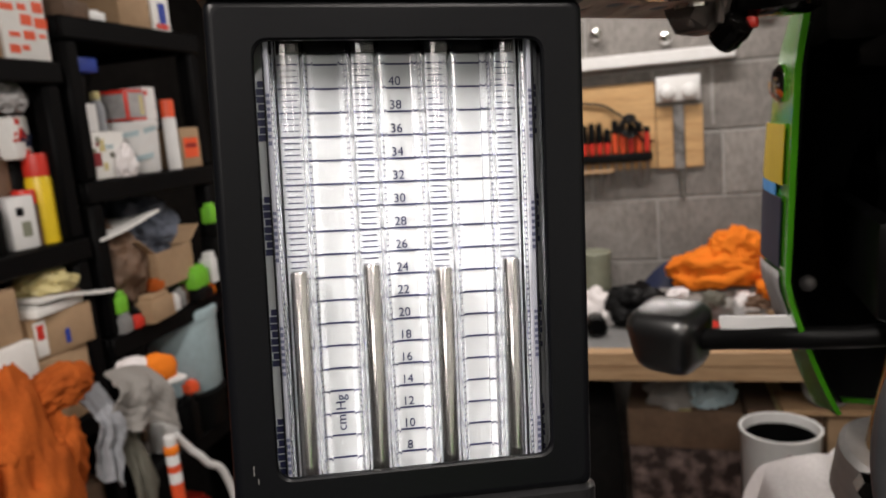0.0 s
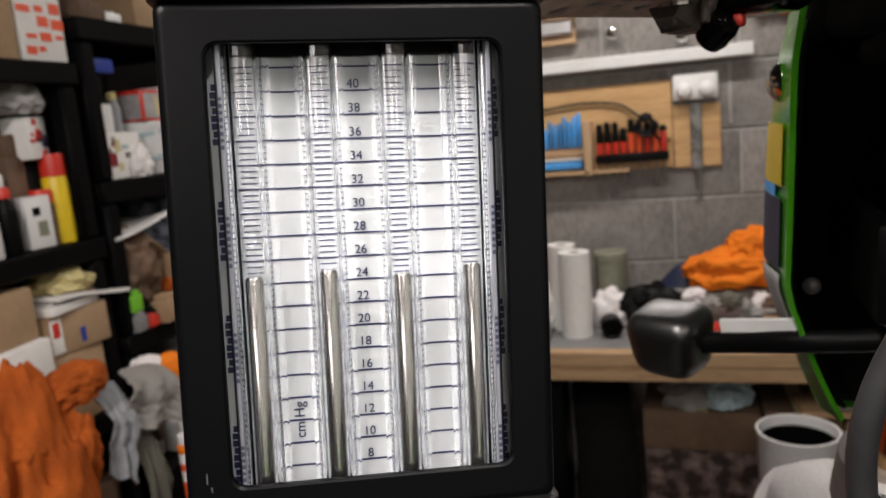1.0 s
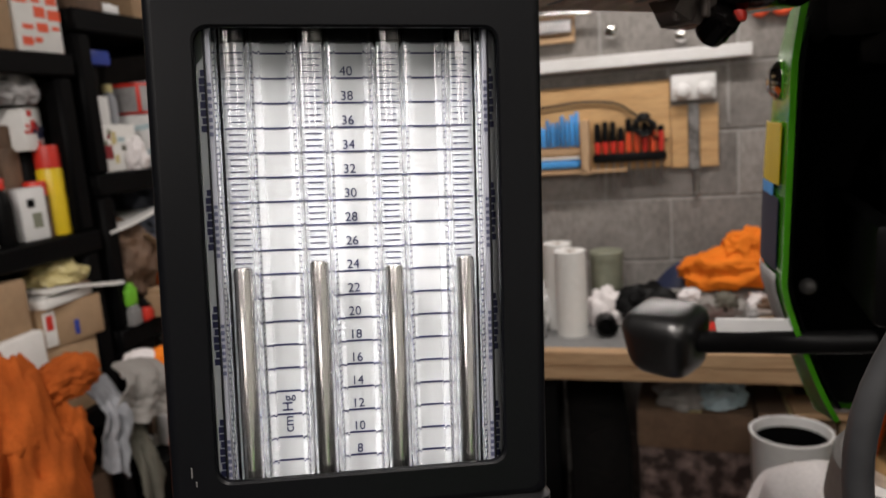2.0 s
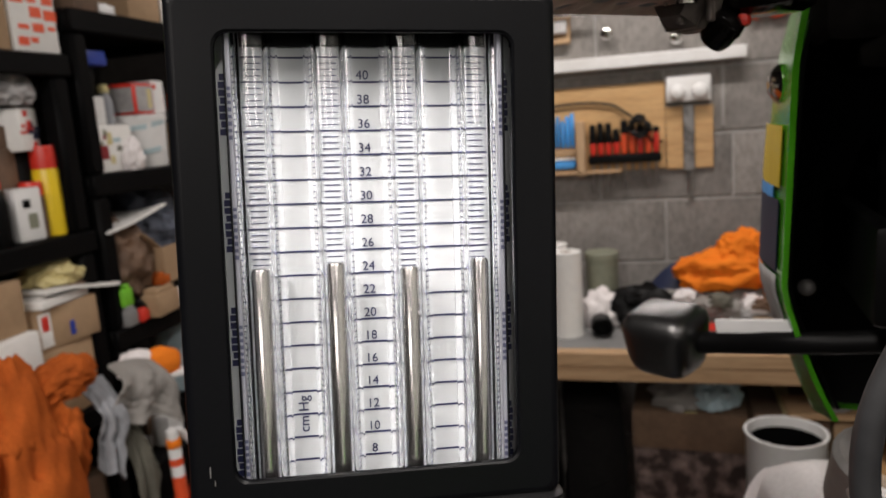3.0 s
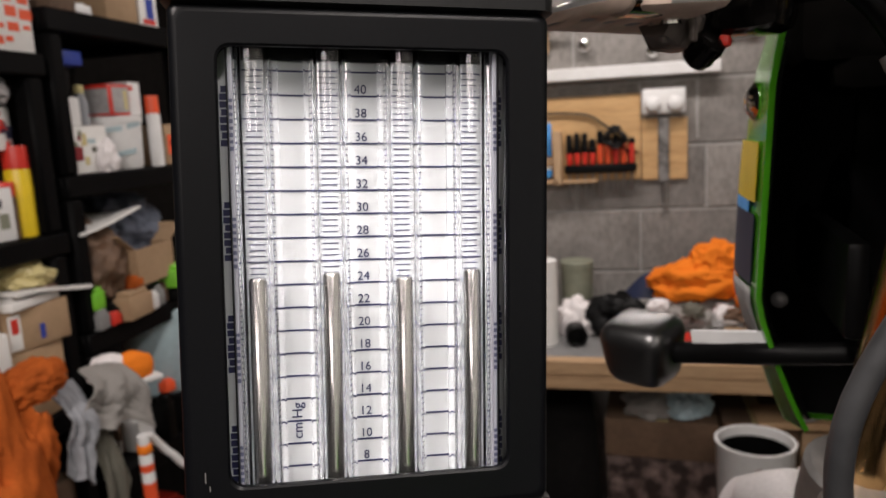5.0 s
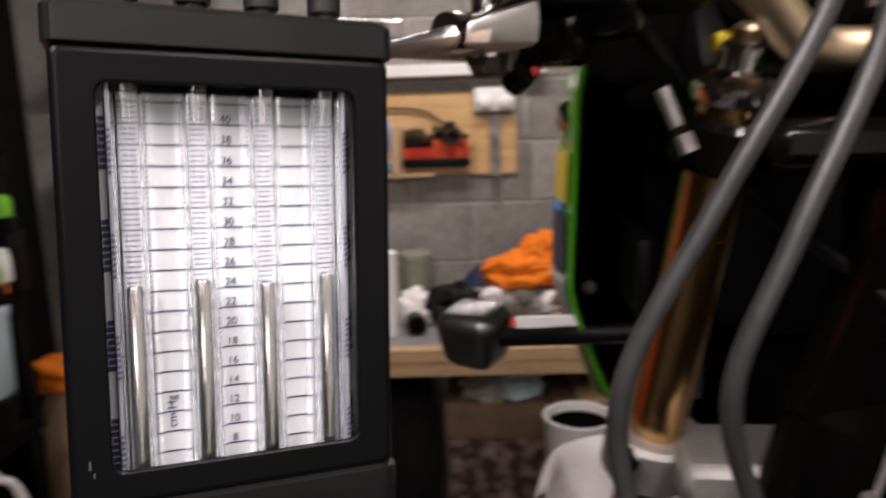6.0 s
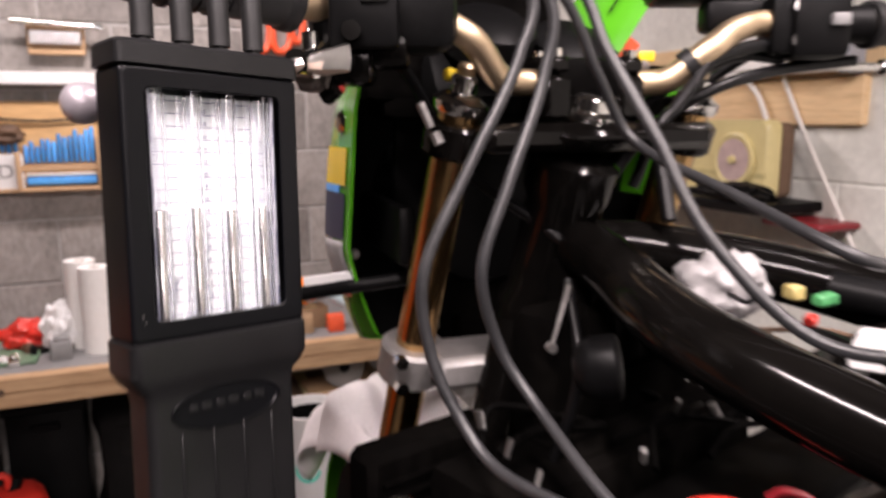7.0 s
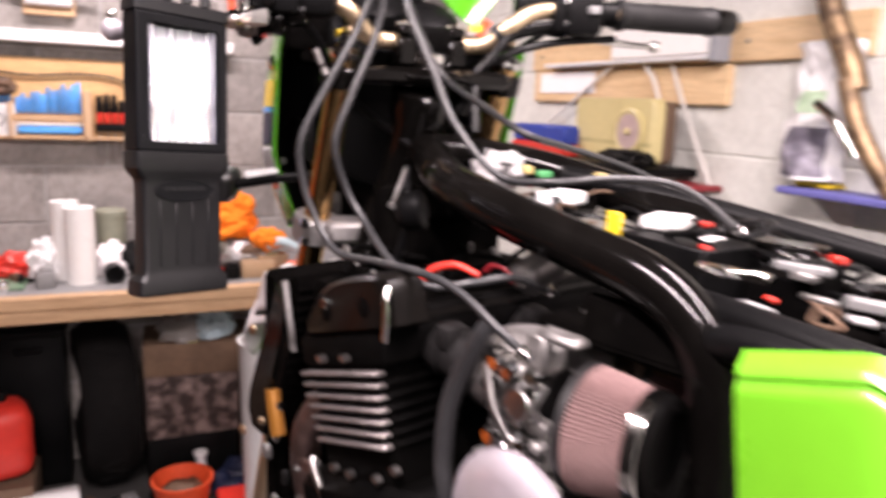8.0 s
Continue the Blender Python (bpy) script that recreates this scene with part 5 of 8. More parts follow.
# carburettors with pod filters
for k in range(4):
    b = -0.150 + 0.10 * k
    carb = bpart("carburettor", lambda q: (add_lathe(q, [(0.021, 0), (0.026, 0.01), (0.026, 0.045), (0.022, 0.055), (0.024, 0.085)], W(b, -0.275, 1.318), -BF, 22),
                                           add_box(q, (b, -0.330, 1.280), (0.050, 0.055, 0.05), 0.008, m=WM), add_lathe(q, [(0.027, 0), (0.030, 0.006), (0.030, 0.020), (0.022, 0.028), (0.010, 0.030)], W(b, -0.325, 1.340), (0, 0, 1), 22)),
                 ALLOY_DULL, "cast alloy carburettor")
    bpart("float_bowl", lambda q: add_box(q, (b, -0.328, 1.243), (0.044, 0.058, 0.034), 0.008, m=WM), ALLOY, "", carb)
    bpart("clip_ring", lambda q: add_lathe(q, [(0.026, 0.0), (0.0285, 0.001), (0.0285, 0.007), (0.026, 0.008)], W(b, -0.352, 1.318), -BF, 22), CHROME, "", carb)
    for j, (dy, dz) in enumerate(((-0.345, 1.30), (-0.315, 1.31), (-0.32, 1.26), (-0.35, 1.245))):
        bpart("screw", lambda q: add_cyl(q, W(b - 0.024, dy, dz), W(b - 0.031, dy, dz), 0.0045, None, 8), CHROME, "", carb)
    if k == 0:
        rc = random.Random(31)
        for j in range(34):
            c = (b - 0.032 + rc.uniform(-0.010, 0.010), rc.uniform(-0.374, -0.312), rc.uniform(1.262, 1.360))
            if j % 3 == 0:
                bpart("carb_bolt", lambda q: add_cyl(q, W(*c), W(c[0] - 0.010, c[1], c[2]), rc.uniform(0.003, 0.006), None, 8), CHROME, "", carb)
            elif j % 3 == 1:
                bpart("carb_boss", lambda q: add_box(q, c, (0.014, rc.uniform(0.008, 0.022), rc.uniform(0.006, 0.020)), 0.002, rc.uniform(-20, 20), m=WM), ALLOY_DULL if j % 2 else ALLOY, "", carb)
            else:
                e = (c[0] + rc.uniform(-0.006, 0.006), c[1] + rc.uniform(-0.03, 0.03), c[2] + rc.uniform(-0.03, 0.03))
                bpart("fuel_pipe", lambda q: add_tube(q, [W(*c), W((c[0] + e[0]) / 2 - 0.008, (c[1] + e[1]) / 2, (c[2] + e[2]) / 2), W(*e)], 0.0026, 8, 5), RUBBER if j % 2 else ALLOY, "", carb)
    fbase, fax = W(b, -0.386, 1.311), (-BF + BR * 0.16 + Vector((0, 0, 0.03))).normalized()
    filt = bpart("pod_filter", lambda q: add_lathe(q, [(0.026, -0.006), (0.040, -0.004), (0.0485, 0.0), (0.0485, 0.006), (0.034, 0.008), (0.030, 0.056), (0.036, 0.058)], fbase, fax, 40), RUBBER, "pod air filter with a chrome band")

    def pleats(q):
        n = 84
        rings2 = []
        qt = fax.to_track_quat("Z", "Y")
        for h, r in ((0.004, 0.0478), (0.026, 0.0448), (0.053, 0.0395)):
            rings2.append([fbase + qt @ Vector(((r - 0.0022 * (i % 2)) * math.cos(math.pi * i / n), (r - 0.0022 * (i % 2)) * math.sin(math.pi * i / n), h)) for i in range(2 * n)])
        add_rings(q, rings2)

    g = bpart("pleated_gauze", pleats, FILTER_PINK, "faded pink pleated filter gauze", filt, smooth=False)
    bpart("chrome_band", lambda q: add_lathe(q, [(0.0392, 0.048), (0.0418, 0.049), (0.0412, 0.059), (0.0388, 0.060)], fbase, fax, 40), CHROME, "chrome band", filt)
    bpart("end_cap", lambda q: add_lathe(q, [(0.0392, 0.059), (0.0398, 0.061), (0.038, 0.065), (0.030, 0.067), (0.027, 0.063), (0.0, 0.062)], fbase, fax, 36), BLACK_ENGINE, "black rubber end cap", filt)
bpart("breather_filter", lambda q: add_lathe(q, [(0.012, -0.004), (0.026, 0.0), (0.028, 0.010), (0.028, 0.040), (0.020, 0.048)], W(-0.055, -0.392, 1.318), (Vector((0, 0, 1)) - BF * 0.2), 28), BROWN, "brown rubber breather filter")
bpart("choke_bar", lambda q: add_tube(q, [W(-0.2, -0.335, 1.355), W(0.2, -0.335, 1.355)], 0.005, 10, 2), CHROME)
bpart("carburettor_bracket", lambda q: (add_box(q, (-0.160, -0.366, 1.376), (0.020, 0.040, 0.008), 0.003, m=WM), add_box(q, (-0.166, -0.350, 1.362), (0.012, 0.020, 0.030), 0.003, m=WM)), ALLOY_DULL, "dull alloy carburettor bracket")
bpart("linkage", lambda q: (add_tube(q, [W(-0.196, -0.325, 1.352), W(-0.199, -0.338, 1.322), W(-0.197, -0.356, 1.300)], 0.0032, 10, 4), add_lathe(q, [(0.003, -0.003), (0.011, -0.0025), (0.012, 0), (0.011, 0.0025), (0.003, 0.003)], W(-0.196, -0.360, 1.330), -BR, 20)), ALLOY, "bright throttle linkage")
bpart("coil", lambda q: add_lathe(q, [(0.012, 0), (0.017, 0.006), (0.017, 0.055), (0.010, 0.062)], W(-0.085, -0.250, 1.385), (BR * 0.2 - BF * 0.6 + Vector((0, 0, 0.5))), 20), ALLOY, "small silver canister")

# side panel, tray, wiring between the rails
def side_panel(u, v):
    a = -0.495 - 0.28 * u - 0.060 * v
    z = 1.397 + 0.0205 * min(1, u / 0.27) - 0.10 * max(0, u - 0.27) - 0.30 * v * (1 - 0.2 * u)
    out = (0.014 * math.sin(math.pi * min(1, v * 1.2)) + 0.012) * math.sin(math.pi * min(1, u * 1.1) * 0.5) ** 1.5
    lip = 0.014 * max(0, 1 - v * 26)
    step = 0.005 * (math.exp(-((v - 0.048) / 0.012) ** 2)) - 0.012 * max(0.0, min(1.0, (v - 0.06) / 0.25)) * math.sin(math.pi * min(1, u * 1.3))
    return W(-0.150 - out + lip + step - 0.022 * v, a, z)


bpart("side_panel", lambda q: add_sheet(q, side_panel, 40, 110, 0.003), GREEN_PANEL, "bright green side panel")
tray = bpart("battery_tray", lambda q: add_box(q, (0, -0.50, 1.360), (0.21, 0.42, 0.015), 0.004, m=WM), SHADE_BLACK, "black plastic tray between the seat rails")
bpart("tray_side", lambda q: add_box(q, (0.10, -0.50, 1.380), (0.012, 0.42, 0.045), 0.003, m=WM), SHADE_BLACK, "", tray)
bpart("tray_side", lambda q: add_box(q, (-0.10, -0.52, 1.378), (0.012, 0.36, 0.040), 0.003, m=WM), SHADE_BLACK, "", tray)
# the two pale strips and the grey plate stand in for glossy highlights
for (b, a, z, s, material, label) in ((0.016, -0.182, 1.474, (0.018, 0.008, 0.007), CONNECTOR_GREEN, "green connector"), (0.004, -0.168, 1.478, (0.010, 0.010, 0.009), CONNECTOR_CREAM, "cream connector"),
                                      (-0.006, -0.184, 1.465, (0.013, 0.007, 0.006), RED, "red connector"), (0.037, -0.238, 1.476, (0.011, 0.011, 0.009), CONNECTOR_CREAM, "cream connector"),
                                      (-0.006, -0.226, 1.456, (0.052, 0.030, 0.012), WHITE_PLASTIC, "white plastic fuse box"), (-0.064, -0.334, 1.450, (0.0035, 0.014, 0.020), YELLOW, "yellow tag"),
                                      (0.01, -0.36, 1.408, (0.075, 0.10, 0.055), BLACK_PLASTIC, "black battery"), (0.040, -0.318, 1.442, (0.056, 0.034, 0.010), PAPER, "white battery label"),
                                      (0.022, -0.372, 1.432, (0.040, 0.012, 0.008), PAPER, "white paper label"), (0.045, -0.355, 1.444, (0.012, 0.006, 0.005), RED, "red terminal cover"),
                                      (0.03, -0.45, 1.405, (0.09, 0.05, 0.035), BLACK_ENGINE, "black relay box"), (-0.058, -0.440, 1.428, (0.012, 0.052, 0.008), CHROME, "bright metal bracket"),
                                      (0.06, -0.53, 1.402, (0.06, 0.05, 0.03), BLACK_PAINT, "gloss black box"), (-0.02, -0.56, 1.405, (0.05, 0.016, 0.008), ALLOY, "alloy plate"), (0.05, -0.47, 1.432, (0.008, 0.012, 0.006), RED, "red plug"),
                                      (-0.051, -0.434, 1.428, (0.005, 0.020, 0.004), TAPE_GREY, "grey connector"), (-0.020, -0.475, 1.428, (0.014, 0.016, 0.006), ALLOY_DULL, "white connector"),
                                      (-0.098, -0.544, 1.424, (0.008, 0.014, 0.004), TAPE_GREY, "grey paper tag"), (-0.011, -0.469, 1.432, (0.010, 0.040, 0.006), GREY_PLASTIC, "pale connector strip"), (-0.018, -0.522, 1.416, (0.012, 0.032, 0.008), GREY_PLASTIC, "pale connector strip"), (-0.088, -0.470, 1.412, (0.022, 0.026, 0.006), GREY_PLASTIC, "grey bracket plate"), (0.030, -0.440, 1.440, (0.030, 0.050, 0.006), BLACK_PAINT, "gloss black cover"),
                                      (-0.023, -0.396, 1.436, (0.007, 0.008, 0.005), RED, "red plug"), (-0.095, -0.487, 1.424, (0.005, 0.006, 0.004), RED, "red plug"), (-0.067, -0.506, 1.424, (0.006, 0.022, 0.004), ALLOY_DULL, "alloy bracket")):
    bpart(label.replace(" ", "_"), lambda q: add_box(q, (b, a, z), s, 0.0012, m=WM @ Matrix.Translation((b, a, z)) @ Matrix.Rotation(radians((b * 900) % 40 - 20), 4, "Z") @ Matrix.Translation((-b, -a, -z))), material, label)
bpart("wrapped_connector", lambda q: (add_blob(q, W(0.014, -0.112, 1.470), (0.026, 0.030, 0.020), 0.35, 2.6, 12, 4, False)), TAPE_GREY, "connector wrapped in crumpled grey plastic")
bpart("wrapped_plug", lambda q: add_blob(q, W(0.046, -0.100, 1.474), (0.020, 0.022, 0.015), 0.35, 2.6, 15, 4, False), TAPE_GREY, "plug wrapped in grey tape")
rw = random.Random(4)
for k in range(26):
    a0 = -0.10 - 0.019 * k
    pts = [W(rw.uniform(-0.05, 0.08), a0, 1.455 - 0.0022 * k + rw.uniform(-0.01, 0.012))]
    for j in range(4):
        pts.append(pts[-1] + BR * rw.uniform(-0.035, 0.035) + BF * rw.uniform(-0.05, 0.01) + Vector((0, 0, rw.uniform(-0.014, 0.012))))
    tube_part("wire", pts, 0.0018 if k % 3 else 0.0035, (CABLE_BLACK, CABLE_BLACK, BROWN, CABLE_BLACK, CABLE_BLACK, GREY_PLASTIC)[k % 6], seg=8, n=6)
for s in (-1, 1):
    tube_part("upper_rail", [W(0.075 * s, -0.16, 1.468), W(0.105 * s, -0.30, 1.452), W(0.12 * s, -0.45, 1.43), W(0.122 * s, -0.60, 1.41)] if s > 0 else [W(-0.06, -0.40, 1.400), W(-0.10, -0.48, 1.405), W(-0.12, -0.60, 1.40)], 0.013, BLACK_PLASTIC)

# front wheel and mudguard
hub = mid + fdir * ((0.91 - mid.z) / fdir.z) + SF * 0.03
wheel = bpart("front_wheel", lambda q: add_lathe(q, [(0.030, -0.05), (0.036, -0.045), (0.036, 0.045), (0.030, 0.05)], hub, SR, 24), ALLOY, "front wheel")


def torus(q, R0, prof, seg=56):
    qt = SR.to_track_quat("Z", "Y")
    rings2 = [[hub + qt @ Vector(((R0 + pr) * math.cos(2 * math.pi * i / seg), (R0 + pr) * math.sin(2 * math.pi * i / seg), pw)) for i in range(seg)] for pr, pw in prof]
    rings2.append(rings2[0])
    add_rings(q, rings2, True, False)
    bmesh.ops.remove_doubles(q, verts=q.verts[:], dist=1e-6)


bpart("tyre", lambda q: torus(q, 0.24, [(-0.02, -0.045), (0.005, -0.058), (0.03, -0.060), (0.05, -0.045), (0.06, -0.02), (0.062, 0), (0.06, 0.02), (0.05, 0.045), (0.03, 0.060), (0.005, 0.058), (-0.02, 0.045)]), TYRE, "black front tyre", wheel)
bpart("rim", lambda q: torus(q, 0.20, [(0.0, -0.045), (0.022, -0.050), (0.022, 0.050), (0.0, 0.045), (-0.012, 0.0)]), BLACK_PAINT, "", wheel)
for k in range(3):
    a = 2 * math.pi * k / 3
    qt = SR.to_track_quat("Z", "Y")
    bpart("spoke", lambda q: add_tube(q, [hub + qt @ Vector((0.03 * math.cos(a), 0.03 * math.sin(a), 0)), hub + qt @ Vector((0.2 * math.cos(a), 0.2 * math.sin(a), 0))], 0.014, 10, 2), BLACK_PAINT, "", wheel)


def guard(u, v):
    a = radians(-20 + 150 * u)
    d = SF * math.cos(a) * 0.325 + Vector((0, 0, 1)) * math.sin(a) * 0.325
    w = 0.072 * (2 * v - 1)
    drop = 0.03 * abs(2 * v - 1) ** 3
    return hub + d * (1 - drop / 0.325) + SR * w


bpart("mudguard", lambda q: add_sheet(q, guard, 30, 12, 0.003), GREEN, "gloss green front mudguard")

# lift table under the wheels
lift = thing("lift_table", "dark blue steel motorcycle lift table", "lift table", (0.28, 0.1, 0), 17)
bm = bmesh.new()
add_box(bm, (0, -0.35, 0.583), (0.50, 2.0, 0.045), 0.008)
part("platform", bm, NAVY, lift, "dark blue checker steel platform")
bm = bmesh.new()
add_box(bm, (0, -0.35, 0.03), (0.48, 1.5, 0.05), 0.008)
part("base", bm, NAVY, lift)
for s in (-1, 1):
    for (y0, y1) in ((-0.9, 0.2), (0.2, -0.9)):
        bm = bmesh.new()
        add_tube(bm, [Vector((0.18 * s, y0, 0.05)), Vector((0.18 * s, y1, 0.56))], 0.02, 8, 1)
        part("scissor_arm", bm, NAVY, lift)
bm = bmesh.new()
add_box(bm, (0, -0.24, 0.684), (0.24, 0.26, 0.155), 0.01)
part("engine_support", bm, PINE_UP, lift, "timber block under the engine")

# white rag over the mudguard
bm = bmesh.new()


def rag(u, v):
    p = guard(0.34 + 0.50 * u + 0.02 * math.sin(9 * v), 0.5 + (v - 0.5) * 1.12)
    side = abs(v - 0.5) * 2
    p = p + (p - hub).normalized() * (0.042 + 0.036 * noise.noise(Vector((u * 4, v * 5, 2))) + 0.010 * math.sin(11 * u + 5 * v))
    if side > 0.75:
        p = p + Vector((0, 0, -0.035 * (side - 0.75) / 0.25 * (0.6 + 0.5 * noise.noise(Vector((u * 4, 0, 3)))))) + SR * (0.02 * math.copysign(1, v - 0.5) * math.sin(12 * u))
    return p


add_sheet(bm, rag, 44, 44, 0.002)
single("white_rag", bm, WHITE_CLOTH, "crumpled white rag draped over the front mudguard", "rag")

# ---------------- small makers for loose things ----------------


def carton(x, y, z, s, rz=0, material=None, label="plain brown cardboard storage box", open_top=False, tape=True, name="cardboard_box", extra=()):
    """A carton standing with its base at z: walls, flaps or a taped lid."""
    ob = thing(name, label, "box", (x, y, z), rz)
    sx, sy, sz = s
    material = material or CARD
    bm2 = bmesh.new()
    if open_top:
        t = 0.004
        bm2.free()
        for c, q in (((0, 0, t / 2), (sx, sy, t)), ((sx / 2, 0, sz / 2), (t, sy, sz)), ((-sx / 2, 0, sz / 2), (t, sy, sz)), ((0, sy / 2, sz / 2), (sx - t, t, sz)), ((0, -sy / 2, sz / 2), (sx - t, t, sz))):
            bm2 = bmesh.new()
            add_box(bm2, c, q, 0.001)
            part("panel", bm2, material, ob)
        for sgn in (-1, 1):
            bm2 = bmesh.new()
            add_box(bm2, (0, 0, 0), (sx * 0.98, sy * 0.45, 0.003), 0.001, m=Matrix.Translation((0, sgn * (sy / 2 + sy * 0.16), sz + sy * 0.12)) @ Matrix.Rotation(radians(35 * sgn), 4, "X"))
            part("flap", bm2, material, ob)
    else:
        add_box(bm2, (0, 0, sz / 2), (sx, sy, sz), 0.004, seg=2)
        part("shell", bm2, material, ob)
        for sgn in (-1, 1):
            bm2 = bmesh.new()
            add_box(bm2, (sgn * sx * 0.247, 0, sz + 0.0004), (sx * 0.485, sy * 0.96, 0.0008))
            part("flap", bm2, material, ob, smooth=False)
        if tape:
            bm2 = bmesh.new()
            add_box(bm2, (0, 0, sz + 0.0011), (0.045, sy * 0.99, 0.0006))
            part("tape", bm2, CREAM, ob, "buff parcel tape", smooth=False)
    for (c, q, m2, lab) in extra:
        bm2 = bmesh.new()
        add_box(bm2, c, q)
        part("printed_label", bm2, m2, ob, lab, smooth=False)
    return ob


def bottle(x, y, z, r, h, material, cap, label, name="bottle", tilt=0, neck=0.35, band=None, cap_h=0.16):
    ob = thing(name, label, name.replace("_", " "), m=pose(x, y, z, tilt, 0, 0))
    bm2 = bmesh.new()
    bodyh = h * (1 - cap_h)
    add_lathe(bm2, [(r * 0.92, 0), (r, r * 0.15), (r, bodyh * 0.72), (r * 0.85, bodyh * 0.85), (r * neck * 1.1, bodyh * 0.97), (r * neck, bodyh)], seg=22)
    part("container", bm2, material, ob)
    bm2 = bmesh.new()
    add_lathe(bm2, [(r * neck * 1.25, bodyh), (r * neck * 1.25, h * 0.97), (r * neck, h)], seg=18)
    part("cap", bm2, cap, ob)
    if band:
        bm2 = bmesh.new()
        add_lathe(bm2, [(r * 1.012, bodyh * 0.18), (r * 1.012, bodyh * 0.62)], seg=22, caps=False)
        part("label_band", bm2, band, ob)
    return ob


def can(x, y, z, r, h, material, cap, label, name="spray_can", tilt=0, cap_h=0.25):
    ob = thing(name, label, name.replace("_", " "), m=pose(x, y, z, tilt, 0, 0))
    bm2 = bmesh.new()
    add_lathe(bm2, [(r * 0.96, 0), (r, 0.004), (r, h * (1 - cap_h) - 0.006), (r * 0.9, h * (1 - cap_h))], seg=24)
    part("can", bm2, material, ob)
    bm2 = bmesh.new()
    add_lathe(bm2, [(r * 0.97, h * (1 - cap_h)), (r * 0.97, h * 0.97), (r * 0.9, h)], seg=24)
    part("cap", bm2, cap, ob)
    return ob


def tub(x, y, z, r, h, material, lid, label, name="plastic_tub", band=None):
    ob = thing(name, label, "tub", (x, y, z))
    bm2 = bmesh.new()
    add_lathe(bm2, [(r * 0.9, 0), (r * 0.93, 0.004), (r, h * 0.9)], seg=28)
    part("tub", bm2, material, ob)
    bm2 = bmesh.new()
    add_lathe(bm2, [(r * 1.03, h * 0.88), (r * 1.04, h * 0.98), (r * 0.97, h), (r * 0.3, h * 0.995)], seg=28)
    part("lid", bm2, lid, ob)
    if band:
        bm2 = bmesh.new()
        add_lathe(bm2, [(r * 0.955, h * 0.3), (r * 0.995, h * 0.7)], seg=28, caps=False)
        part("label_band", bm2, band, ob)
    return ob


def heap(name, c, s, material, label, category, seed=0, rough=0.35, freq=2.6, subdiv=4):
    bm2 = bmesh.new()
    add_blob(bm2, (0, 0, 0.55 * s[2]), s, rough, freq, seed, subdiv)
    return single(name, bm2, material, label, category, at=c)


def chunk(name, c, s, material, label, category, rz=0, bev=0.004, tilt=0):
    """A solid small thing with a stepped top."""
    bm2 = bmesh.new()
    add_box(bm2, (0, 0, s[2] * 0.4), (s[0], s[1], s[2] * 0.8), bev, seg=2)
    add_box(bm2, (s[0] * 0.06, 0, s[2] * 0.88), (s[0] * 0.7, s[1] * 0.75, s[2] * 0.24), bev)
    ob = make(name, bm2, material)
    ob.matrix_world = pose(*c, tilt, 0, rz)
    return tagged(ob, label, category)


# ---------------- shelving along the west wall ----------------
SX0, SX1 = -1.10, -1.50


def shelf_unit(y0, y1, heights, thick, label):
    ob = thing("shelving_unit", label, "shelves", ((SX0 + SX1) / 2, (y0 + y1) / 2, 0), 0, "shelving units")
    w, d = SX0 - SX1, y1 - y0
    for z in heights:
        bm2 = bmesh.new()
        add_box(bm2, (0, 0, z - thick * 0.2), (w - 0.0324, d - 0.0324, thick * 0.4), 0.002)
        deck = part("shelf", bm2, SHELF_BLACK, ob)
        for side in (-1, 1):
            bm2 = bmesh.new()
            add_box(bm2, (side * (w / 2 - 0.008), 0, z - thick / 2), (0.016, d, thick), 0.004)
            part("rim", bm2, SHELF_BLACK, deck)
            bm2 = bmesh.new()
            add_box(bm2, (0, side * (d / 2 - 0.008), z - thick / 2), (w - 0.0324, 0.016, thick), 0.004)
            part("rim", bm2, SHELF_BLACK, deck)
    zs = [0] + sorted(heights)
    for sx in (-1, 1):
        for sy in (-1, 1):
            for za, zb in zip(zs, zs[1:]):
                bm2 = bmesh.new()
                add_box(bm2, (sx * (w / 2 - 0.028), sy * (d / 2 - 0.028), (za + zb - thick) / 2), (0.045, 0.045, zb - za - thick), 0.008)
                if zb - za > thick:
                    part("post", bm2, SHELF_BLACK, ob)
    return ob


shelf_unit(0.53, 1.335, (0.30, 0.665, 1.03, 1.40, 1.768), 0.045, "black plastic shelving unit crowded with workshop things")
shelf_unit(1.35, 1.86, (0.115, 0.465, 0.815, 1.165, 1.515, 1.866), 0.048, "black plastic shelving unit full of cans and boxes")

RW = []
rp = random.Random(3)
for k in range(7):
    for j in range(3):
        if rp.random() < 0.86:
            RW.append(((0.0905 + 0.0001 * j, -0.036 + 0.036 * j + rp.uniform(-0.008, 0.008), 0.022 + 0.027 * k + rp.uniform(-0.004, 0.004)),
                       (0.001, rp.uniform(0.012, 0.034), rp.uniform(0.007, 0.022)), RED_ORANGE, ""))
carton(-1.21, 1.278, 1.769, (0.18, 0.115, 0.20), 0, PAPER, "white box with a red printed pattern", name="printed_box", tape=False, extra=RW)
carton(-1.22, 1.168, 1.769, (0.20, 0.085, 0.22), 0, CARD, "tall brown cardboard box")
carton(-1.20, 1.075, 1.769, (0.16, 0.085, 0.085), 0, LIME, "green box with a red end", name="printed_box", tape=False, extra=(((0.081, 0.0, 0.03), (0.001, 0.05, 0.03), RED, ""),))
carton(-1.22, 0.93, 1.769, (0.2, 0.15, 0.16), 4, CARD, "plain brown cardboard storage box")
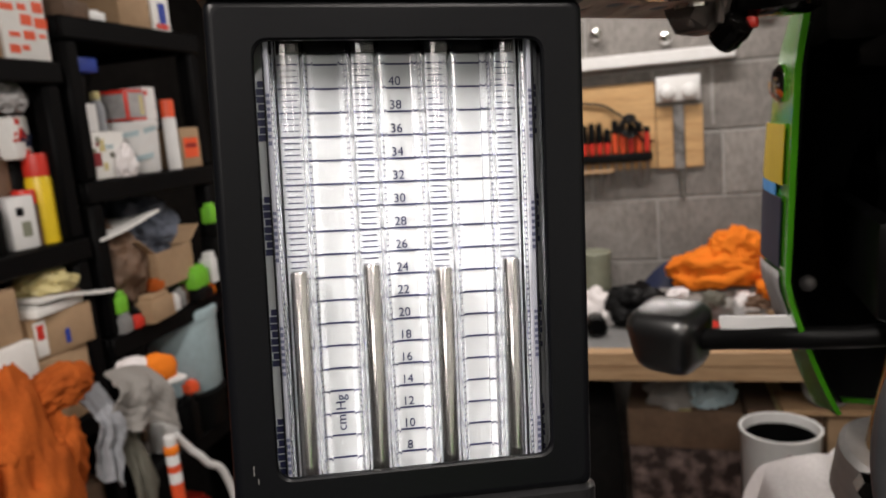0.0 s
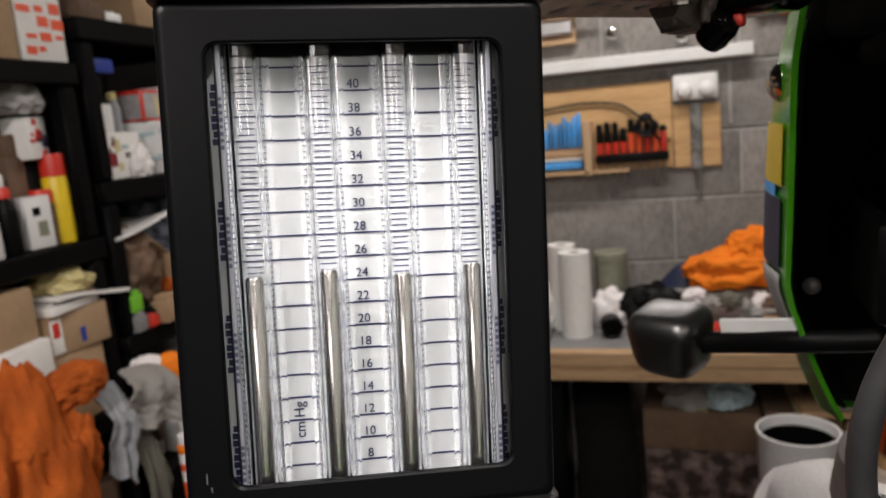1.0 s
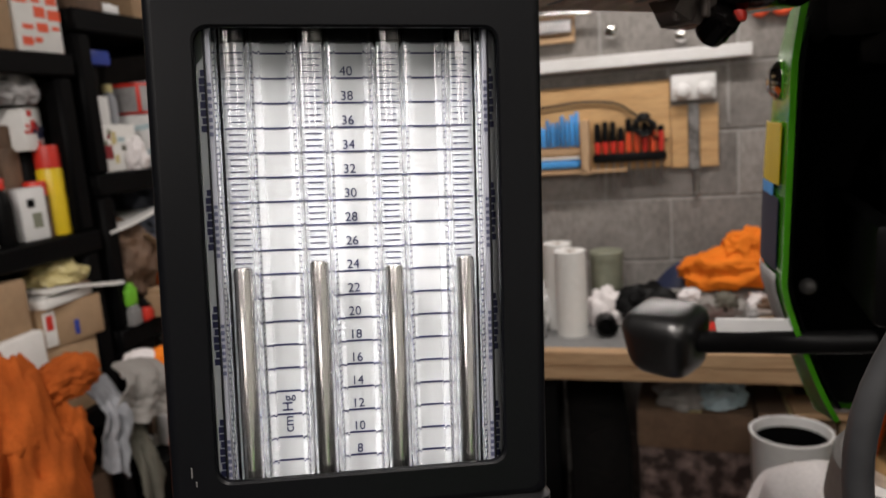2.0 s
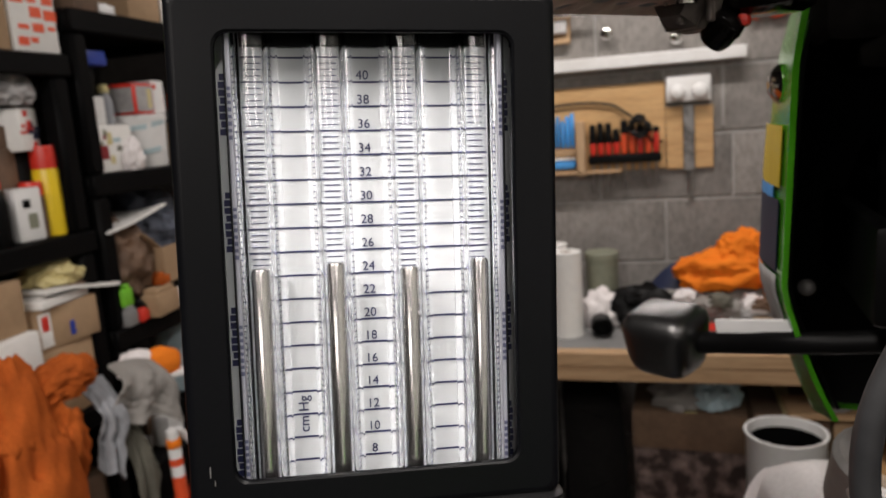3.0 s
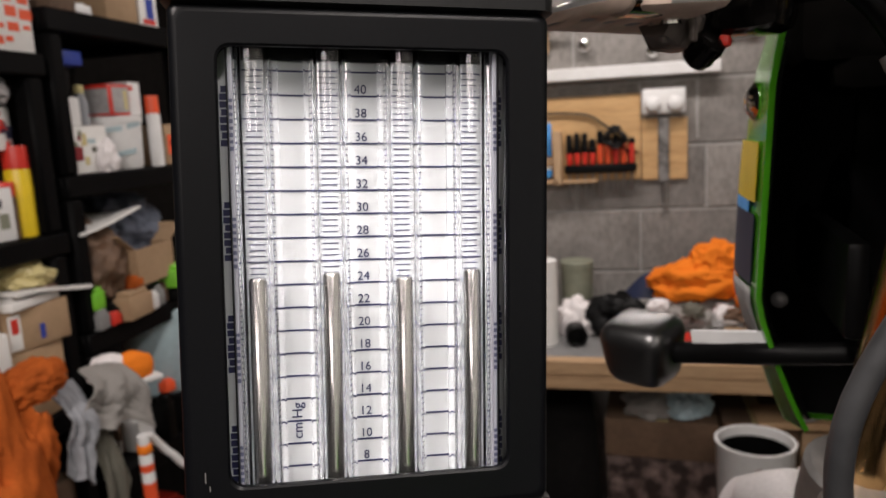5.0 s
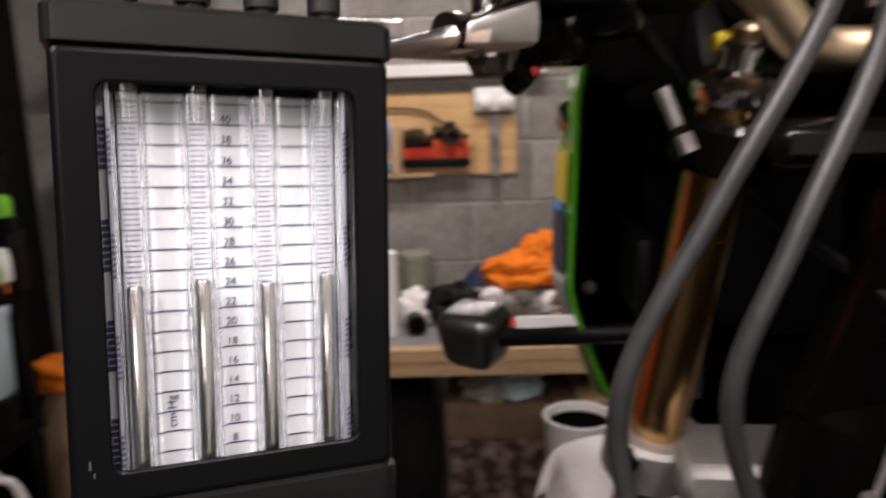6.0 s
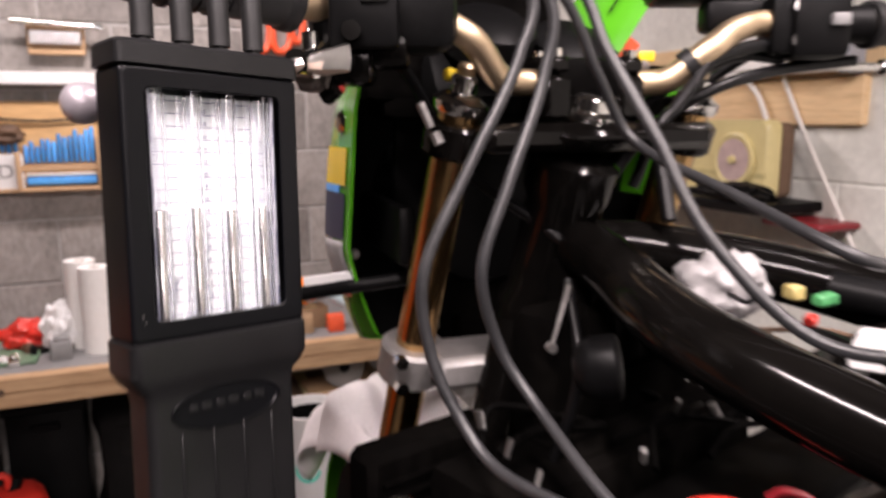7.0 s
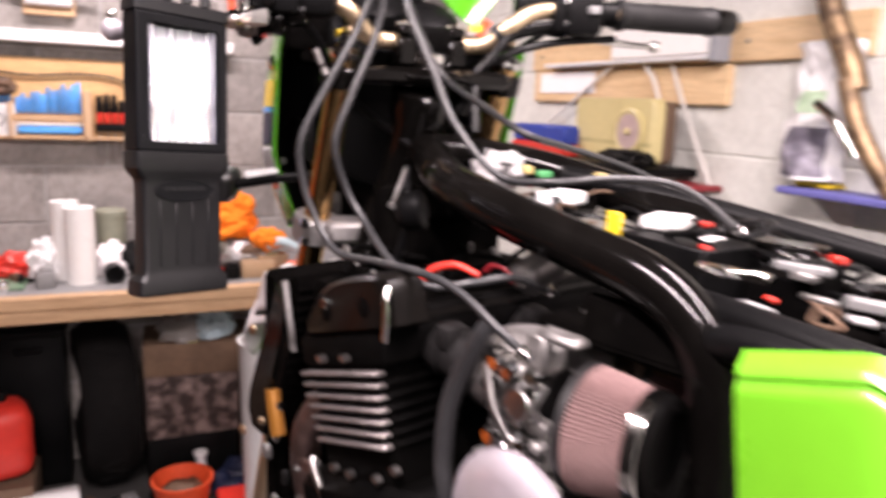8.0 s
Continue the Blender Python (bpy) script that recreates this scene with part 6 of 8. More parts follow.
# shelf with sprays and bottles
can(-1.150, 1.272, 1.401, 0.026, 0.185, YELLOW, RED, "yellow spray can with a red cap", tilt=0)
carton(-1.14, 1.195, 1.401, (0.03, 0.058, 0.105), -8, WHITE_PLASTIC, "white plastic meter with a small dark display", name="test_meter", tape=False,
       extra=(((0.0155, -0.006, 0.075), (0.001, 0.016, 0.016), BLACK_PLASTIC, ""), ((0.0155, 0.004, 0.04), (0.001, 0.02, 0.03), OLIVE, "")))
can(-1.152, 1.230, 1.401, 0.022, 0.115, BROWN, RED, "small brown aerosol with a pale label")
bottle(-1.22, 1.13, 1.401, 0.024, 0.20, WHITE_PLASTIC, LIME, "white squeeze bottle with a green nozzle", tilt=6, neck=0.3)
bottle(-1.165, 1.148, 1.401, 0.018, 0.155, WHITE_PLASTIC, WHITE_PLASTIC, "small white plastic bottle", neck=0.4)
bottle(-1.17, 1.095, 1.401, 0.022, 0.12, BLACK_PLASTIC, BLACK_PLASTIC, "squat black plastic bottle", neck=0.7)
bottle(-1.13, 1.075, 1.401, 0.020, 0.10, WHITE_PLASTIC, RED, "white tube with a red cap", name="glue_bottle", neck=0.5)
bottle(-1.15, 1.02, 1.401, 0.024, 0.17, CREAM, WHITE_PLASTIC, "cream plastic oil bottle")
bottle(-1.215, 1.175, 1.401, 0.026, 0.20, BLACK_PLASTIC, BLACK_PLASTIC, "tall black plastic bottle", neck=0.3)
can(-1.205, 1.262, 1.401, 0.036, 0.175, BLACK_PLASTIC, BLACK_PLASTIC, "black canister behind the spray can", name="canister", cap_h=0.10)
carton(-1.175, 1.240, 1.5770, (0.06, 0.060, 0.085), 12, PAPER, "white packet with a red printed pattern", name="printed_box", tape=False,
       extra=[((0.0305, rp.uniform(-0.024, 0.024), rp.uniform(0.01, 0.076)), (0.0008 + 0.0001 * k, rp.uniform(0.008, 0.018), rp.uniform(0.006, 0.016)), RED if k % 3 else NAVY, "") for k in range(12)])
bm = bmesh.new()
crumpled(bm, (-1.18, 1.225, 1.693), (0.05, 0.050, 0.036), 6, 0.35)
single("plastic_wrap", bm, TAPE_GREY, "crumpled grey plastic wrap on a packet", "wrap")
chunk("small_case", (-1.19, 1.195, 1.401), (0.05, 0.05, 0.23), BROWN, "tall brown case among bottles", "case", 5)
bottle(-1.135, 1.125, 1.401, 0.020, 0.13, BLACK_PLASTIC, RED, "small black bottle with a red cap", neck=0.5)
tub(-1.38, 1.10, 1.401, 0.07, 0.16, OLIVE, OLIVE, "dull olive plastic tub with a lid")
tub(-1.34, 0.98, 1.401, 0.06, 0.2, GREY_PLASTIC, BLACK_PLASTIC, "grey plastic tub with a black lid")
for k in range(5):
    bottle(-1.17 - 0.05 * (k % 2), 0.93 - 0.075 * k, 1.401, 0.026, 0.14 + 0.03 * (k % 3), (WHITE_PLASTIC, BROWN, CREAM, GREY_PLASTIC, WHITE_PLASTIC)[k], (RED, BLACK_PLASTIC, WHITE_PLASTIC, RED, BLUE)[k], "small workshop bottle with a coloured cap")
# shelf with cartons
carton(-1.235, 1.225, 1.031, (0.25, 0.185, 0.15), 3, CARD, "brown cardboard box with a red and white label", tape=True)
carton(-1.215, 1.228, 1.1825, (0.22, 0.165, 0.085), -4, CARD, "brown cardboard box with a red and white label", extra=(((0.1105, -0.055, 0.042), (0.001, 0.028, 0.07), PAPER, ""), ((0.111, -0.055, 0.055), (0.0012, 0.016, 0.03), RED, ""), ((0.1105, 0.01, 0.03), (0.001, 0.012, 0.03), BLUE, "")))
chunk("thick_catalogue", (-1.2, 1.215, 1.269), (0.20, 0.15, 0.022), PAPER, "thick paper catalogue lying on boxes", "catalogue", 6, 0.002)
chunk("manual", (-1.18, 1.235, 1.292), (0.16, 0.10, 0.012), BROWN, "dark booklet lying on papers", "booklet", -8, 0.002)
bm = bmesh.new()
crumpled(bm, (-1.155, 1.245, 1.322), (0.05, 0.058, 0.028), 12, 0.35)
single("paper_bag", bm, CREAM, "crumpled cream paper bag on a booklet", "bag")
bm = bmesh.new()
add_sheet(bm, lambda u, v: Vector((-1.19 + 0.10 * v, 1.165 + 0.205 * u, 1.2965 - 0.022 * u + 0.004 * math.sin(5 * u))), 10, 4, 0.007)
single("flat_sheet", bm, PAPER, "long white plastic sheet lying across the boxes", "sheet")
carton(-1.21, 1.035, 1.031, (0.24, 0.165, 0.10), 0, CARD, "plain brown cardboard storage box")
carton(-1.19, 1.045, 1.1325, (0.22, 0.15, 0.105), 2, PAPER, "plain white cardboard box", name="white_box", tape=False)
carton(-1.20, 1.05, 1.239, (0.21, 0.12, 0.10), 4, CARD, "plain brown cardboard storage box")
carton(-1.22, 0.85, 1.031, (0.24, 0.19, 0.22), 0, CARD, "plain brown cardboard storage box")
for k in range(3):
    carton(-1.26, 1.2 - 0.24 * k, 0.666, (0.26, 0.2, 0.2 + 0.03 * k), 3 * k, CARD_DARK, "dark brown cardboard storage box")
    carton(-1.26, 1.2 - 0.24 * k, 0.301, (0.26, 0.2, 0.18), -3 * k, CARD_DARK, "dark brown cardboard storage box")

# second unit: top to bottom
chunk("tool_roll", (-1.20, 1.42, 1.867), (0.16, 0.10, 0.05), BROWN, "rolled brown canvas tool roll", "tool roll", 10)
chunk("plastic_tray", (-1.18, 1.51, 1.867), (0.10, 0.06, 0.03), WHITE_PLASTIC, "shallow white plastic tray", "tray", -12)
carton(-1.21, 1.63, 1.867, (0.18, 0.12, 0.09), 0, CARD, "brown cardboard box with dark lettering")
carton(-1.18, 1.735, 1.867, (0.12, 0.075, 0.085), 0, PAPER, "white box with blue and red print", name="printed_box", tape=False, extra=(((0.0605, 0.005, 0.045), (0.001, 0.03, 0.05), BLUE, ""), ((0.0605, 0.0, 0.012), (0.001, 0.05, 0.012), RED, "")))
tub(-1.19, 1.445, 1.516, 0.038, 0.238, BLACK_PLASTIC, BLACK_PLASTIC, "tall black plastic tub with a lid")
carton(-1.19, 1.448, 1.756, (0.10, 0.092, 0.032), 0, BLUE, "flat blue plastic case on a tub", name="plastic_case", tape=False)
carton(-1.150, 1.418, 1.6225, (0.06, 0.052, 0.062), 8, WHITE_PLASTIC, "small plain white box on a printed box", name="printed_box", tape=False)
bottle(-1.155, 1.486, 1.6225, 0.0165, 0.092, BLUE_GREY_CLOTH, CREAM, "blue-grey bottle with a cream cap", neck=0.55, cap_h=0.2)
rp = random.Random(8)
FLOWERS = [((0.0405, rp.uniform(-0.055, 0.055), rp.uniform(0.02, 0.09)), (0.0008 + 0.0001 * k, rp.uniform(0.010, 0.026), rp.uniform(0.006, 0.018)), (OLIVE, CREAM, OLIVE_CLOTH, CRIMSON, PALE_BLUE, CREAM)[k % 6], "") for k in range(12)]
carton(-1.155, 1.447, 1.5165, (0.08, 0.138, 0.105), 4, PAPER, "white box with a faded flowery print", name="printed_box", tape=False, extra=FLOWERS + [((0.0418, -0.045, 0.045), (0.001, 0.034, 0.030), CRIMSON, "")])
heap("white_bag", (-1.118, 1.500, 1.5165), (0.025, 0.030, 0.045), WHITE_CLOTH, "crumpled white plastic bag against a tub", "bag", 5)
paint_tub = tub(-1.185, 1.613, 1.5165, 0.076, 0.128, WHITE_PLASTIC, WHITE_PLASTIC, "white plastic tub with pale blue strokes printed on it")
for k, (a0, a1, z) in enumerate(((-80, -30, 0.085), (-70, -52, 0.045), (-20, 15, 0.096), (-45, -5, 0.030))):
    bm = bmesh.new()
    add_sheet(bm, lambda u, v: Vector((0.0762 * math.cos(radians(a0 + (a1 - a0) * u)), 0.0762 * math.sin(radians(a0 + (a1 - a0) * u)), z + 0.012 * v + 0.008 * u)), 8, 2, 0.0004)
    part("printed_stroke", bm, SKY_BLUE if k == 1 else PALE_BLUE, paint_tub)
carton(-1.16, 1.580, 1.6455, (0.08, 0.078, 0.072), 0, RED, "red and grey printed box", name="printed_box", tape=False, extra=(((0.0405, 0.004, 0.036), (0.001, 0.060, 0.060), TAPE_GREY, ""), ((0.004, -0.0395, 0.034), (0.068, 0.001, 0.058), TAPE_GREY, ""), ((0.0412, 0.02, 0.036), (0.001, 0.012, 0.046), CREAM, "")))
carton(-1.16, 1.645, 1.6455, (0.07, 0.048, 0.080), 0, WHITE_PLASTIC, "small white box with a red corner", name="printed_box", tape=False, extra=(((0.0355, -0.014, 0.066), (0.001, 0.012, 0.012), RED, ""),))
can(-1.118, 1.700, 1.5165, 0.017, 0.178, WHITE_PLASTIC, RED_ORANGE, "white spray can with an orange cap")
carton(-1.165, 1.782, 1.5165, (0.11, 0.108, 0.105), 0, CARD, "brown box with an orange label", tape=False, extra=(((0.0555, -0.012, 0.052), (0.001, 0.064, 0.052), RED_ORANGE, ""), ((0.0562, -0.012, 0.058), (0.001, 0.048, 0.010), CRIMSON, "")))
tub(-1.36, 1.60, 1.5165, 0.06, 0.22, BLACK_PLASTIC, GREY_PLASTIC, "black plastic tub with a grey lid")
# third shelf: an untidy pile
bm = bmesh.new()
crumpled(bm, (-1.20, 1.455, 1.29), (0.085, 0.088, 0.10), 3, 0.35)
single("leather_bag", bm, BROWN, "crumpled brown leather bag on a case", "bag")
carton(-1.20, 1.455, 1.1665, (0.17, 0.17, 0.072), 0, BLACK_PLASTIC, "black plastic case under a bag", name="plastic_case", tape=False)
bm = bmesh.new()
add_sheet(bm, lambda u, v: Vector((-1.27 + 0.17 * v, 1.368 + 0.215 * u, 1.376 + 0.030 * u + 0.006 * math.sin(3 * u + 4 * v) + 0.012 * v)), 12, 8, 0.006)
single("flat_sheet", bm, PAPER, "flat white plastic sheet lying on the bag", "sheet")
carton(-1.165, 1.612, 1.2335, (0.13, 0.165, 0.090), 4, CARD, "open brown cardboard tray of bits", open_top=True)
carton(-1.19, 1.590, 1.1665, (0.16, 0.09, 0.066), 0, BLACK_PLASTIC, "black plastic box under a cardboard tray", name="plastic_case", tape=False)
bm = bmesh.new()
crumpled(bm, (-1.26, 1.69, 1.36), (0.085, 0.090, 0.075), 9, 0.40)
single("cloth_sack", bm, SLATE_CLOTH, "crumpled slate blue cloth on the shelf pile", "cloth")
tub(-1.30, 1.70, 1.1665, 0.085, 0.155, GREY_PLASTIC, BLACK_PLASTIC, "grey tub under a slate cloth")
rs = random.Random(11)
for k in range(34):
    yy = rs.uniform(1.39, 1.83)
    m2, nm = rs.choice(((GREY_PLASTIC, "grey"), (BLACK_PLASTIC, "black"), (BROWN, "brown"), (BLACK_PLASTIC, "black"), (TAPE_GREY, "pale grey"), (BLACK_PLASTIC, "black"), (CRIMSON, "dark red"), (OLIVE, "olive")))
    chunk("small_part", (-1.118 - rs.uniform(0, 0.03), yy, 1.1665), (rs.uniform(0.02, 0.035), rs.uniform(0.02, 0.05), rs.uniform(0.015, 0.062)), m2, "small %s plastic part lying on the shelf" % nm, "part", rs.uniform(-40, 40))
for (y, z, s, m2, nm, lab) in ((1.398, 1.1665, (0.03, 0.036, 0.046), GREY_PLASTIC, "small_case", "small grey case on the shelf"), (1.398, 1.2130, (0.03, 0.036, 0.050), LIME, "packet", "bright green plastic packet on a grey case"),
                               (1.705, 1.1665, (0.05, 0.075, 0.034), BLACK_PLASTIC, "small_case", "small black case on the shelf"), (1.700, 1.2010, (0.05, 0.078, 0.058), LIME, "packet", "bright green packet on a black case"),
                               (1.815, 1.1665, (0.05, 0.05, 0.19), BLACK_PLASTIC, "small_case", "tall black case standing on the shelf"), (1.815, 1.3570, (0.03, 0.040, 0.056), LIME, "packet", "small green packet on a tall case"),
                               (1.735, 1.1665, (0.02, 0.085, 0.030), ORANGE_BRIGHT, "small_case", "flat orange plastic case on the shelf"), (1.51, 1.1665, (0.06, 0.10, 0.066), CARD, "small_carton", "small buff carton on the shelf"),
                               (1.535, 1.2335, (0.04, 0.05, 0.030), ORANGE_CLOTH, "small_carton", "small orange carton on a buff one"), (1.440, 1.1665, (0.03, 0.036, 0.030), RED, "small_carton", "small red carton on the shelf"),
                               (1.585, 1.1665, (0.03, 0.035, 0.045), WHITE_PLASTIC, "small_carton", "small white carton on the shelf"), (1.780, 1.1965, (0.04, 0.046, 0.085), WHITE_PLASTIC, "small_carton", "white carton on an orange case")):
    chunk(nm, (-1.106 if z < 1.17 else -1.112, y, z), s, m2, lab, nm.replace("_", " "), 6, 0.003)
# lower shelves
rs = random.Random(12)
tub(-1.17, 1.705, 0.816, 0.088, 0.10, BLACK_PLASTIC, BLACK_PLASTIC, "squat black tub under a bucket")
tub(-1.185, 1.712, 0.917, 0.098, 0.225, PALE_BLUE, PALE_BLUE, "pale blue plastic bucket on a black tub", name="bucket")
chunk("small_case", (-1.115, 1.60, 0.8165), (0.04, 0.04, 0.12), BLACK_PLASTIC, "black case beside a bucket", "case", 8)
chunk("small_carton", (-1.11, 1.615, 0.9375), (0.03, 0.034, 0.034), RED_ORANGE, "small red carton on a black case", "carton", -10)
for z in (0.816, 0.466, 0.116):
    for k in range(7):
        m2, nm = rs.choice(((GREY_PLASTIC, "grey"), (BLACK_PLASTIC, "black"), (RED_ORANGE, "orange"), (BROWN, "brown"), (BLACK_PLASTIC, "black"), (RED, "red"), (WHITE_PLASTIC, "white")))
        chunk("small_part", (-1.15 - rs.uniform(0, 0.2), rs.uniform(1.40, 1.62 if z > 0.8 else 1.8), z + 0.001), (rs.uniform(0.05, 0.1), rs.uniform(0.04, 0.09), rs.uniform(0.04, 0.14)), m2, "%s plastic part on a low shelf" % nm, "part", rs.uniform(-30, 30))


# garments hung in front of the shelves

def drape(name, label, material, tl, tr, br, bl, x0, seed, nf=3, deep=0.010, slump=0.02):
    """Cloth hung between four corners (y, z), its folds running down and fanning out."""

    def fn(u, v):
        y = (tl[0] * (1 - u) + tr[0] * u) * (1 - v) + (bl[0] * (1 - u) + br[0] * u) * v
        z = (tl[1] * (1 - u) + tr[1] * u) * (1 - v) + (bl[1] * (1 - u) + br[1] * u) * v
        z += 0.010 * math.sin(9 * u + seed) * v - slump * math.sin(math.pi * u) * (1 - v)
        y += 0.012 * noise.noise(Vector((v * 3.0, seed, u)))
        warp = u + 0.16 * noise.noise(Vector((u * 2.2, v * 1.6, seed)))
        fold = deep * math.sin(2 * math.pi * nf * warp + 1.3 * v + seed) * (0.35 + 0.9 * v)
        crease = deep * 1.4 * (0.34 - abs(noise.noise(Vector((u * 3.1 + 1.8 * v, v * 2.4 - u, seed + 3.0))))) + deep * 0.9 * (0.3 - abs(noise.noise(Vector((u * 6 - 3 * v, v * 5 + 3 * u, seed))))) + deep * 0.35 * (0.3 - abs(noise.noise(Vector((u * 15 + 5 * v, v * 11, seed)))))
        return Vector((x0 + fold + crease + deep * 2.0 * math.sin(math.pi * min(1, v * 1.6)) - 0.05 * (1 - v) ** 4, y, z))

    bm2 = bmesh.new()
    add_sheet(bm2, fn, 110, 110, 0.003)
    return single(name, bm2, material, label, "garment")


overalls = thing("orange_overalls", "crumpled orange work overalls hung over the shelf front", "garment", (-0.95, 0.86, 0.45))
bm = bmesh.new()
for c, sz, seed in (((-0.975, 0.905, 1.115), (0.045, 0.085, 0.060), 1), ((-0.985, 0.80, 1.13), (0.045, 0.09, 0.07), 2), ((-0.985, 0.68, 1.13), (0.045, 0.09, 0.07), 3)):
    crumpled(bm, c, sz, seed, 0.45)
wpart("bib", bm, ORANGE_CLOTH, overalls)
for c, sz, seed in (((-0.965, 0.925, 0.90), (0.055, 0.080, 0.26), 5), ((-0.975, 0.78, 0.88), (0.060, 0.095, 0.30), 6), ((-0.975, 0.64, 0.86), (0.055, 0.08, 0.32), 8)):
    bm = bmesh.new()
    crumpled(bm, c, sz, seed, 0.50)
    wpart("leg", bm, ORANGE_CLOTH, overalls)
for c, sz, seed in (((-0.955, 1.028, 1.175), (0.032, 0.058, 0.034), 11), ((-0.955, 1.000, 1.060), (0.034, 0.040, 0.085), 14)):
    bm = bmesh.new()
    crumpled(bm, c, sz, seed, 0.45)
    wpart("sleeve", bm, ORANGE_CLOTH, overalls)
drape("grey_jacket", "grey folded jacket hung beside orange overalls", GREY_CLOTH, (1.165, 1.150), (1.288, 1.125), (1.310, 0.985), (1.100, 1.070), -0.935, 8, 2, 0.006, -0.006)
drape("pale_cloth", "pale blue-grey cloth hanging beside the jacket", BLUE_GREY_CLOTH, (1.088, 1.135), (1.150, 1.140), (1.122, 0.950), (1.066, 0.99), -0.940, 9, 2, 0.008, 0.0)
drape("grey_trousers", "dull grey trouser leg hanging below the jacket", OLIVE_CLOTH, (1.150, 1.050), (1.222, 1.040), (1.232, 0.72), (1.172, 0.72), -0.950, 12, 2, 0.007, 0.0)
tube_ob = thing("sealant_tube", "white printed sealant tube with an orange cap", "tube", m=pose(-0.93, 1.272, 0.70, 0, 0, 0))
for (z0, z1, r, m2) in ((0.0, 0.245, 0.0135, WHITE_PLASTIC), (0.246, 0.264, 0.0150, ORANGE_BRIGHT), (0.265, 0.285, 0.0125, WHITE_PLASTIC)):
    bm = bmesh.new()
    add_lathe(bm, [(r * 0.95, z0), (r, z0 + 0.003), (r, z1 - 0.003), (r * 0.92, z1)], (0, 0, 0), (0.03, -0.06, 1), 22)
    part("container" if r == 0.0135 else "cap", bm, m2, tube_ob)
for (z0, z1, m2) in ((0.205, 0.222, RED_ORANGE), (0.10, 0.18, RED_ORANGE)):
    bm = bmesh.new()
    add_lathe(bm, [(0.0138, z0), (0.0138, z1)], (0, 0, 0), (0.03, -0.06, 1), 22, caps=False)
    part("label_band", bm, m2, tube_ob)
carton(-0.93, 1.23, 0.0, (0.20, 0.24, 0.698), 5, CARD_DARK, "tall dark cardboard box in front of the shelves", tape=False)
bm = bmesh.new()
add_tube(bm, [(-0.925, 1.281, 0.974), (-0.92, 1.318, 0.925), (-0.91, 1.352, 0.880), (-0.90, 1.43, 0.74), (-0.89, 1.55, 0.0)], 0.0085, 10, 6)
single("white_pole", bm, WHITE_PLASTIC, "thin white plastic pole leaning to the floor", "pole")
shoe = thing("work_shoe", "orange and white shoe on the jacket", "shoe", m=pose(-0.985, 1.32, 1.066, 0, 0, 62))
bm = bmesh.new()
add_blob(bm, (0.0, 0, 0.035), (0.052, 0.024, 0.040), 0.12, 1.8, 3, 4)
part("upper", bm, ORANGE_BRIGHT, shoe)
bm = bmesh.new()
add_blob(bm, (-0.045, 0, 0.045), (0.040, 0.026, 0.036), 0.2, 2.2, 4, 4)
part("toe", bm, WHITE_CLOTH, shoe, "white cloth toe")
bm = bmesh.new()
add_box(bm, (0, 0, 0.007), (0.13, 0.045, 0.014), 0.006, seg=2)
part("sole", bm, WHITE_PLASTIC, shoe)

# ---------------- bench along the north wall ----------------
BZ = 0.861
bench = thing("workbench", "rough pine workbench with a cluttered top", "workbench", (0.1, 2.47, 0))
bm = bmesh.new()
add_box(bm, (0.05, 0.0, BZ - 0.012), (2.30, 0.53, 0.024), 0.003)
part("top", bm, GREY_PLASTIC, bench, "grey scratched bench top")
for k, (z, y) in enumerate(((BZ - 0.022, -0.285), (BZ - 0.070, -0.279))):
    bm = bmesh.new()
    add_box(bm, (0.05, y, z), (2.30, 0.044 - 0.006 * k, 0.046), 0.004)
    part("front_rail", bm, PINE, bench, "pale pine front rail")
bm = bmesh.new()
add_lathe(bm, [(0.0, 0), (0.010, 0.0008), (0.011, 0.0)], (-0.573, -0.3075, BZ - 0.040), (0, -1, 0), 14)
part("knot", bm, BROWN, bench, "dark knot")
for x in (-1.05, 0.62, 1.12):
    bm = bmesh.new()
    add_box(bm, (x, -0.23, (BZ - 0.094) / 2), (0.07, 0.07, BZ - 0.094), 0.004)
    part("leg", bm, PINE_UP, bench)


def paper_roll(x, y, z, r, h, lab, material=PAPER):
    ob = thing("paper_roll", lab, "paper roll", (x, y, z), 0, "paper rolls")
    bm2 = bmesh.new()
    add_lathe(bm2, [(0.02, 0.0), (r, 0.0), (r, h), (0.02, h), (0.02, h * 0.9)], seg=32, caps=False)
    part("paper", bm2, material, ob)
    bm2 = bmesh.new()
    add_lathe(bm2, [(0.0195, 0.004), (0.0195, h - 0.004), (0.0175, h - 0.004), (0.0175, 0.004)], seg=20, caps=False)
    part("core", bm2, CARD, ob)
    return ob


paper_roll(-0.212, 2.345, BZ + 0.001, 0.050, 0.275, "white paper towel roll standing on the bench")
paper_roll(-0.262, 2.43, BZ + 0.001, 0.047, 0.285, "second white paper roll behind the first")
heap("white_bag", (-0.33, 2.44, BZ), (0.055, 0.06, 0.09), WHITE_PLASTIC, "crumpled white plastic bag on the bench", "bag", 21)
tub(-0.112, 2.55, BZ + 0.001, 0.055, 0.235, OLIVE, OLIVE, "dull olive tin on the bench", name="tin")
heap("white_bag", (-0.115, 2.46, BZ), (0.06, 0.05, 0.075), WHITE_CLOTH, "small white cloth bundle on the bench", "cloth", 23)
cyl_ob = thing("black_lens", "black cylinder lying on its side", "cylinder", (-0.105, 2.335, BZ + 0.034))
bm = bmesh.new()
add_lathe(bm, [(0.032, -0.035), (0.034, -0.03), (0.034, 0.03), (0.030, 0.035), (0.024, 0.03), (0.022, -0.01)], (0, 0, 0), (0.15, -1, 0), 28)
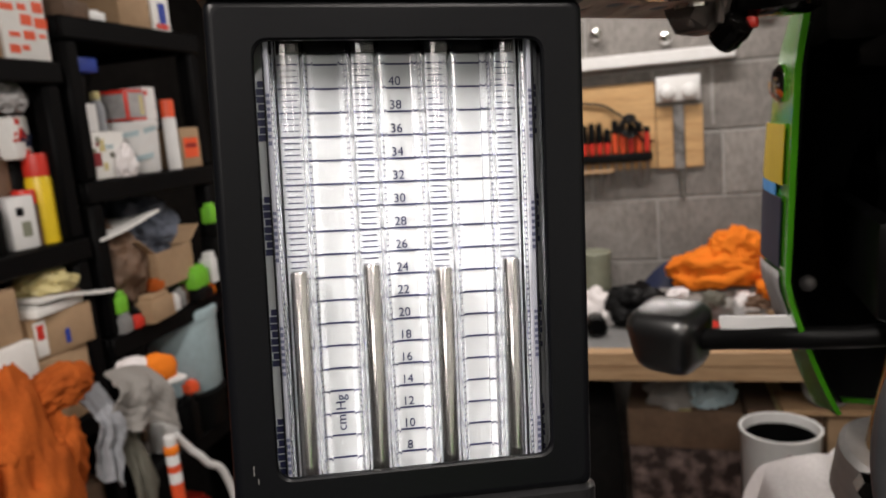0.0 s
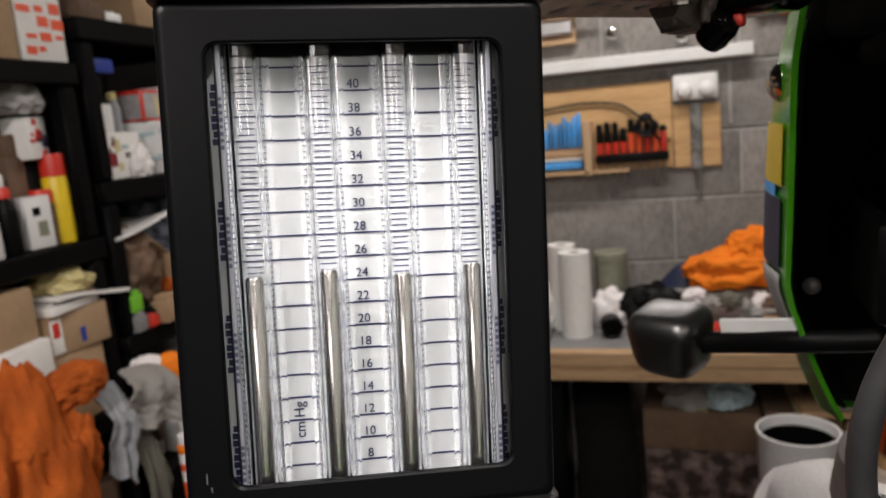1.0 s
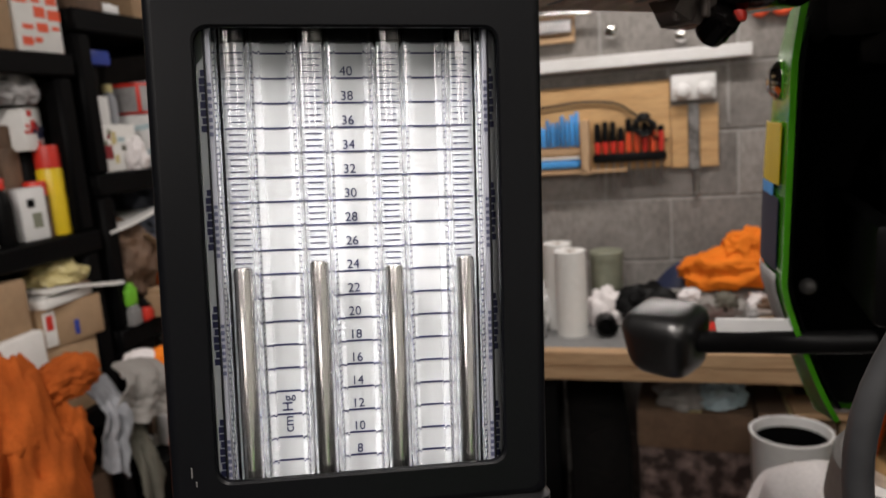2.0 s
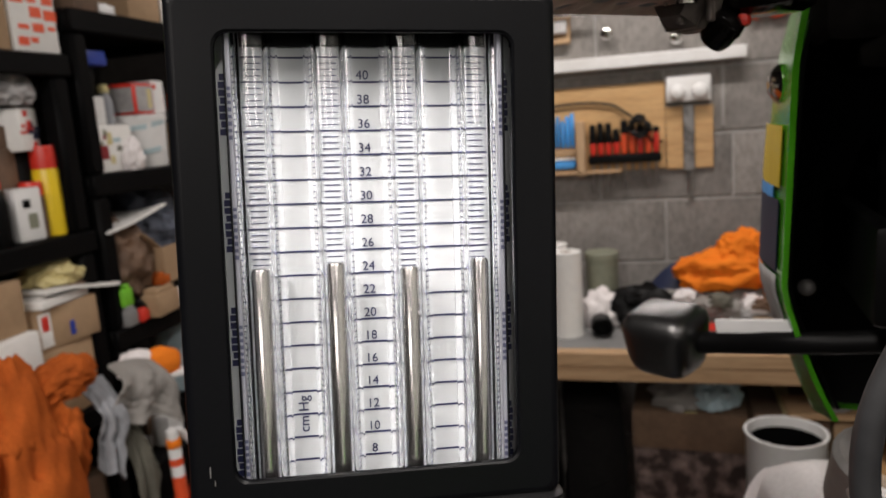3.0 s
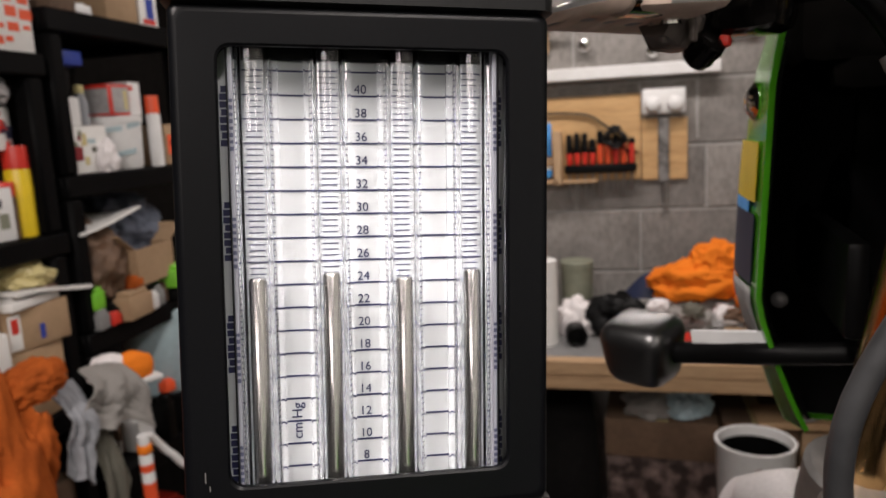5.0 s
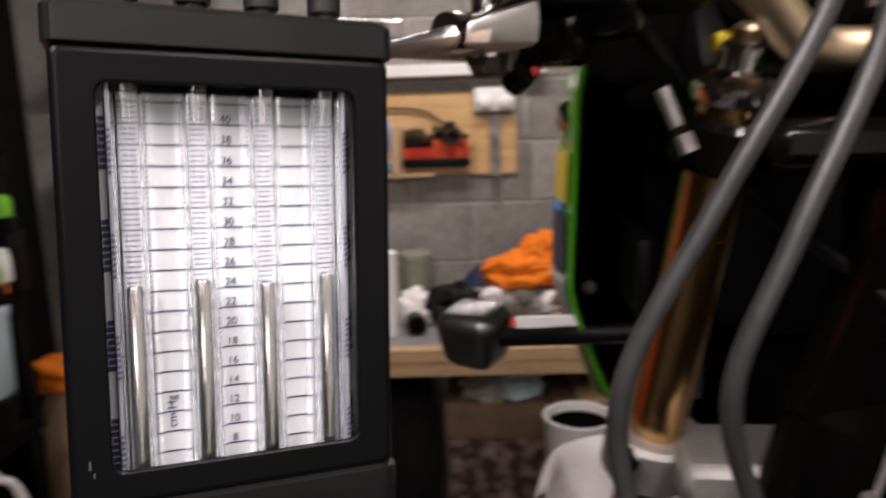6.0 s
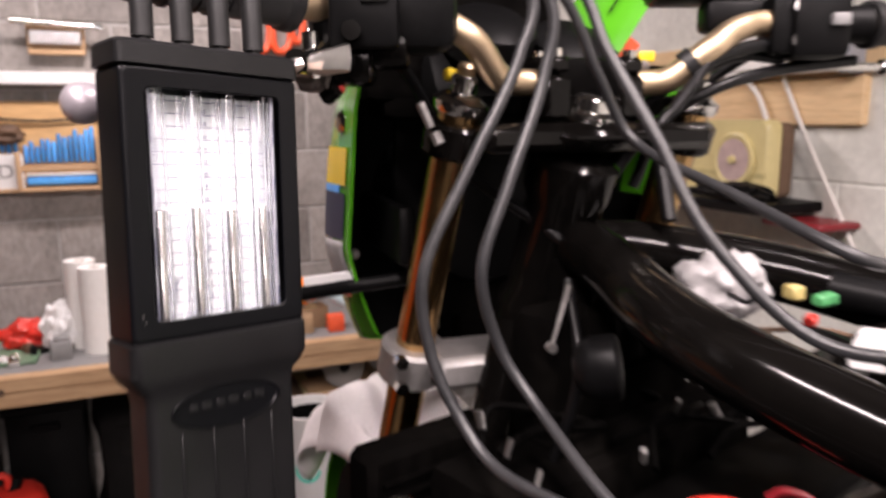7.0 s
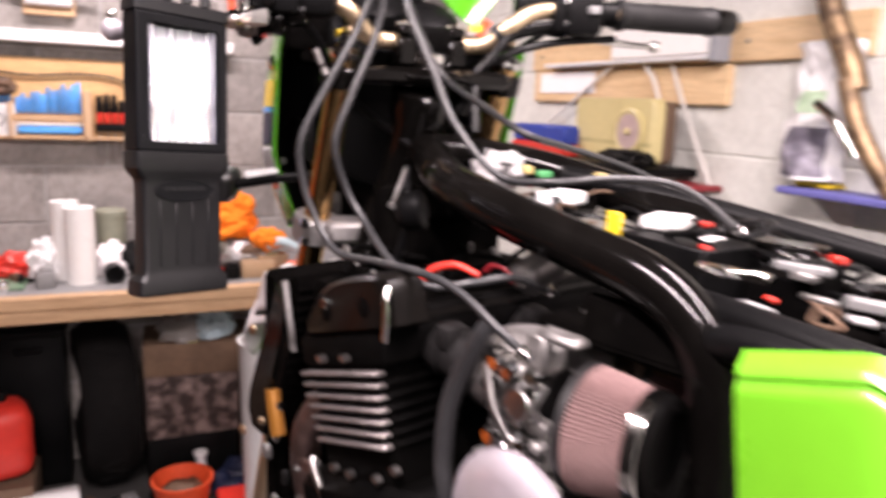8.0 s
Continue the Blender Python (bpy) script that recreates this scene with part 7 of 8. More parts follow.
part("barrel", bm, BLACK_PLASTIC, cyl_ob)
chunk("clear_box", (-0.325, 2.315, BZ + 0.001), (0.06, 0.06, 0.07), GREY_PLASTIC, "small grey plastic box on the bench", "box", 10)
# dark helmet-like sheet, orange cloth and rag pile
bm = bmesh.new()


add_sheet(bm, lambda u, v: Vector((-0.06 + 0.27 * u, 2.50 + 0.10 * v - 0.04 * math.sin(3 * u), BZ + 0.02 + 0.21 * (u ** 0.8) * (0.55 + 0.45 * v) + 0.015 * math.sin(8 * u + 3 * v))), 20, 10, 0.02)
single("dark_bag", bm, NAVY, "dark blue shiny bag leaning on the bench clutter", "bag")
bm = bmesh.new()
add_blob(bm, (0.03, 2.47, BZ + 0.045), (0.12, 0.08, 0.08), 0.35, 2.4, 31, 4)
single("black_bag", bm, BLACK_PLASTIC, "crumpled black bag on the bench", "bag")
bm = bmesh.new()
add_blob(bm, (0.245, 2.47, BZ + 0.055), (0.17, 0.11, 0.075), 0.40, 3.0, 33, 4)
single("dust_sheet", bm, GREY_CLOTH, "crumpled grey dust sheet on the bench", "dust sheet")
for k in range(9):
    rs = random.Random(40 + k)
    bm = bmesh.new()
    add_blob(bm, (0.15 + 0.27 * ((k * 4) % 9) / 8, 2.36 + rs.uniform(-0.01, 0.02), BZ + rs.uniform(0.06, 0.125)), (rs.uniform(0.03, 0.05), 0.03, rs.uniform(0.02, 0.035)), 0.4, 2.6, 50 + k, 4)
    single("rag", bm, (WHITE_CLOTH, GREY_CLOTH, TAPE_GREY, OLIVE_CLOTH, BROWN, GREY_CLOTH)[k % 6], "crumpled rag in the bench pile", "rag", "bench rags")
bm = bmesh.new()
crumpled(bm, (0.275, 2.47, 1.035), (0.115, 0.085, 0.062), 4, 0.42)
crumpled(bm, (0.335, 2.475, 1.095), (0.066, 0.06, 0.062), 7, 0.45)
single("orange_cloth", bm, ORANGE_BRIGHT, "bright orange cloth crumpled on the rag pile", "cloth")
carton(0.215, 2.30, BZ + 0.001, (0.10, 0.07, 0.045), 6, RED, "red plastic tray on the bench", name="red_tray", tape=False)
chunk("black_tool", (0.30, 2.29, BZ + 0.001), (0.06, 0.05, 0.06), BLACK_PLASTIC, "black power tool battery on the bench", "tool", 12)
carton(0.40, 2.31, BZ + 0.001, (0.12, 0.08, 0.06), -4, CARD, "low brown cardboard box on the bench", tape=False)
carton(0.535, 2.275, BZ + 0.001, (0.055, 0.05, 0.055), 0, RED_ORANGE, "bright red plastic box on the bench", name="red_box", tape=False)
carton(0.46, 2.36, BZ + 0.001, (0.12, 0.08, 0.075), 8, CARD, "brown cardboard box on the bench")
bm = bmesh.new()
add_tube(bm, [(0.44, 2.33, BZ + 0.115), (0.50, 2.32, BZ + 0.13), (0.58, 2.31, BZ + 0.085)], 0.018, 12, 5)
single("cartridge", bm, PALE_BLUE, "pale sealant cartridge lying on boxes", "cartridge")
bm = bmesh.new()
add_blob(bm, (0.45, 2.36, BZ + 0.135), (0.06, 0.05, 0.04), 0.4, 2.5, 66, 4, False)
single("orange_glove", bm, ORANGE_BRIGHT, "bright orange rubber glove on the bench boxes", "glove")
# west end of the bench
tray_ob = thing("parts_tray", "green tray of small parts on the bench", "tray", (-0.50, 2.36, BZ + 0.001))
bm = bmesh.new()
add_box(bm, (0, 0, 0.006), (0.22, 0.16, 0.012), 0.003)
part("tray", bm, PCB, tray_ob)
rs = random.Random(77)
for k in range(46):
    m2, nm = rs.choice(((RED, "red"), (GREY_PLASTIC, "grey"), (WHITE_PLASTIC, "white"), (LIME, "green"), (BLACK_PLASTIC, "black"), (CHROME, "bright metal"), (BROWN, "brown"), (ORANGE_BRIGHT, "orange")))
    chunk("bench_part", (rs.uniform(-0.95, -0.36), rs.uniform(2.24, 2.62), BZ + 0.001), (rs.uniform(0.015, 0.05), rs.uniform(0.015, 0.05), rs.uniform(0.012, 0.045)), m2, "small %s part lying on the bench" % nm, "part", rs.uniform(-60, 60), 0.002)
bm = bmesh.new()
add_blob(bm, (-0.435, 2.46, BZ + 0.045), (0.07, 0.05, 0.05), 0.3, 2.2, 70, 4)
single("red_sander", bm, RED, "red rounded tool on the bench", "tool")
bm = bmesh.new()
add_blob(bm, (-0.66, 2.38, BZ + 0.03), (0.07, 0.06, 0.045), 0.35, 2.4, 71, 4)
single("orange_glove", bm, ORANGE_BRIGHT, "bright orange glove lying on the bench", "glove")
bm = bmesh.new()
add_tube(bm, [(-0.60, 2.60, BZ + 0.002), (-0.64, 2.62, 1.0), (-0.68, 2.66, 1.15), (-0.70, 2.72, 1.25)], 0.006, 8, 6)
single("cord", bm, STRING_MAT, "pale cord running up the wall", "cord")
for x, w in ((-0.80, 0.09), (-0.92, 0.07), (-0.98, 0.1)):
    carton(x, 2.50, BZ + 0.001, (w, 0.1, 0.14 + w), 0, (RED_ORANGE, BLACK_PLASTIC, RED)[int(abs(x) * 100) % 3], "coloured plastic tool case on the bench", name="tool_case", tape=False)

# left back corner: planks and sacks
for k, (x, h, w) in enumerate(((-1.40, 1.42, 0.085), (-1.33, 0.93, 0.09), (-1.25, 0.90, 0.07))):
    bm = bmesh.new()
    add_box(bm, (x, 2.69 - 0.05 * k, h / 2), (w, 0.03, h), 0.003)
    single("timber_plank", bm, PINE_UP, "pale timber plank standing against the wall", "plank", "planks", smooth=False)
bm = bmesh.new()
add_blob(bm, (-1.30, 2.36, 0.74), (0.12, 0.10, 0.07), 0.4, 2.5, 80, 4)
single("orange_bag", bm, ORANGE_BRIGHT, "bright orange bag on top of a sack", "bag")
bm = bmesh.new()
add_blob(bm, (-1.28, 2.36, 0.385), (0.15, 0.14, 0.40), 0.15, 2.0, 81, 4)
single("brown_sack", bm, CARD, "tall brown paper sack on the floor", "sack")
carton(-1.28, 2.36, 0.0, (0.36, 0.32, 0.17), 0, CARD_DARK, "dark cardboard box under a sack")

# ---------------- under the bench and on the floor ----------------
tyre = thing("loose_tyre", "worn black tyre standing under the bench", "tyre", (-0.170, 2.56, 0.325), 8)
bm = bmesh.new()
prof = [(0.20, -0.075), (0.25, -0.10), (0.295, -0.095), (0.318, -0.06), (0.325, 0), (0.318, 0.06), (0.295, 0.095), (0.25, 0.10), (0.20, 0.075), (0.215, 0.0)]
rings = [[Vector((pw, r * math.cos(2 * math.pi * i / 48), r * math.sin(2 * math.pi * i / 48))) for i in range(48)] for r, pw in prof]
rings.append(rings[0])
add_rings(bm, rings, True, False)
bmesh.ops.remove_doubles(bm, verts=bm.verts[:], dist=1e-6)
part("casing", bm, TYRE, tyre)
for k in range(40):
    bm = bmesh.new()
    a = 2 * math.pi * k / 40
    add_box(bm, (0, 0, 0), (0.10, 0.022, 0.006), 0.001, m=Matrix.Rotation(a, 4, "X") @ Matrix.Translation((0, 0, 0.324)) @ Matrix.Rotation(radians(22 if k % 2 else -22), 4, "Z"))
    part("tread_block", bm, TYRE, tyre)
carton(0.165, 2.53, 0.455, (0.36, 0.28, 0.13), -3, CARD_SHADED, "flat brown cardboard box under the bench", extra=(((0.0, -0.1405, 0.065), (0.05, 0.001, 0.012), CARD_DARK, ""), ((-0.09, -0.1405, 0.075), (0.02, 0.001, 0.02), CARD_DARK, "")))
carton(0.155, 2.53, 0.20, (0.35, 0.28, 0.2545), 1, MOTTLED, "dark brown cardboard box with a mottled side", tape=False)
carton(0.150, 2.53, 0.0, (0.34, 0.28, 0.1995), 2, BLACK_PLASTIC, "black plastic crate on the floor", tape=False, name="dark_crate")
bm = bmesh.new()
add_blob(bm, (0.14, 2.46, 0.585 + 0.035), (0.09, 0.07, 0.055), 0.4, 2.5, 90, 4)
single("grey_rag", bm, GREY_CLOTH, "grey rag on a box under the bench", "rag")
bm = bmesh.new()
add_blob(bm, (0.24, 2.45, 0.585 + 0.045), (0.07, 0.06, 0.065), 0.4, 2.5, 91, 4)
single("blue_bag", bm, PALE_BLUE, "pale blue plastic bag on a box", "bag")
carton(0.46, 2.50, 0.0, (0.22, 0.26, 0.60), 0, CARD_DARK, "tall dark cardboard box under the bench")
carton(0.66, 2.50, 0.0, (0.16, 0.26, 0.62), 0, CARD, "tall brown cardboard box under the bench")
disc = thing("grinding_disc", "pale disc with a dark centre under the bench", "disc", (0.575, 2.335, 0.705))
bm = bmesh.new()
add_lathe(bm, [(0.018, -0.006), (0.075, -0.006), (0.078, 0), (0.075, 0.006), (0.018, 0.006)], (0, 0, 0), (0, -1, 0.1), 36)
part("rim", bm, GREY_CLOTH, disc)
bm = bmesh.new()
add_lathe(bm, [(0.002, -0.012), (0.02, -0.012), (0.02, 0.012), (0.002, 0.012)], (0, 0, 0), (0, -1, 0.1), 20)
part("hub", bm, BLACK_PLASTIC, disc)
bm = bmesh.new()
add_box(bm, (0.575, 2.40, 0.615), (0.26, 0.16, 0.02), 0.003)
single("bench_shelf", bm, PINE, "short pine board across boxes under the bench", "board")
bin_ob = thing("waste_bin", "tall white plastic bin with a mint logo", "bin", (0.385, 2.02, 0.0))
bm = bmesh.new()
add_lathe(bm, [(0.078, 0.0), (0.082, 0.004), (0.100, 0.69), (0.104, 0.695), (0.104, 0.70), (0.097, 0.70), (0.094, 0.68), (0.079, 0.02), (0.0, 0.015)], seg=40, caps=False)
part("bin_body", bm, WHITE_PLASTIC, bin_ob)
bm = bmesh.new()
add_lathe(bm, [(0.093, 0.672), (0.080, 0.10), (0.0, 0.09)], seg=36, caps=False)
part("liner", bm, BLACK_PLASTIC, bin_ob, "black bin liner")
bm = bmesh.new()
for k in range(13):
    a0, a1 = radians(30 + 25 * k), radians(30 + 25 * (k + 1))
    for (r0, r1) in ((0.030, 0.040),):
        vs = []
        for r, a in ((r0, a0), (r1, a0), (r1, a1), (r0, a1)):
            th = (r * math.cos(a)) / 0.097 - 1.9
            z = 0.53 + r * math.sin(a)
            R1 = 0.0835 + 0.018 * (z / 0.69) + 0.0014
            vs.append(bm.verts.new((R1 * math.cos(th), R1 * math.sin(th), z)))
        bm.faces.new(vs)
part("printed_ring", bm, MINT, bin_ob, "mint green ring logo", smooth=False)

red_can = thing("fuel_can", "red plastic fuel can on the floor", "fuel can", (-0.555, 2.30, 0.18), 15)
bm = bmesh.new()
add_box(bm, (0, 0, 0.14), (0.31, 0.20, 0.275), 0.06, seg=3)
part("can_body", bm, RED, red_can)
bm = bmesh.new()
add_tube(bm, [(-0.04, 0, 0.28), (-0.03, 0, 0.325), (0.04, 0, 0.325), (0.05, 0, 0.28)], 0.012, 10, 5)
part("handle", bm, RED, red_can)
bm = bmesh.new()
add_cyl(bm, (0.06, 0, 0.27), (0.075, 0, 0.31), 0.02, 0.016, 14)
part("spout_cap", bm, BLACK_PLASTIC, red_can)
carton(-0.555, 2.32, 0.0, (0.32, 0.26, 0.178), 0, CARD_DARK, "dark box under a fuel can")
bm = bmesh.new()
add_box(bm, (0, 0, 0), (0.30, 0.24, 0.006), 0.001, m=Matrix.Translation((-0.70, 2.16, 0.54)) @ Matrix.Rotation(radians(28), 4, "X") @ Matrix.Rotation(radians(22), 4, "Y"))
single("cardboard_sheet", bm, CARD, "loose brown cardboard sheet leaning on a fuel can", "cardboard", smooth=False)
# dark boxes added where shade fills the space under the bench
for x, y, w, h, m2, lab in ((-0.80, 2.58, 0.42, 0.60, BLACK_PLASTIC, "tall black filler added for the shade under the bench"), (-0.42, 2.62, 0.24, 0.64, BLACK_PLASTIC, "second tall black filler for the shade under the bench"), (-0.86, 2.36, 0.26, 0.42, BROWN, "dark brown filler box added under the bench")):
    crate_ob = carton(x, y, 0.0, (w, 0.18, h), 0, m2, lab, name="dark_crate", tape=False)
    bm = bmesh.new()
    add_box(bm, (0, 0, h - 0.012), (w + 0.02, 0.20, 0.032), 0.006)
    part("rim", bm, m2, crate_ob)
    bm = bmesh.new()
    add_box(bm, (0, -0.098, h - 0.075), (0.09, 0.014, 0.024), 0.005)
    part("grip", bm, m2, crate_ob)
crate = thing("storage_box", "white plastic storage box on the floor", "storage box", (-0.42, 2.08, 0.0), 6)
bm = bmesh.new()
add_box(bm, (0, 0, 0.06), (0.34, 0.26, 0.12), 0.02, seg=2)
part("box", bm, WHITE_PLASTIC, crate)
bm = bmesh.new()
add_box(bm, (0, 0, 0.132), (0.36, 0.28, 0.022), 0.010, seg=2)
part("lid", bm, WHITE_PLASTIC, crate)
red_bin = thing("bucket", "bright red plastic bucket on the floor", "bucket", (0.095, 2.18, 0.0))
bm = bmesh.new()
add_lathe(bm, [(0.085, 0.0), (0.105, 0.12), (0.112, 0.125), (0.112, 0.135), (0.104, 0.135), (0.1, 0.12), (0.082, 0.01), (0, 0.008)], seg=32, caps=False)
part("pail", bm, RED_ORANGE, red_bin)
bm = bmesh.new()
add_blob(bm, (0, 0, 0.06), (0.08, 0.08, 0.05), 0.3, 2.2, 93, 3)
part("scrap", bm, BROWN, red_bin, "brown scraps inside")
lamp_ob = thing("caulking_gun", "white plastic stand on the floor", "stand", (0.175, 2.33, 0.0))
bm = bmesh.new()
add_lathe(bm, [(0.07, 0), (0.07, 0.012), (0.03, 0.03), (0.022, 0.04), (0.018, 0.13), (0.026, 0.14), (0.026, 0.155), (0, 0.157)], seg=24)
part("stem", bm, WHITE_PLASTIC, lamp_ob)
bm = bmesh.new()
add_box(bm, (0.28, 2.10, 0.035), (0.13, 0.16, 0.07), 0.012, seg=2)
single("red_case", bm, RED, "flat red plastic case on the floor", "case")
bm = bmesh.new()
add_blob(bm, (0.36, 2.30, 0.03), (0.14, 0.10, 0.06), 0.4, 2.5, 94, 4)
single("navy_cloth", bm, NAVY, "dark blue cloth on the floor", "cloth")
for k in range(18):
    rs = random.Random(200 + k)
    m2, nm = rs.choice(((BLACK_PLASTIC, "black"), (BROWN, "brown"), (GREY_PLASTIC, "grey"), (ALLOY, "bright metal"), (BLACK_PLASTIC, "black")))
    chunk("floor_part", (rs.uniform(-0.7, 0.45), rs.uniform(2.22, 2.34), 0.0), (rs.uniform(0.04, 0.1), rs.uniform(0.03, 0.08), rs.uniform(0.02, 0.07)), m2, "%s scrap part on the floor" % nm, "part", rs.uniform(-60, 60))
# ---------------- on the north wall ----------------
bm = bmesh.new()
add_box(bm, (-0.52, YB - 0.035, 1.730), (1.78, 0.07, 0.042), 0.003)
single("wall_shelf", bm, WHITE_PLASTIC, "long narrow white wall shelf", "shelf", smooth=False)
peg = thing("tool_board", "plywood tool board fixed to the block wall", "tool board", (-0.5, YB - 0.009, 1.35))
bm = bmesh.new()
add_box(bm, (-0.10, 0, 0.155), (1.42, 0.018, 0.30), 0.002)
part("board", bm, PLY, peg)
bm = bmesh.new()
add_box(bm, (0.690, 0, 0.108), (0.155, 0.018, 0.214), 0.002)
part("board", bm, PLY, peg)
bm = bmesh.new()
add_box(bm, (0.18, -0.031, 0.006), (0.56, 0.044, 0.012), 0.002)
part("ledge", bm, PINE, peg)
sock = thing("power_socket", "white double power socket on the wall", "socket", (0.187, YB, 1.623))
bm = bmesh.new()
add_box(bm, (0, -0.020, 0), (0.146, 0.040, 0.086), 0.006, seg=2)
part("plate", bm, WHITE_PLASTIC, sock)
for s in (-1, 1):
    bm = bmesh.new()
    add_lathe(bm, [(0.026, 0.0), (0.027, 0.012), (0.022, 0.028), (0.012, 0.034), (0.0, 0.035)], (0.037 * s, -0.040, -0.012), (0, -1, 0.05), 24)
    part("plug", bm, WHITE_PLASTIC, sock, "white plug")
bm = bmesh.new()
add_box(bm, (0.187, YB - 0.022, 1.455), (0.038, 0.012, 0.225), 0.003)
single("conduit", bm, ALLOY_DULL, "grey metal conduit strip down the wall", "conduit", smooth=False)
bm = bmesh.new()
add_cyl(bm, (0.192, YB - 0.012, 1.34), (0.192, YB - 0.012, 1.25), 0.012, 0.008, 12)
add_cyl(bm, (0.192, YB - 0.03, 1.262), (0.192, YB, 1.262), 0.008, None, 10)
single("wall_hook", bm, ALLOY, "dull metal hook on the wall", "hook")
rk = thing("screwdriver_rack", "black rack of red-handled screwdrivers", "tool rack", (-0.03, YB - 0.018, 1.40))
bm = bmesh.new()
add_box(bm, (0, -0.022, 0), (0.25, 0.044, 0.030), 0.006)
part("bar", bm, BLACK_PLASTIC, rk)
rs = random.Random(5)
for k in range(9):
    x = -0.108 + 0.027 * k
    hgt = 0.108 + rs.uniform(-0.012, 0.018)
    bm = bmesh.new()
    add_lathe(bm, [(0.007, 0.01), (0.010, 0.02), (0.0115, 0.05), (0.009, hgt), (0.003, hgt + 0.006)], (x, -0.022, 0.0), seg=12)
    hd = part("driver_handle", bm, RED_ORANGE if k in (4, 5, 7) else RED, rk)
    bm = bmesh.new()
    cut = 0.055 if k < 4 else 0.085
    add_lathe(bm, [(0.0105, cut), (0.0124, cut + 0.002), (0.0112, hgt + 0.001), (0.008, hgt + 0.007), (0.0, hgt + 0.009)], (x, -0.022, 0.0), seg=12)
    part("grip", bm, BLACK_PLASTIC, hd, "black rubber grip")
    bm = bmesh.new()
    add_cyl(bm, (x, -0.022, 0.01), (x, -0.022, -0.065 - rs.uniform(0, 0.06)), 0.0038, None, 8)
    part("blade", bm, ALLOY, hd)
bm = bmesh.new()
add_tube(bm, [(-0.7, YB - 0.03, 1.625), (-0.4, YB - 0.03, 1.59), (-0.2, YB - 0.03, 1.60), (-0.08, YB - 0.03, 1.59), (-0.02, YB - 0.035, 1.555), (0.03, YB - 0.045, 1.51), (0.06, YB - 0.05, 1.46), (0.10, YB - 0.03, 1.45)], 0.0045, 8, 8)
single("black_cable", bm, CABLE_BLACK, "black cable draped across the tool board", "cable")
bm = bmesh.new()
rl = random.Random(95)
for k in range(7):
    w2, h2, ph, dy = rl.uniform(0.022, 0.042), rl.uniform(0.020, 0.036), rl.uniform(0, 6), rl.uniform(0, 0.03)
    add_tube(bm, [(0.022 + w2 * math.cos(ph + 0.6 * j) + 0.004 * math.sin(3 * j + k), YB - 0.075 + dy + 0.004 * math.sin(2 * j + k), 1.503 + h2 * math.sin(ph + 0.6 * j)) for j in range(10)], 0.0038, 8, 5)
add_blob(bm, (0.022, YB - 0.06, 1.535), (0.020, 0.014, 0.014), 0.4, 3.4, 95, 3, False)
single("cable_coil", bm, CABLE_BLACK, "bunched black cable on the tool rack", "cable")
bx = thing("allen_key_box", "pine box of blue-handled tools on the wall", "tool box", (-0.31, YB - 0.018, 1.352))
for (c, s, m2) in (((0, -0.03, 0.006), (0.27, 0.06, 0.012), PINE), ((0.131, -0.03, 0.09), (0.030, 0.06, 0.19), PINE_UP), ((-0.128, -0.03, 0.07), (0.014, 0.06, 0.13), PINE_UP), ((-0.005, -0.035, 0.078), (0.24, 0.008, 0.022), PINE)):
    bm = bmesh.new()
    add_box(bm, c, s, 0.002)
    part("board", bm, m2, bx)
for k in range(13):
    bm = bmesh.new()
    x = -0.105 + 0.0172 * k
    h = 0.130 + 0.0045 * k + 0.012 * math.sin(k * 2.3)
    add_lathe(bm, [(0.005, 0.095), (0.0070, 0.105), (0.0074, h + 0.02), (0.004, h + 0.026)], (x, -0.018, 0), seg=10)
    part("tool_handle", bm, SKY_BLUE, bx)
bm = bmesh.new()
add_box(bm, (0.0, -0.022, 0.035), (0.22, 0.03, 0.03), 0.006)
part("blue_case", bm, SKY_BLUE, bx)
bm = bmesh.new()
add_box(bm, (0.0, -0.024, 0.056), (0.22, 0.03, 0.008), 0.002)
part("pale_strip", bm, PAPER, bx)
pl = thing("sign_plate", "white novelty plate with grey lettering on the tool board", "sign", (-0.685, YB - 0.05, 1.355), 0)
bm = bmesh.new()
add_box(bm, (0, 0, 0.065), (0.52, 0.004, 0.118), 0.002)
part("plate", bm, WHITE_PLASTIC, pl)
text_part("plate_text", "#1 DAD", 0.066, GREY_PLASTIC, pl, Matrix.Translation((0.115, -0.0028, 0.064)) @ Matrix.Rotation(radians(90), 4, "X"), 0.0004)
for k in range(14):
    bm = bmesh.new()
    x = -0.70 + 0.0195 * k
    add_lathe(bm, [(0.006, 0), (0.008, 0.01), (0.008, 0.035), (0.005, 0.04)], (x, YB - 0.03, 1.482 + 0.002 * (k % 3)), seg=8)
    single("bit_handle", bm, SKY_BLUE, "small blue tool handle on the board", "tool handle", "blue handles")
bm = bmesh.new()
add_box(bm, (-0.60, YB - 0.035, 1.605), (0.16, 0.05, 0.045), 0.012, seg=2)
single("hand_plane", bm, WHITE_PLASTIC, "pale tool resting on the board", "tool")
bm = bmesh.new()
add_blob(bm, (-0.47, YB - 0.04, 1.545), (0.05, 0.03, 0.03), 0.4, 2.4, 97, 3, False)
single("dark_tool", bm, BROWN, "dark brown tool hanging on the board", "tool")
tb = thing("pipe_cutter", "metal bar on pine blocks above the shelf", "tool", (-0.29, YB, 1.86))
bm = bmesh.new()
add_box(bm, (0, -0.03, 0.0), (0.175, 0.03, 0.10), 0.003)
part("block", bm, PINE, tb)
bm = bmesh.new()
add_box(bm, (0.0, -0.055, 0.005), (0.16, 0.02, 0.045), 0.004)
part("plate", bm, SILVER_BOX, tb)
bm = bmesh.new()
add_cyl(bm, (-0.13, -0.07, 0.055), (0.15, -0.07, 0.040), 0.010, None, 14)
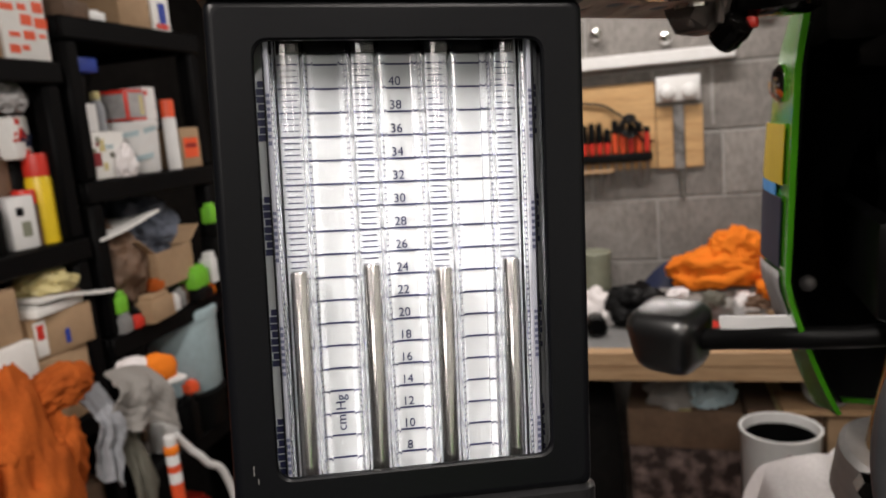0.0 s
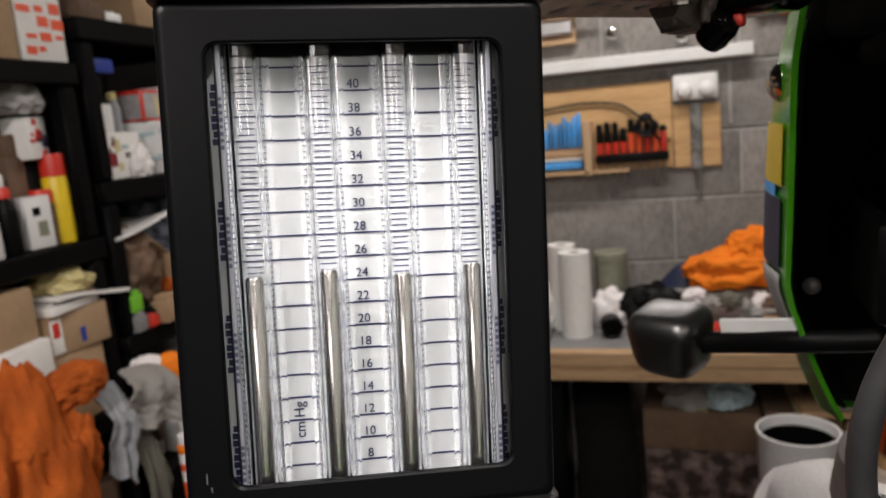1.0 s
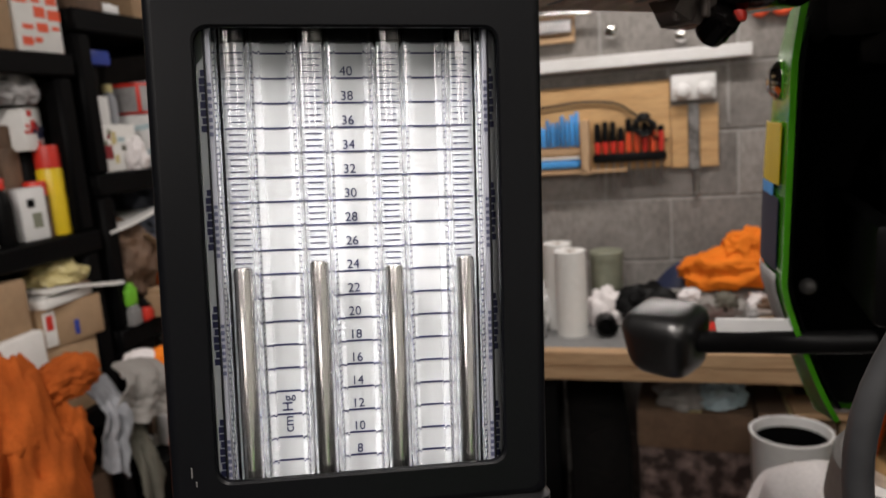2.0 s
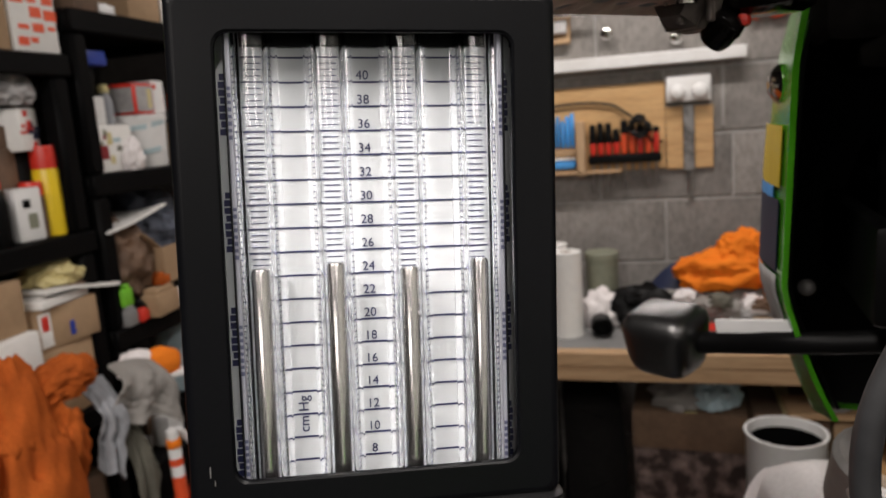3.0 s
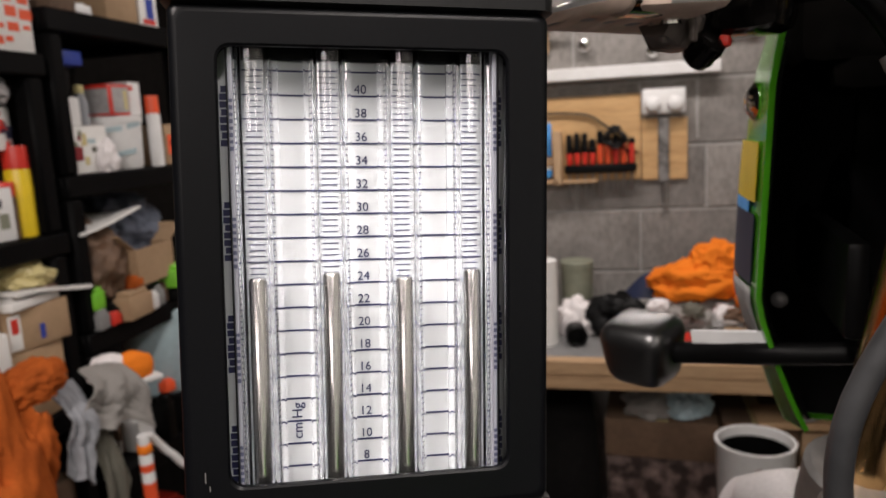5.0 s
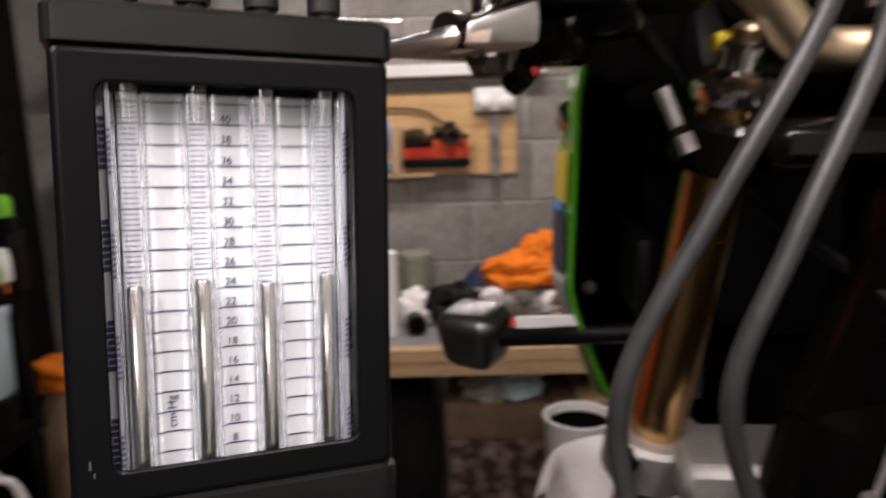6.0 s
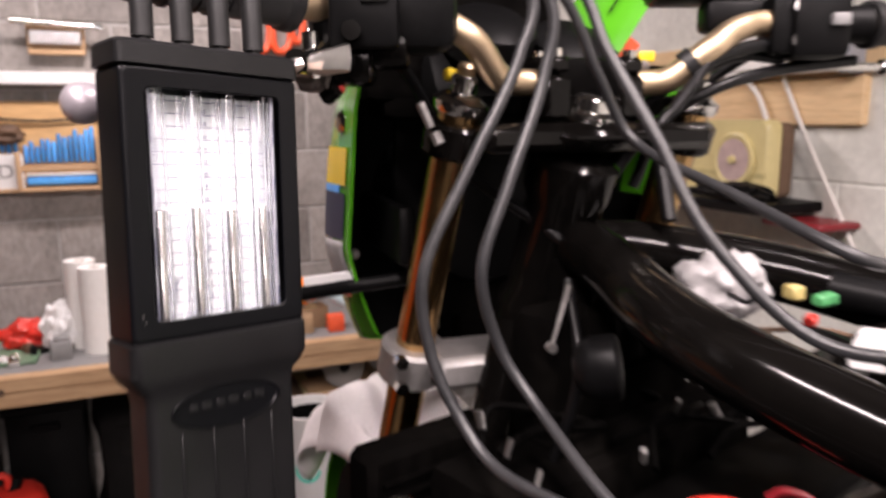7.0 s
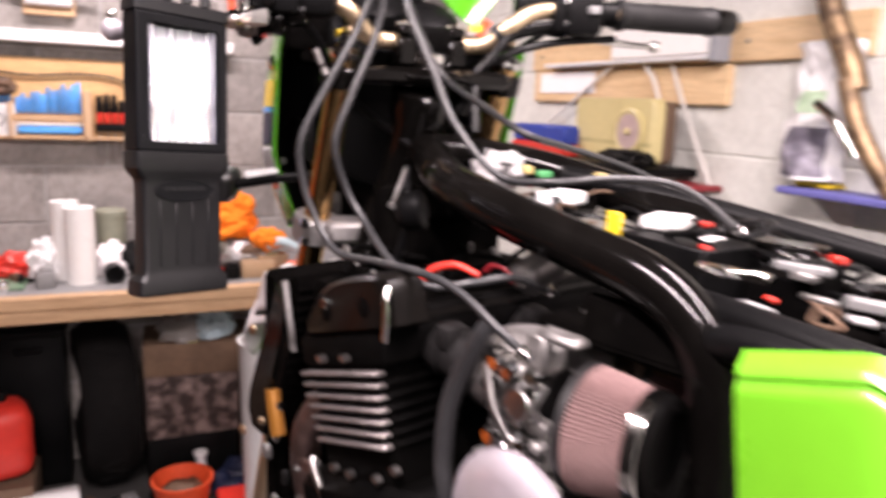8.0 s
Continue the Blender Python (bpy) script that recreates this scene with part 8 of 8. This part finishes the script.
part("bar", bm, CHROME, tb)
for (x, z) in ((-0.078, 1.838), (0.151, 1.802)):
    bm = bmesh.new()
    add_lathe(bm, [(0.012, 0), (0.012, 0.02), (0.020, 0.024), (0.020, 0.045), (0.014, 0.05), (0.0, 0.051)], (x, YB, z), (0, -1, -0.25), 18)
    single("wall_bolt", bm, CHROME, "round metal knob on the wall", "knob", "wall knobs")
for (x, z, h, w) in ((0.40, 1.87, 0.30, 0.05), (0.47, 1.86, 0.22, 0.06), (0.53, 1.90, 0.24, 0.04), (0.72, 1.9, 0.26, 0.05)):
    bm = bmesh.new()
    add_tube(bm, [(x - w / 2, YB - 0.03, z + h), (x - w / 2, YB - 0.035, z), (x + w / 2, YB - 0.03, z + 0.01), (x + w * 0.6, YB - 0.025, z + h * 0.9)], 0.014, 10, 6)
    single("red_strap", bm, RED_ORANGE, "red plastic clamp hung on the wall", "clamp", "red clamps")
bm = bmesh.new()
add_box(bm, (0.30, YB - 0.002, 1.60), (0.012, 0.012, 0.22), 0.002)
single("mortar_drip", bm, MORTAR, "pale mortar run on the wall", "mortar")

# ---------------- on the east wall ----------------


def east(name, y0, y1, z0, z1, depth, material, label, category, off=0.0, bev=0.003, smooth=False):
    bm2 = bmesh.new()
    add_box(bm2, (XR - off - depth / 2, (y0 + y1) / 2, (z0 + z1) / 2), (depth, abs(y1 - y0), z1 - z0), bev)
    return single(name, bm2, material, label, category, smooth=smooth)


east("wall_board", 0.927, 1.872, 1.566, 1.668, 0.022, PINE_Y, "pine board screwed to the painted wall", "board")
batten = east("wall_batten", 0.55, 1.90, 1.672, 1.766, 0.018, PINE_Y, "long pine batten on the painted wall", "batten")
for y in (0.60, 0.88, 1.42, 1.84):
    bm = bmesh.new()
    add_lathe(bm, [(0.006, 0), (0.006, 0.001), (0.002, 0.0022), (0, 0.0022)], (XR - 0.018, y, 1.72), (-1, 0, 0), 12)
    part("screw", bm, ALLOY_DULL, batten)
east("wall_lath", 0.96, 1.75, 1.678, 1.690, 0.042, WHITE_PLASTIC, "thin white strip shelf on the batten", "shelf", 0.0185)
east("white_card", 1.493, 1.827, 1.595, 1.662, 0.004, WHITE_CARD, "white card pinned to the board", "card", 0.0225)
east("white_card", 0.962, 1.372, 1.692, 1.775, 0.03, WHITE_CARD, "white folded paper on the strip shelf", "paper", 0.03)
east("dark_book", 0.930, 0.956, 1.672, 1.778, 0.05, BLUE_GREY_CLOTH, "blue-grey book end on the strip shelf", "book", 0.0185)
radio = thing("radio", "old cream table radio with a round dial", "radio", (XR - 0.055, 1.245, 1.401), 0)
bm = bmesh.new()
rings = []
for x, k in ((-0.075, 0.97), (-0.068, 1.0), (-0.036, 1.0)):
    rings.append([Vector((x, y * k, 0.089 + z * k)) for y, z in round_rect(0.182, 0.089, 0.022, 5)])
add_rings(bm, rings)
part("case_front", bm, CREAM, radio, "cream plastic radio front")
bm = bmesh.new()
rings = []
for x, k in ((-0.0355, 0.97), (-0.010, 0.97), (0.0, 0.95)):
    rings.append([Vector((x, y * k - 0.004, 0.087 + z * k)) for y, z in round_rect(0.188, 0.087, 0.02, 5)])
add_rings(bm, rings)
part("case_back", bm, CARD_DARK, radio, "dark brown radio back")
bm = bmesh.new()
add_lathe(bm, [(0.062, 0), (0.062, 0.008), (0.057, 0.011), (0.050, 0.008), (0.0, 0.006)], (-0.074, -0.088, 0.088), (-1, 0, 0), 40)
dial = part("dial", bm, CREAM, radio, "round dial with a cream rim")
bm = bmesh.new()
add_lathe(bm, [(0.048, 0.0065), (0.048, 0.0085), (0.0, 0.009)], (-0.074, -0.088, 0.088), (-1, 0, 0), 36)
part("dial_face", bm, mat("dial_pink", (0.45, 0.34, 0.32), 0.5), dial, "dusky pink dial face")
bm = bmesh.new()
add_lathe(bm, [(0.010, 0.009), (0.009, 0.016), (0.0, 0.017)], (-0.074, -0.088, 0.088), (-1, 0, 0), 24)
part("dial_knob", bm, CREAM, dial)
# raised strip in darker cream paints the shade of a groove
bm = bmesh.new()
add_box(bm, (-0.0745, 0.0, 0.055), (0.002, 0.365, 0.012), 0.0008)
part("groove", bm, mat("cream_shadow", (0.45, 0.39, 0.18), 0.5), radio)
bm = bmesh.new()
add_box(bm, (XR - 0.095, 1.43, 1.388), (0.19, 0.82, 0.022), 0.003)
single("east_shelf", bm, BLACK_PLASTIC, "dark shelf carrying the radio", "shelf", smooth=False)
bm = bmesh.new()
add_box(bm, (XR - 0.12, 1.565, 1.463), (0.12, 0.32, 0.055), 0.006)
bl = single("blue_red_box", bm, BLUE, "blue box lying on a red one", "box")
bm = bmesh.new()
add_box(bm, (XR - 0.12, 1.565, 1.4175), (0.13, 0.33, 0.034), 0.006)
single("red_box", bm, RED, "flat red box on the shelf", "box")
bm = bmesh.new()
add_blob(bm, (XR - 0.165, 1.12, 1.417), (0.03, 0.11, 0.022), 0.35, 2.6, 98, 4)
single("dark_tool", bm, BLACK_PLASTIC, "dark tool in front of the radio", "tool")
bm = bmesh.new()
add_box(bm, (XR - 0.06, 1.00, 1.357), (0.12, 0.16, 0.016), 0.005)
single("red_level", bm, CRIMSON, "dark red tool hung below the shelf", "tool")
for pts, r in (([(XR - 0.04, 1.337, 1.70), (XR - 0.03, 1.62, 1.56), (XR - 0.02, 1.9, 1.42)], 0.0045), ([(XR - 0.03, 1.138, 1.69), (XR - 0.028, 1.05, 1.53), (XR - 0.02, 0.95, 1.36), (XR - 0.01, 0.90, 1.26)], 0.005),
               ([(XR - 0.03, 1.28, 1.70), (XR - 0.035, 1.2, 1.64), (XR - 0.035, 1.16, 1.57)], 0.006)):
    bm = bmesh.new()
    add_tube(bm, pts, r, 8, 6)
    single("clothesline", bm, STRING_MAT, "white cord hanging from the batten", "cord", "white cords")
bm = bmesh.new()


def carrier(u, v):
    y = 0.715 - 0.16 * u - 0.015 * math.sin(6 * v)
    z = 1.705 - 0.29 * v
    x = XR - 0.03 - 0.055 * math.sin(math.pi * u) * (0.3 + 0.9 * v) - 0.016 * noise.noise(Vector((u * 4, v * 6, 2))) - 0.01 * noise.noise(Vector((u * 9, v * 12, 5)))
    return Vector((x, y, z))


add_sheet(bm, carrier, 30, 40, 0.002)
bag = single("carrier_bag", bm, WHITE_PLASTIC, "white plastic carrier bag hanging on the wall", "bag")
bm = bmesh.new()
add_sheet(bm, lambda u, v: carrier(0.30 + 0.55 * u, 0.62 + 0.36 * v) + Vector((-0.003, 0, 0)), 14, 14, 0.001)
part("grey_print", bm, mat("violet_grey_print", (0.13, 0.12, 0.15), 0.5, 0, 0.3, 40, 0.1, (0.30, 0.28, 0.34), 20, 0.6), bag, "dark violet-grey print")
bm = bmesh.new()
add_sheet(bm, lambda u, v: carrier(0.15 + 0.5 * u, 0.36 + 0.16 * v) + Vector((-0.003, 0, 0)), 10, 6, 0.001)
part("green_print", bm, mat("pale_green_print", (0.45, 0.6, 0.42), 0.5), bag, "pale green print")
east("violet_board", 0.25, 0.672, 1.381, 1.396, 0.10, VIOLET, "violet painted shelf edge on the wall", "shelf", 0.0)
east("yellow_strip", 0.575, 0.670, 1.3975, 1.407, 0.05, YELLOW, "yellow strip on the violet shelf", "strip", 0.0)
pipe = thing("exhaust_pipe", "bent bronze-brown pipe hung on the wall", "pipe", (XR - 0.07, 0.565, 1.6))
bm = bmesh.new()
add_tube(bm, [(0, 0.07, 0.26), (0, 0.05, 0.17), (0, -0.01, 0.06), (0.0, -0.035, -0.0)], 0.026, 16, 8)
part("upper_pipe", bm, BRONZE, pipe)
bm = bmesh.new()
add_tube(bm, [(-0.01, -0.02, 0.02), (-0.02, -0.06, -0.06), (-0.015, -0.11, -0.14), (0, -0.15, -0.2)], 0.020, 16, 8)
part("lower_pipe", bm, BRONZE, pipe)
bm = bmesh.new()
add_tube(bm, [(-0.035, 0.025, -0.025), (-0.03, -0.02, -0.06), (-0.02, -0.07, -0.13)], 0.010, 12, 6)
part("bright_clip", bm, CHROME, pipe)

# ---------------- blocks of the two walls ----------------
bm = bmesh.new()
add_box(bm, (0, 0, 0), (BLOCK - 0.010, 0.016, COURSE - 0.010), 0.003)
block_me = make("concrete_block", bm, CONCRETE_BLOCK, False)
mesh_n = block_me.data
bpy.data.objects.remove(block_me)
bm = bmesh.new()
add_box(bm, (0, 0, 0), (0.016, BLOCK - 0.004, COURSE - 0.004), 0.003)
block_me = make("painted_block", bm, PAINTED_BLOCK, False)
mesh_e = block_me.data
bpy.data.objects.remove(block_me)
rb = random.Random(9)
row0 = 1.245 - 5 * COURSE
for r in range(-1, 7):
    z = row0 + (r + 0.5) * COURSE
    z = z + 0.0
    for c in range(8):
        x = -0.343 - 0.225 * (r % 2) - 3 * BLOCK + (c + 0.5) * BLOCK + 0.0
        if x - BLOCK / 2 < XL - 0.1 or x + BLOCK / 2 > XR + 0.3:
            continue
        ob = new("block", mesh_n)
        ob.parent = wall_north
        ob.location = (x, YB + 0.004 + rb.uniform(-0.001, 0.001), z)
for r in range(7, 11):
    z = row0 + (r + 0.5) * COURSE
    if z + COURSE / 2 > CEIL:
        continue
    for c in range(8):
        x = -0.343 - 0.225 * (r % 2) - 3 * BLOCK + (c + 0.5) * BLOCK
        if x - BLOCK / 2 < XL - 0.1 or x + BLOCK / 2 > XR + 0.3:
            continue
        ob = new("block", mesh_n)
        ob.parent = wall_north
        ob.location = (x, YB + 0.004 + rb.uniform(-0.001, 0.001), z)
for r in range(0, 11):
    z = 1.443 - 6 * COURSE + (r + 0.5) * COURSE
    if z + COURSE / 2 > CEIL or z < 0.1:
        continue
    for c in range(7):
        y = 0.757 - 0.225 * (r % 2) + (c - 2) * BLOCK + BLOCK / 2
        if y + BLOCK / 2 > YB:
            continue
        ob = new("block", mesh_e)
        ob.parent = wall_east
        ob.location = (XR + 0.0045 + rb.uniform(-0.0006, 0.0006), y, z)
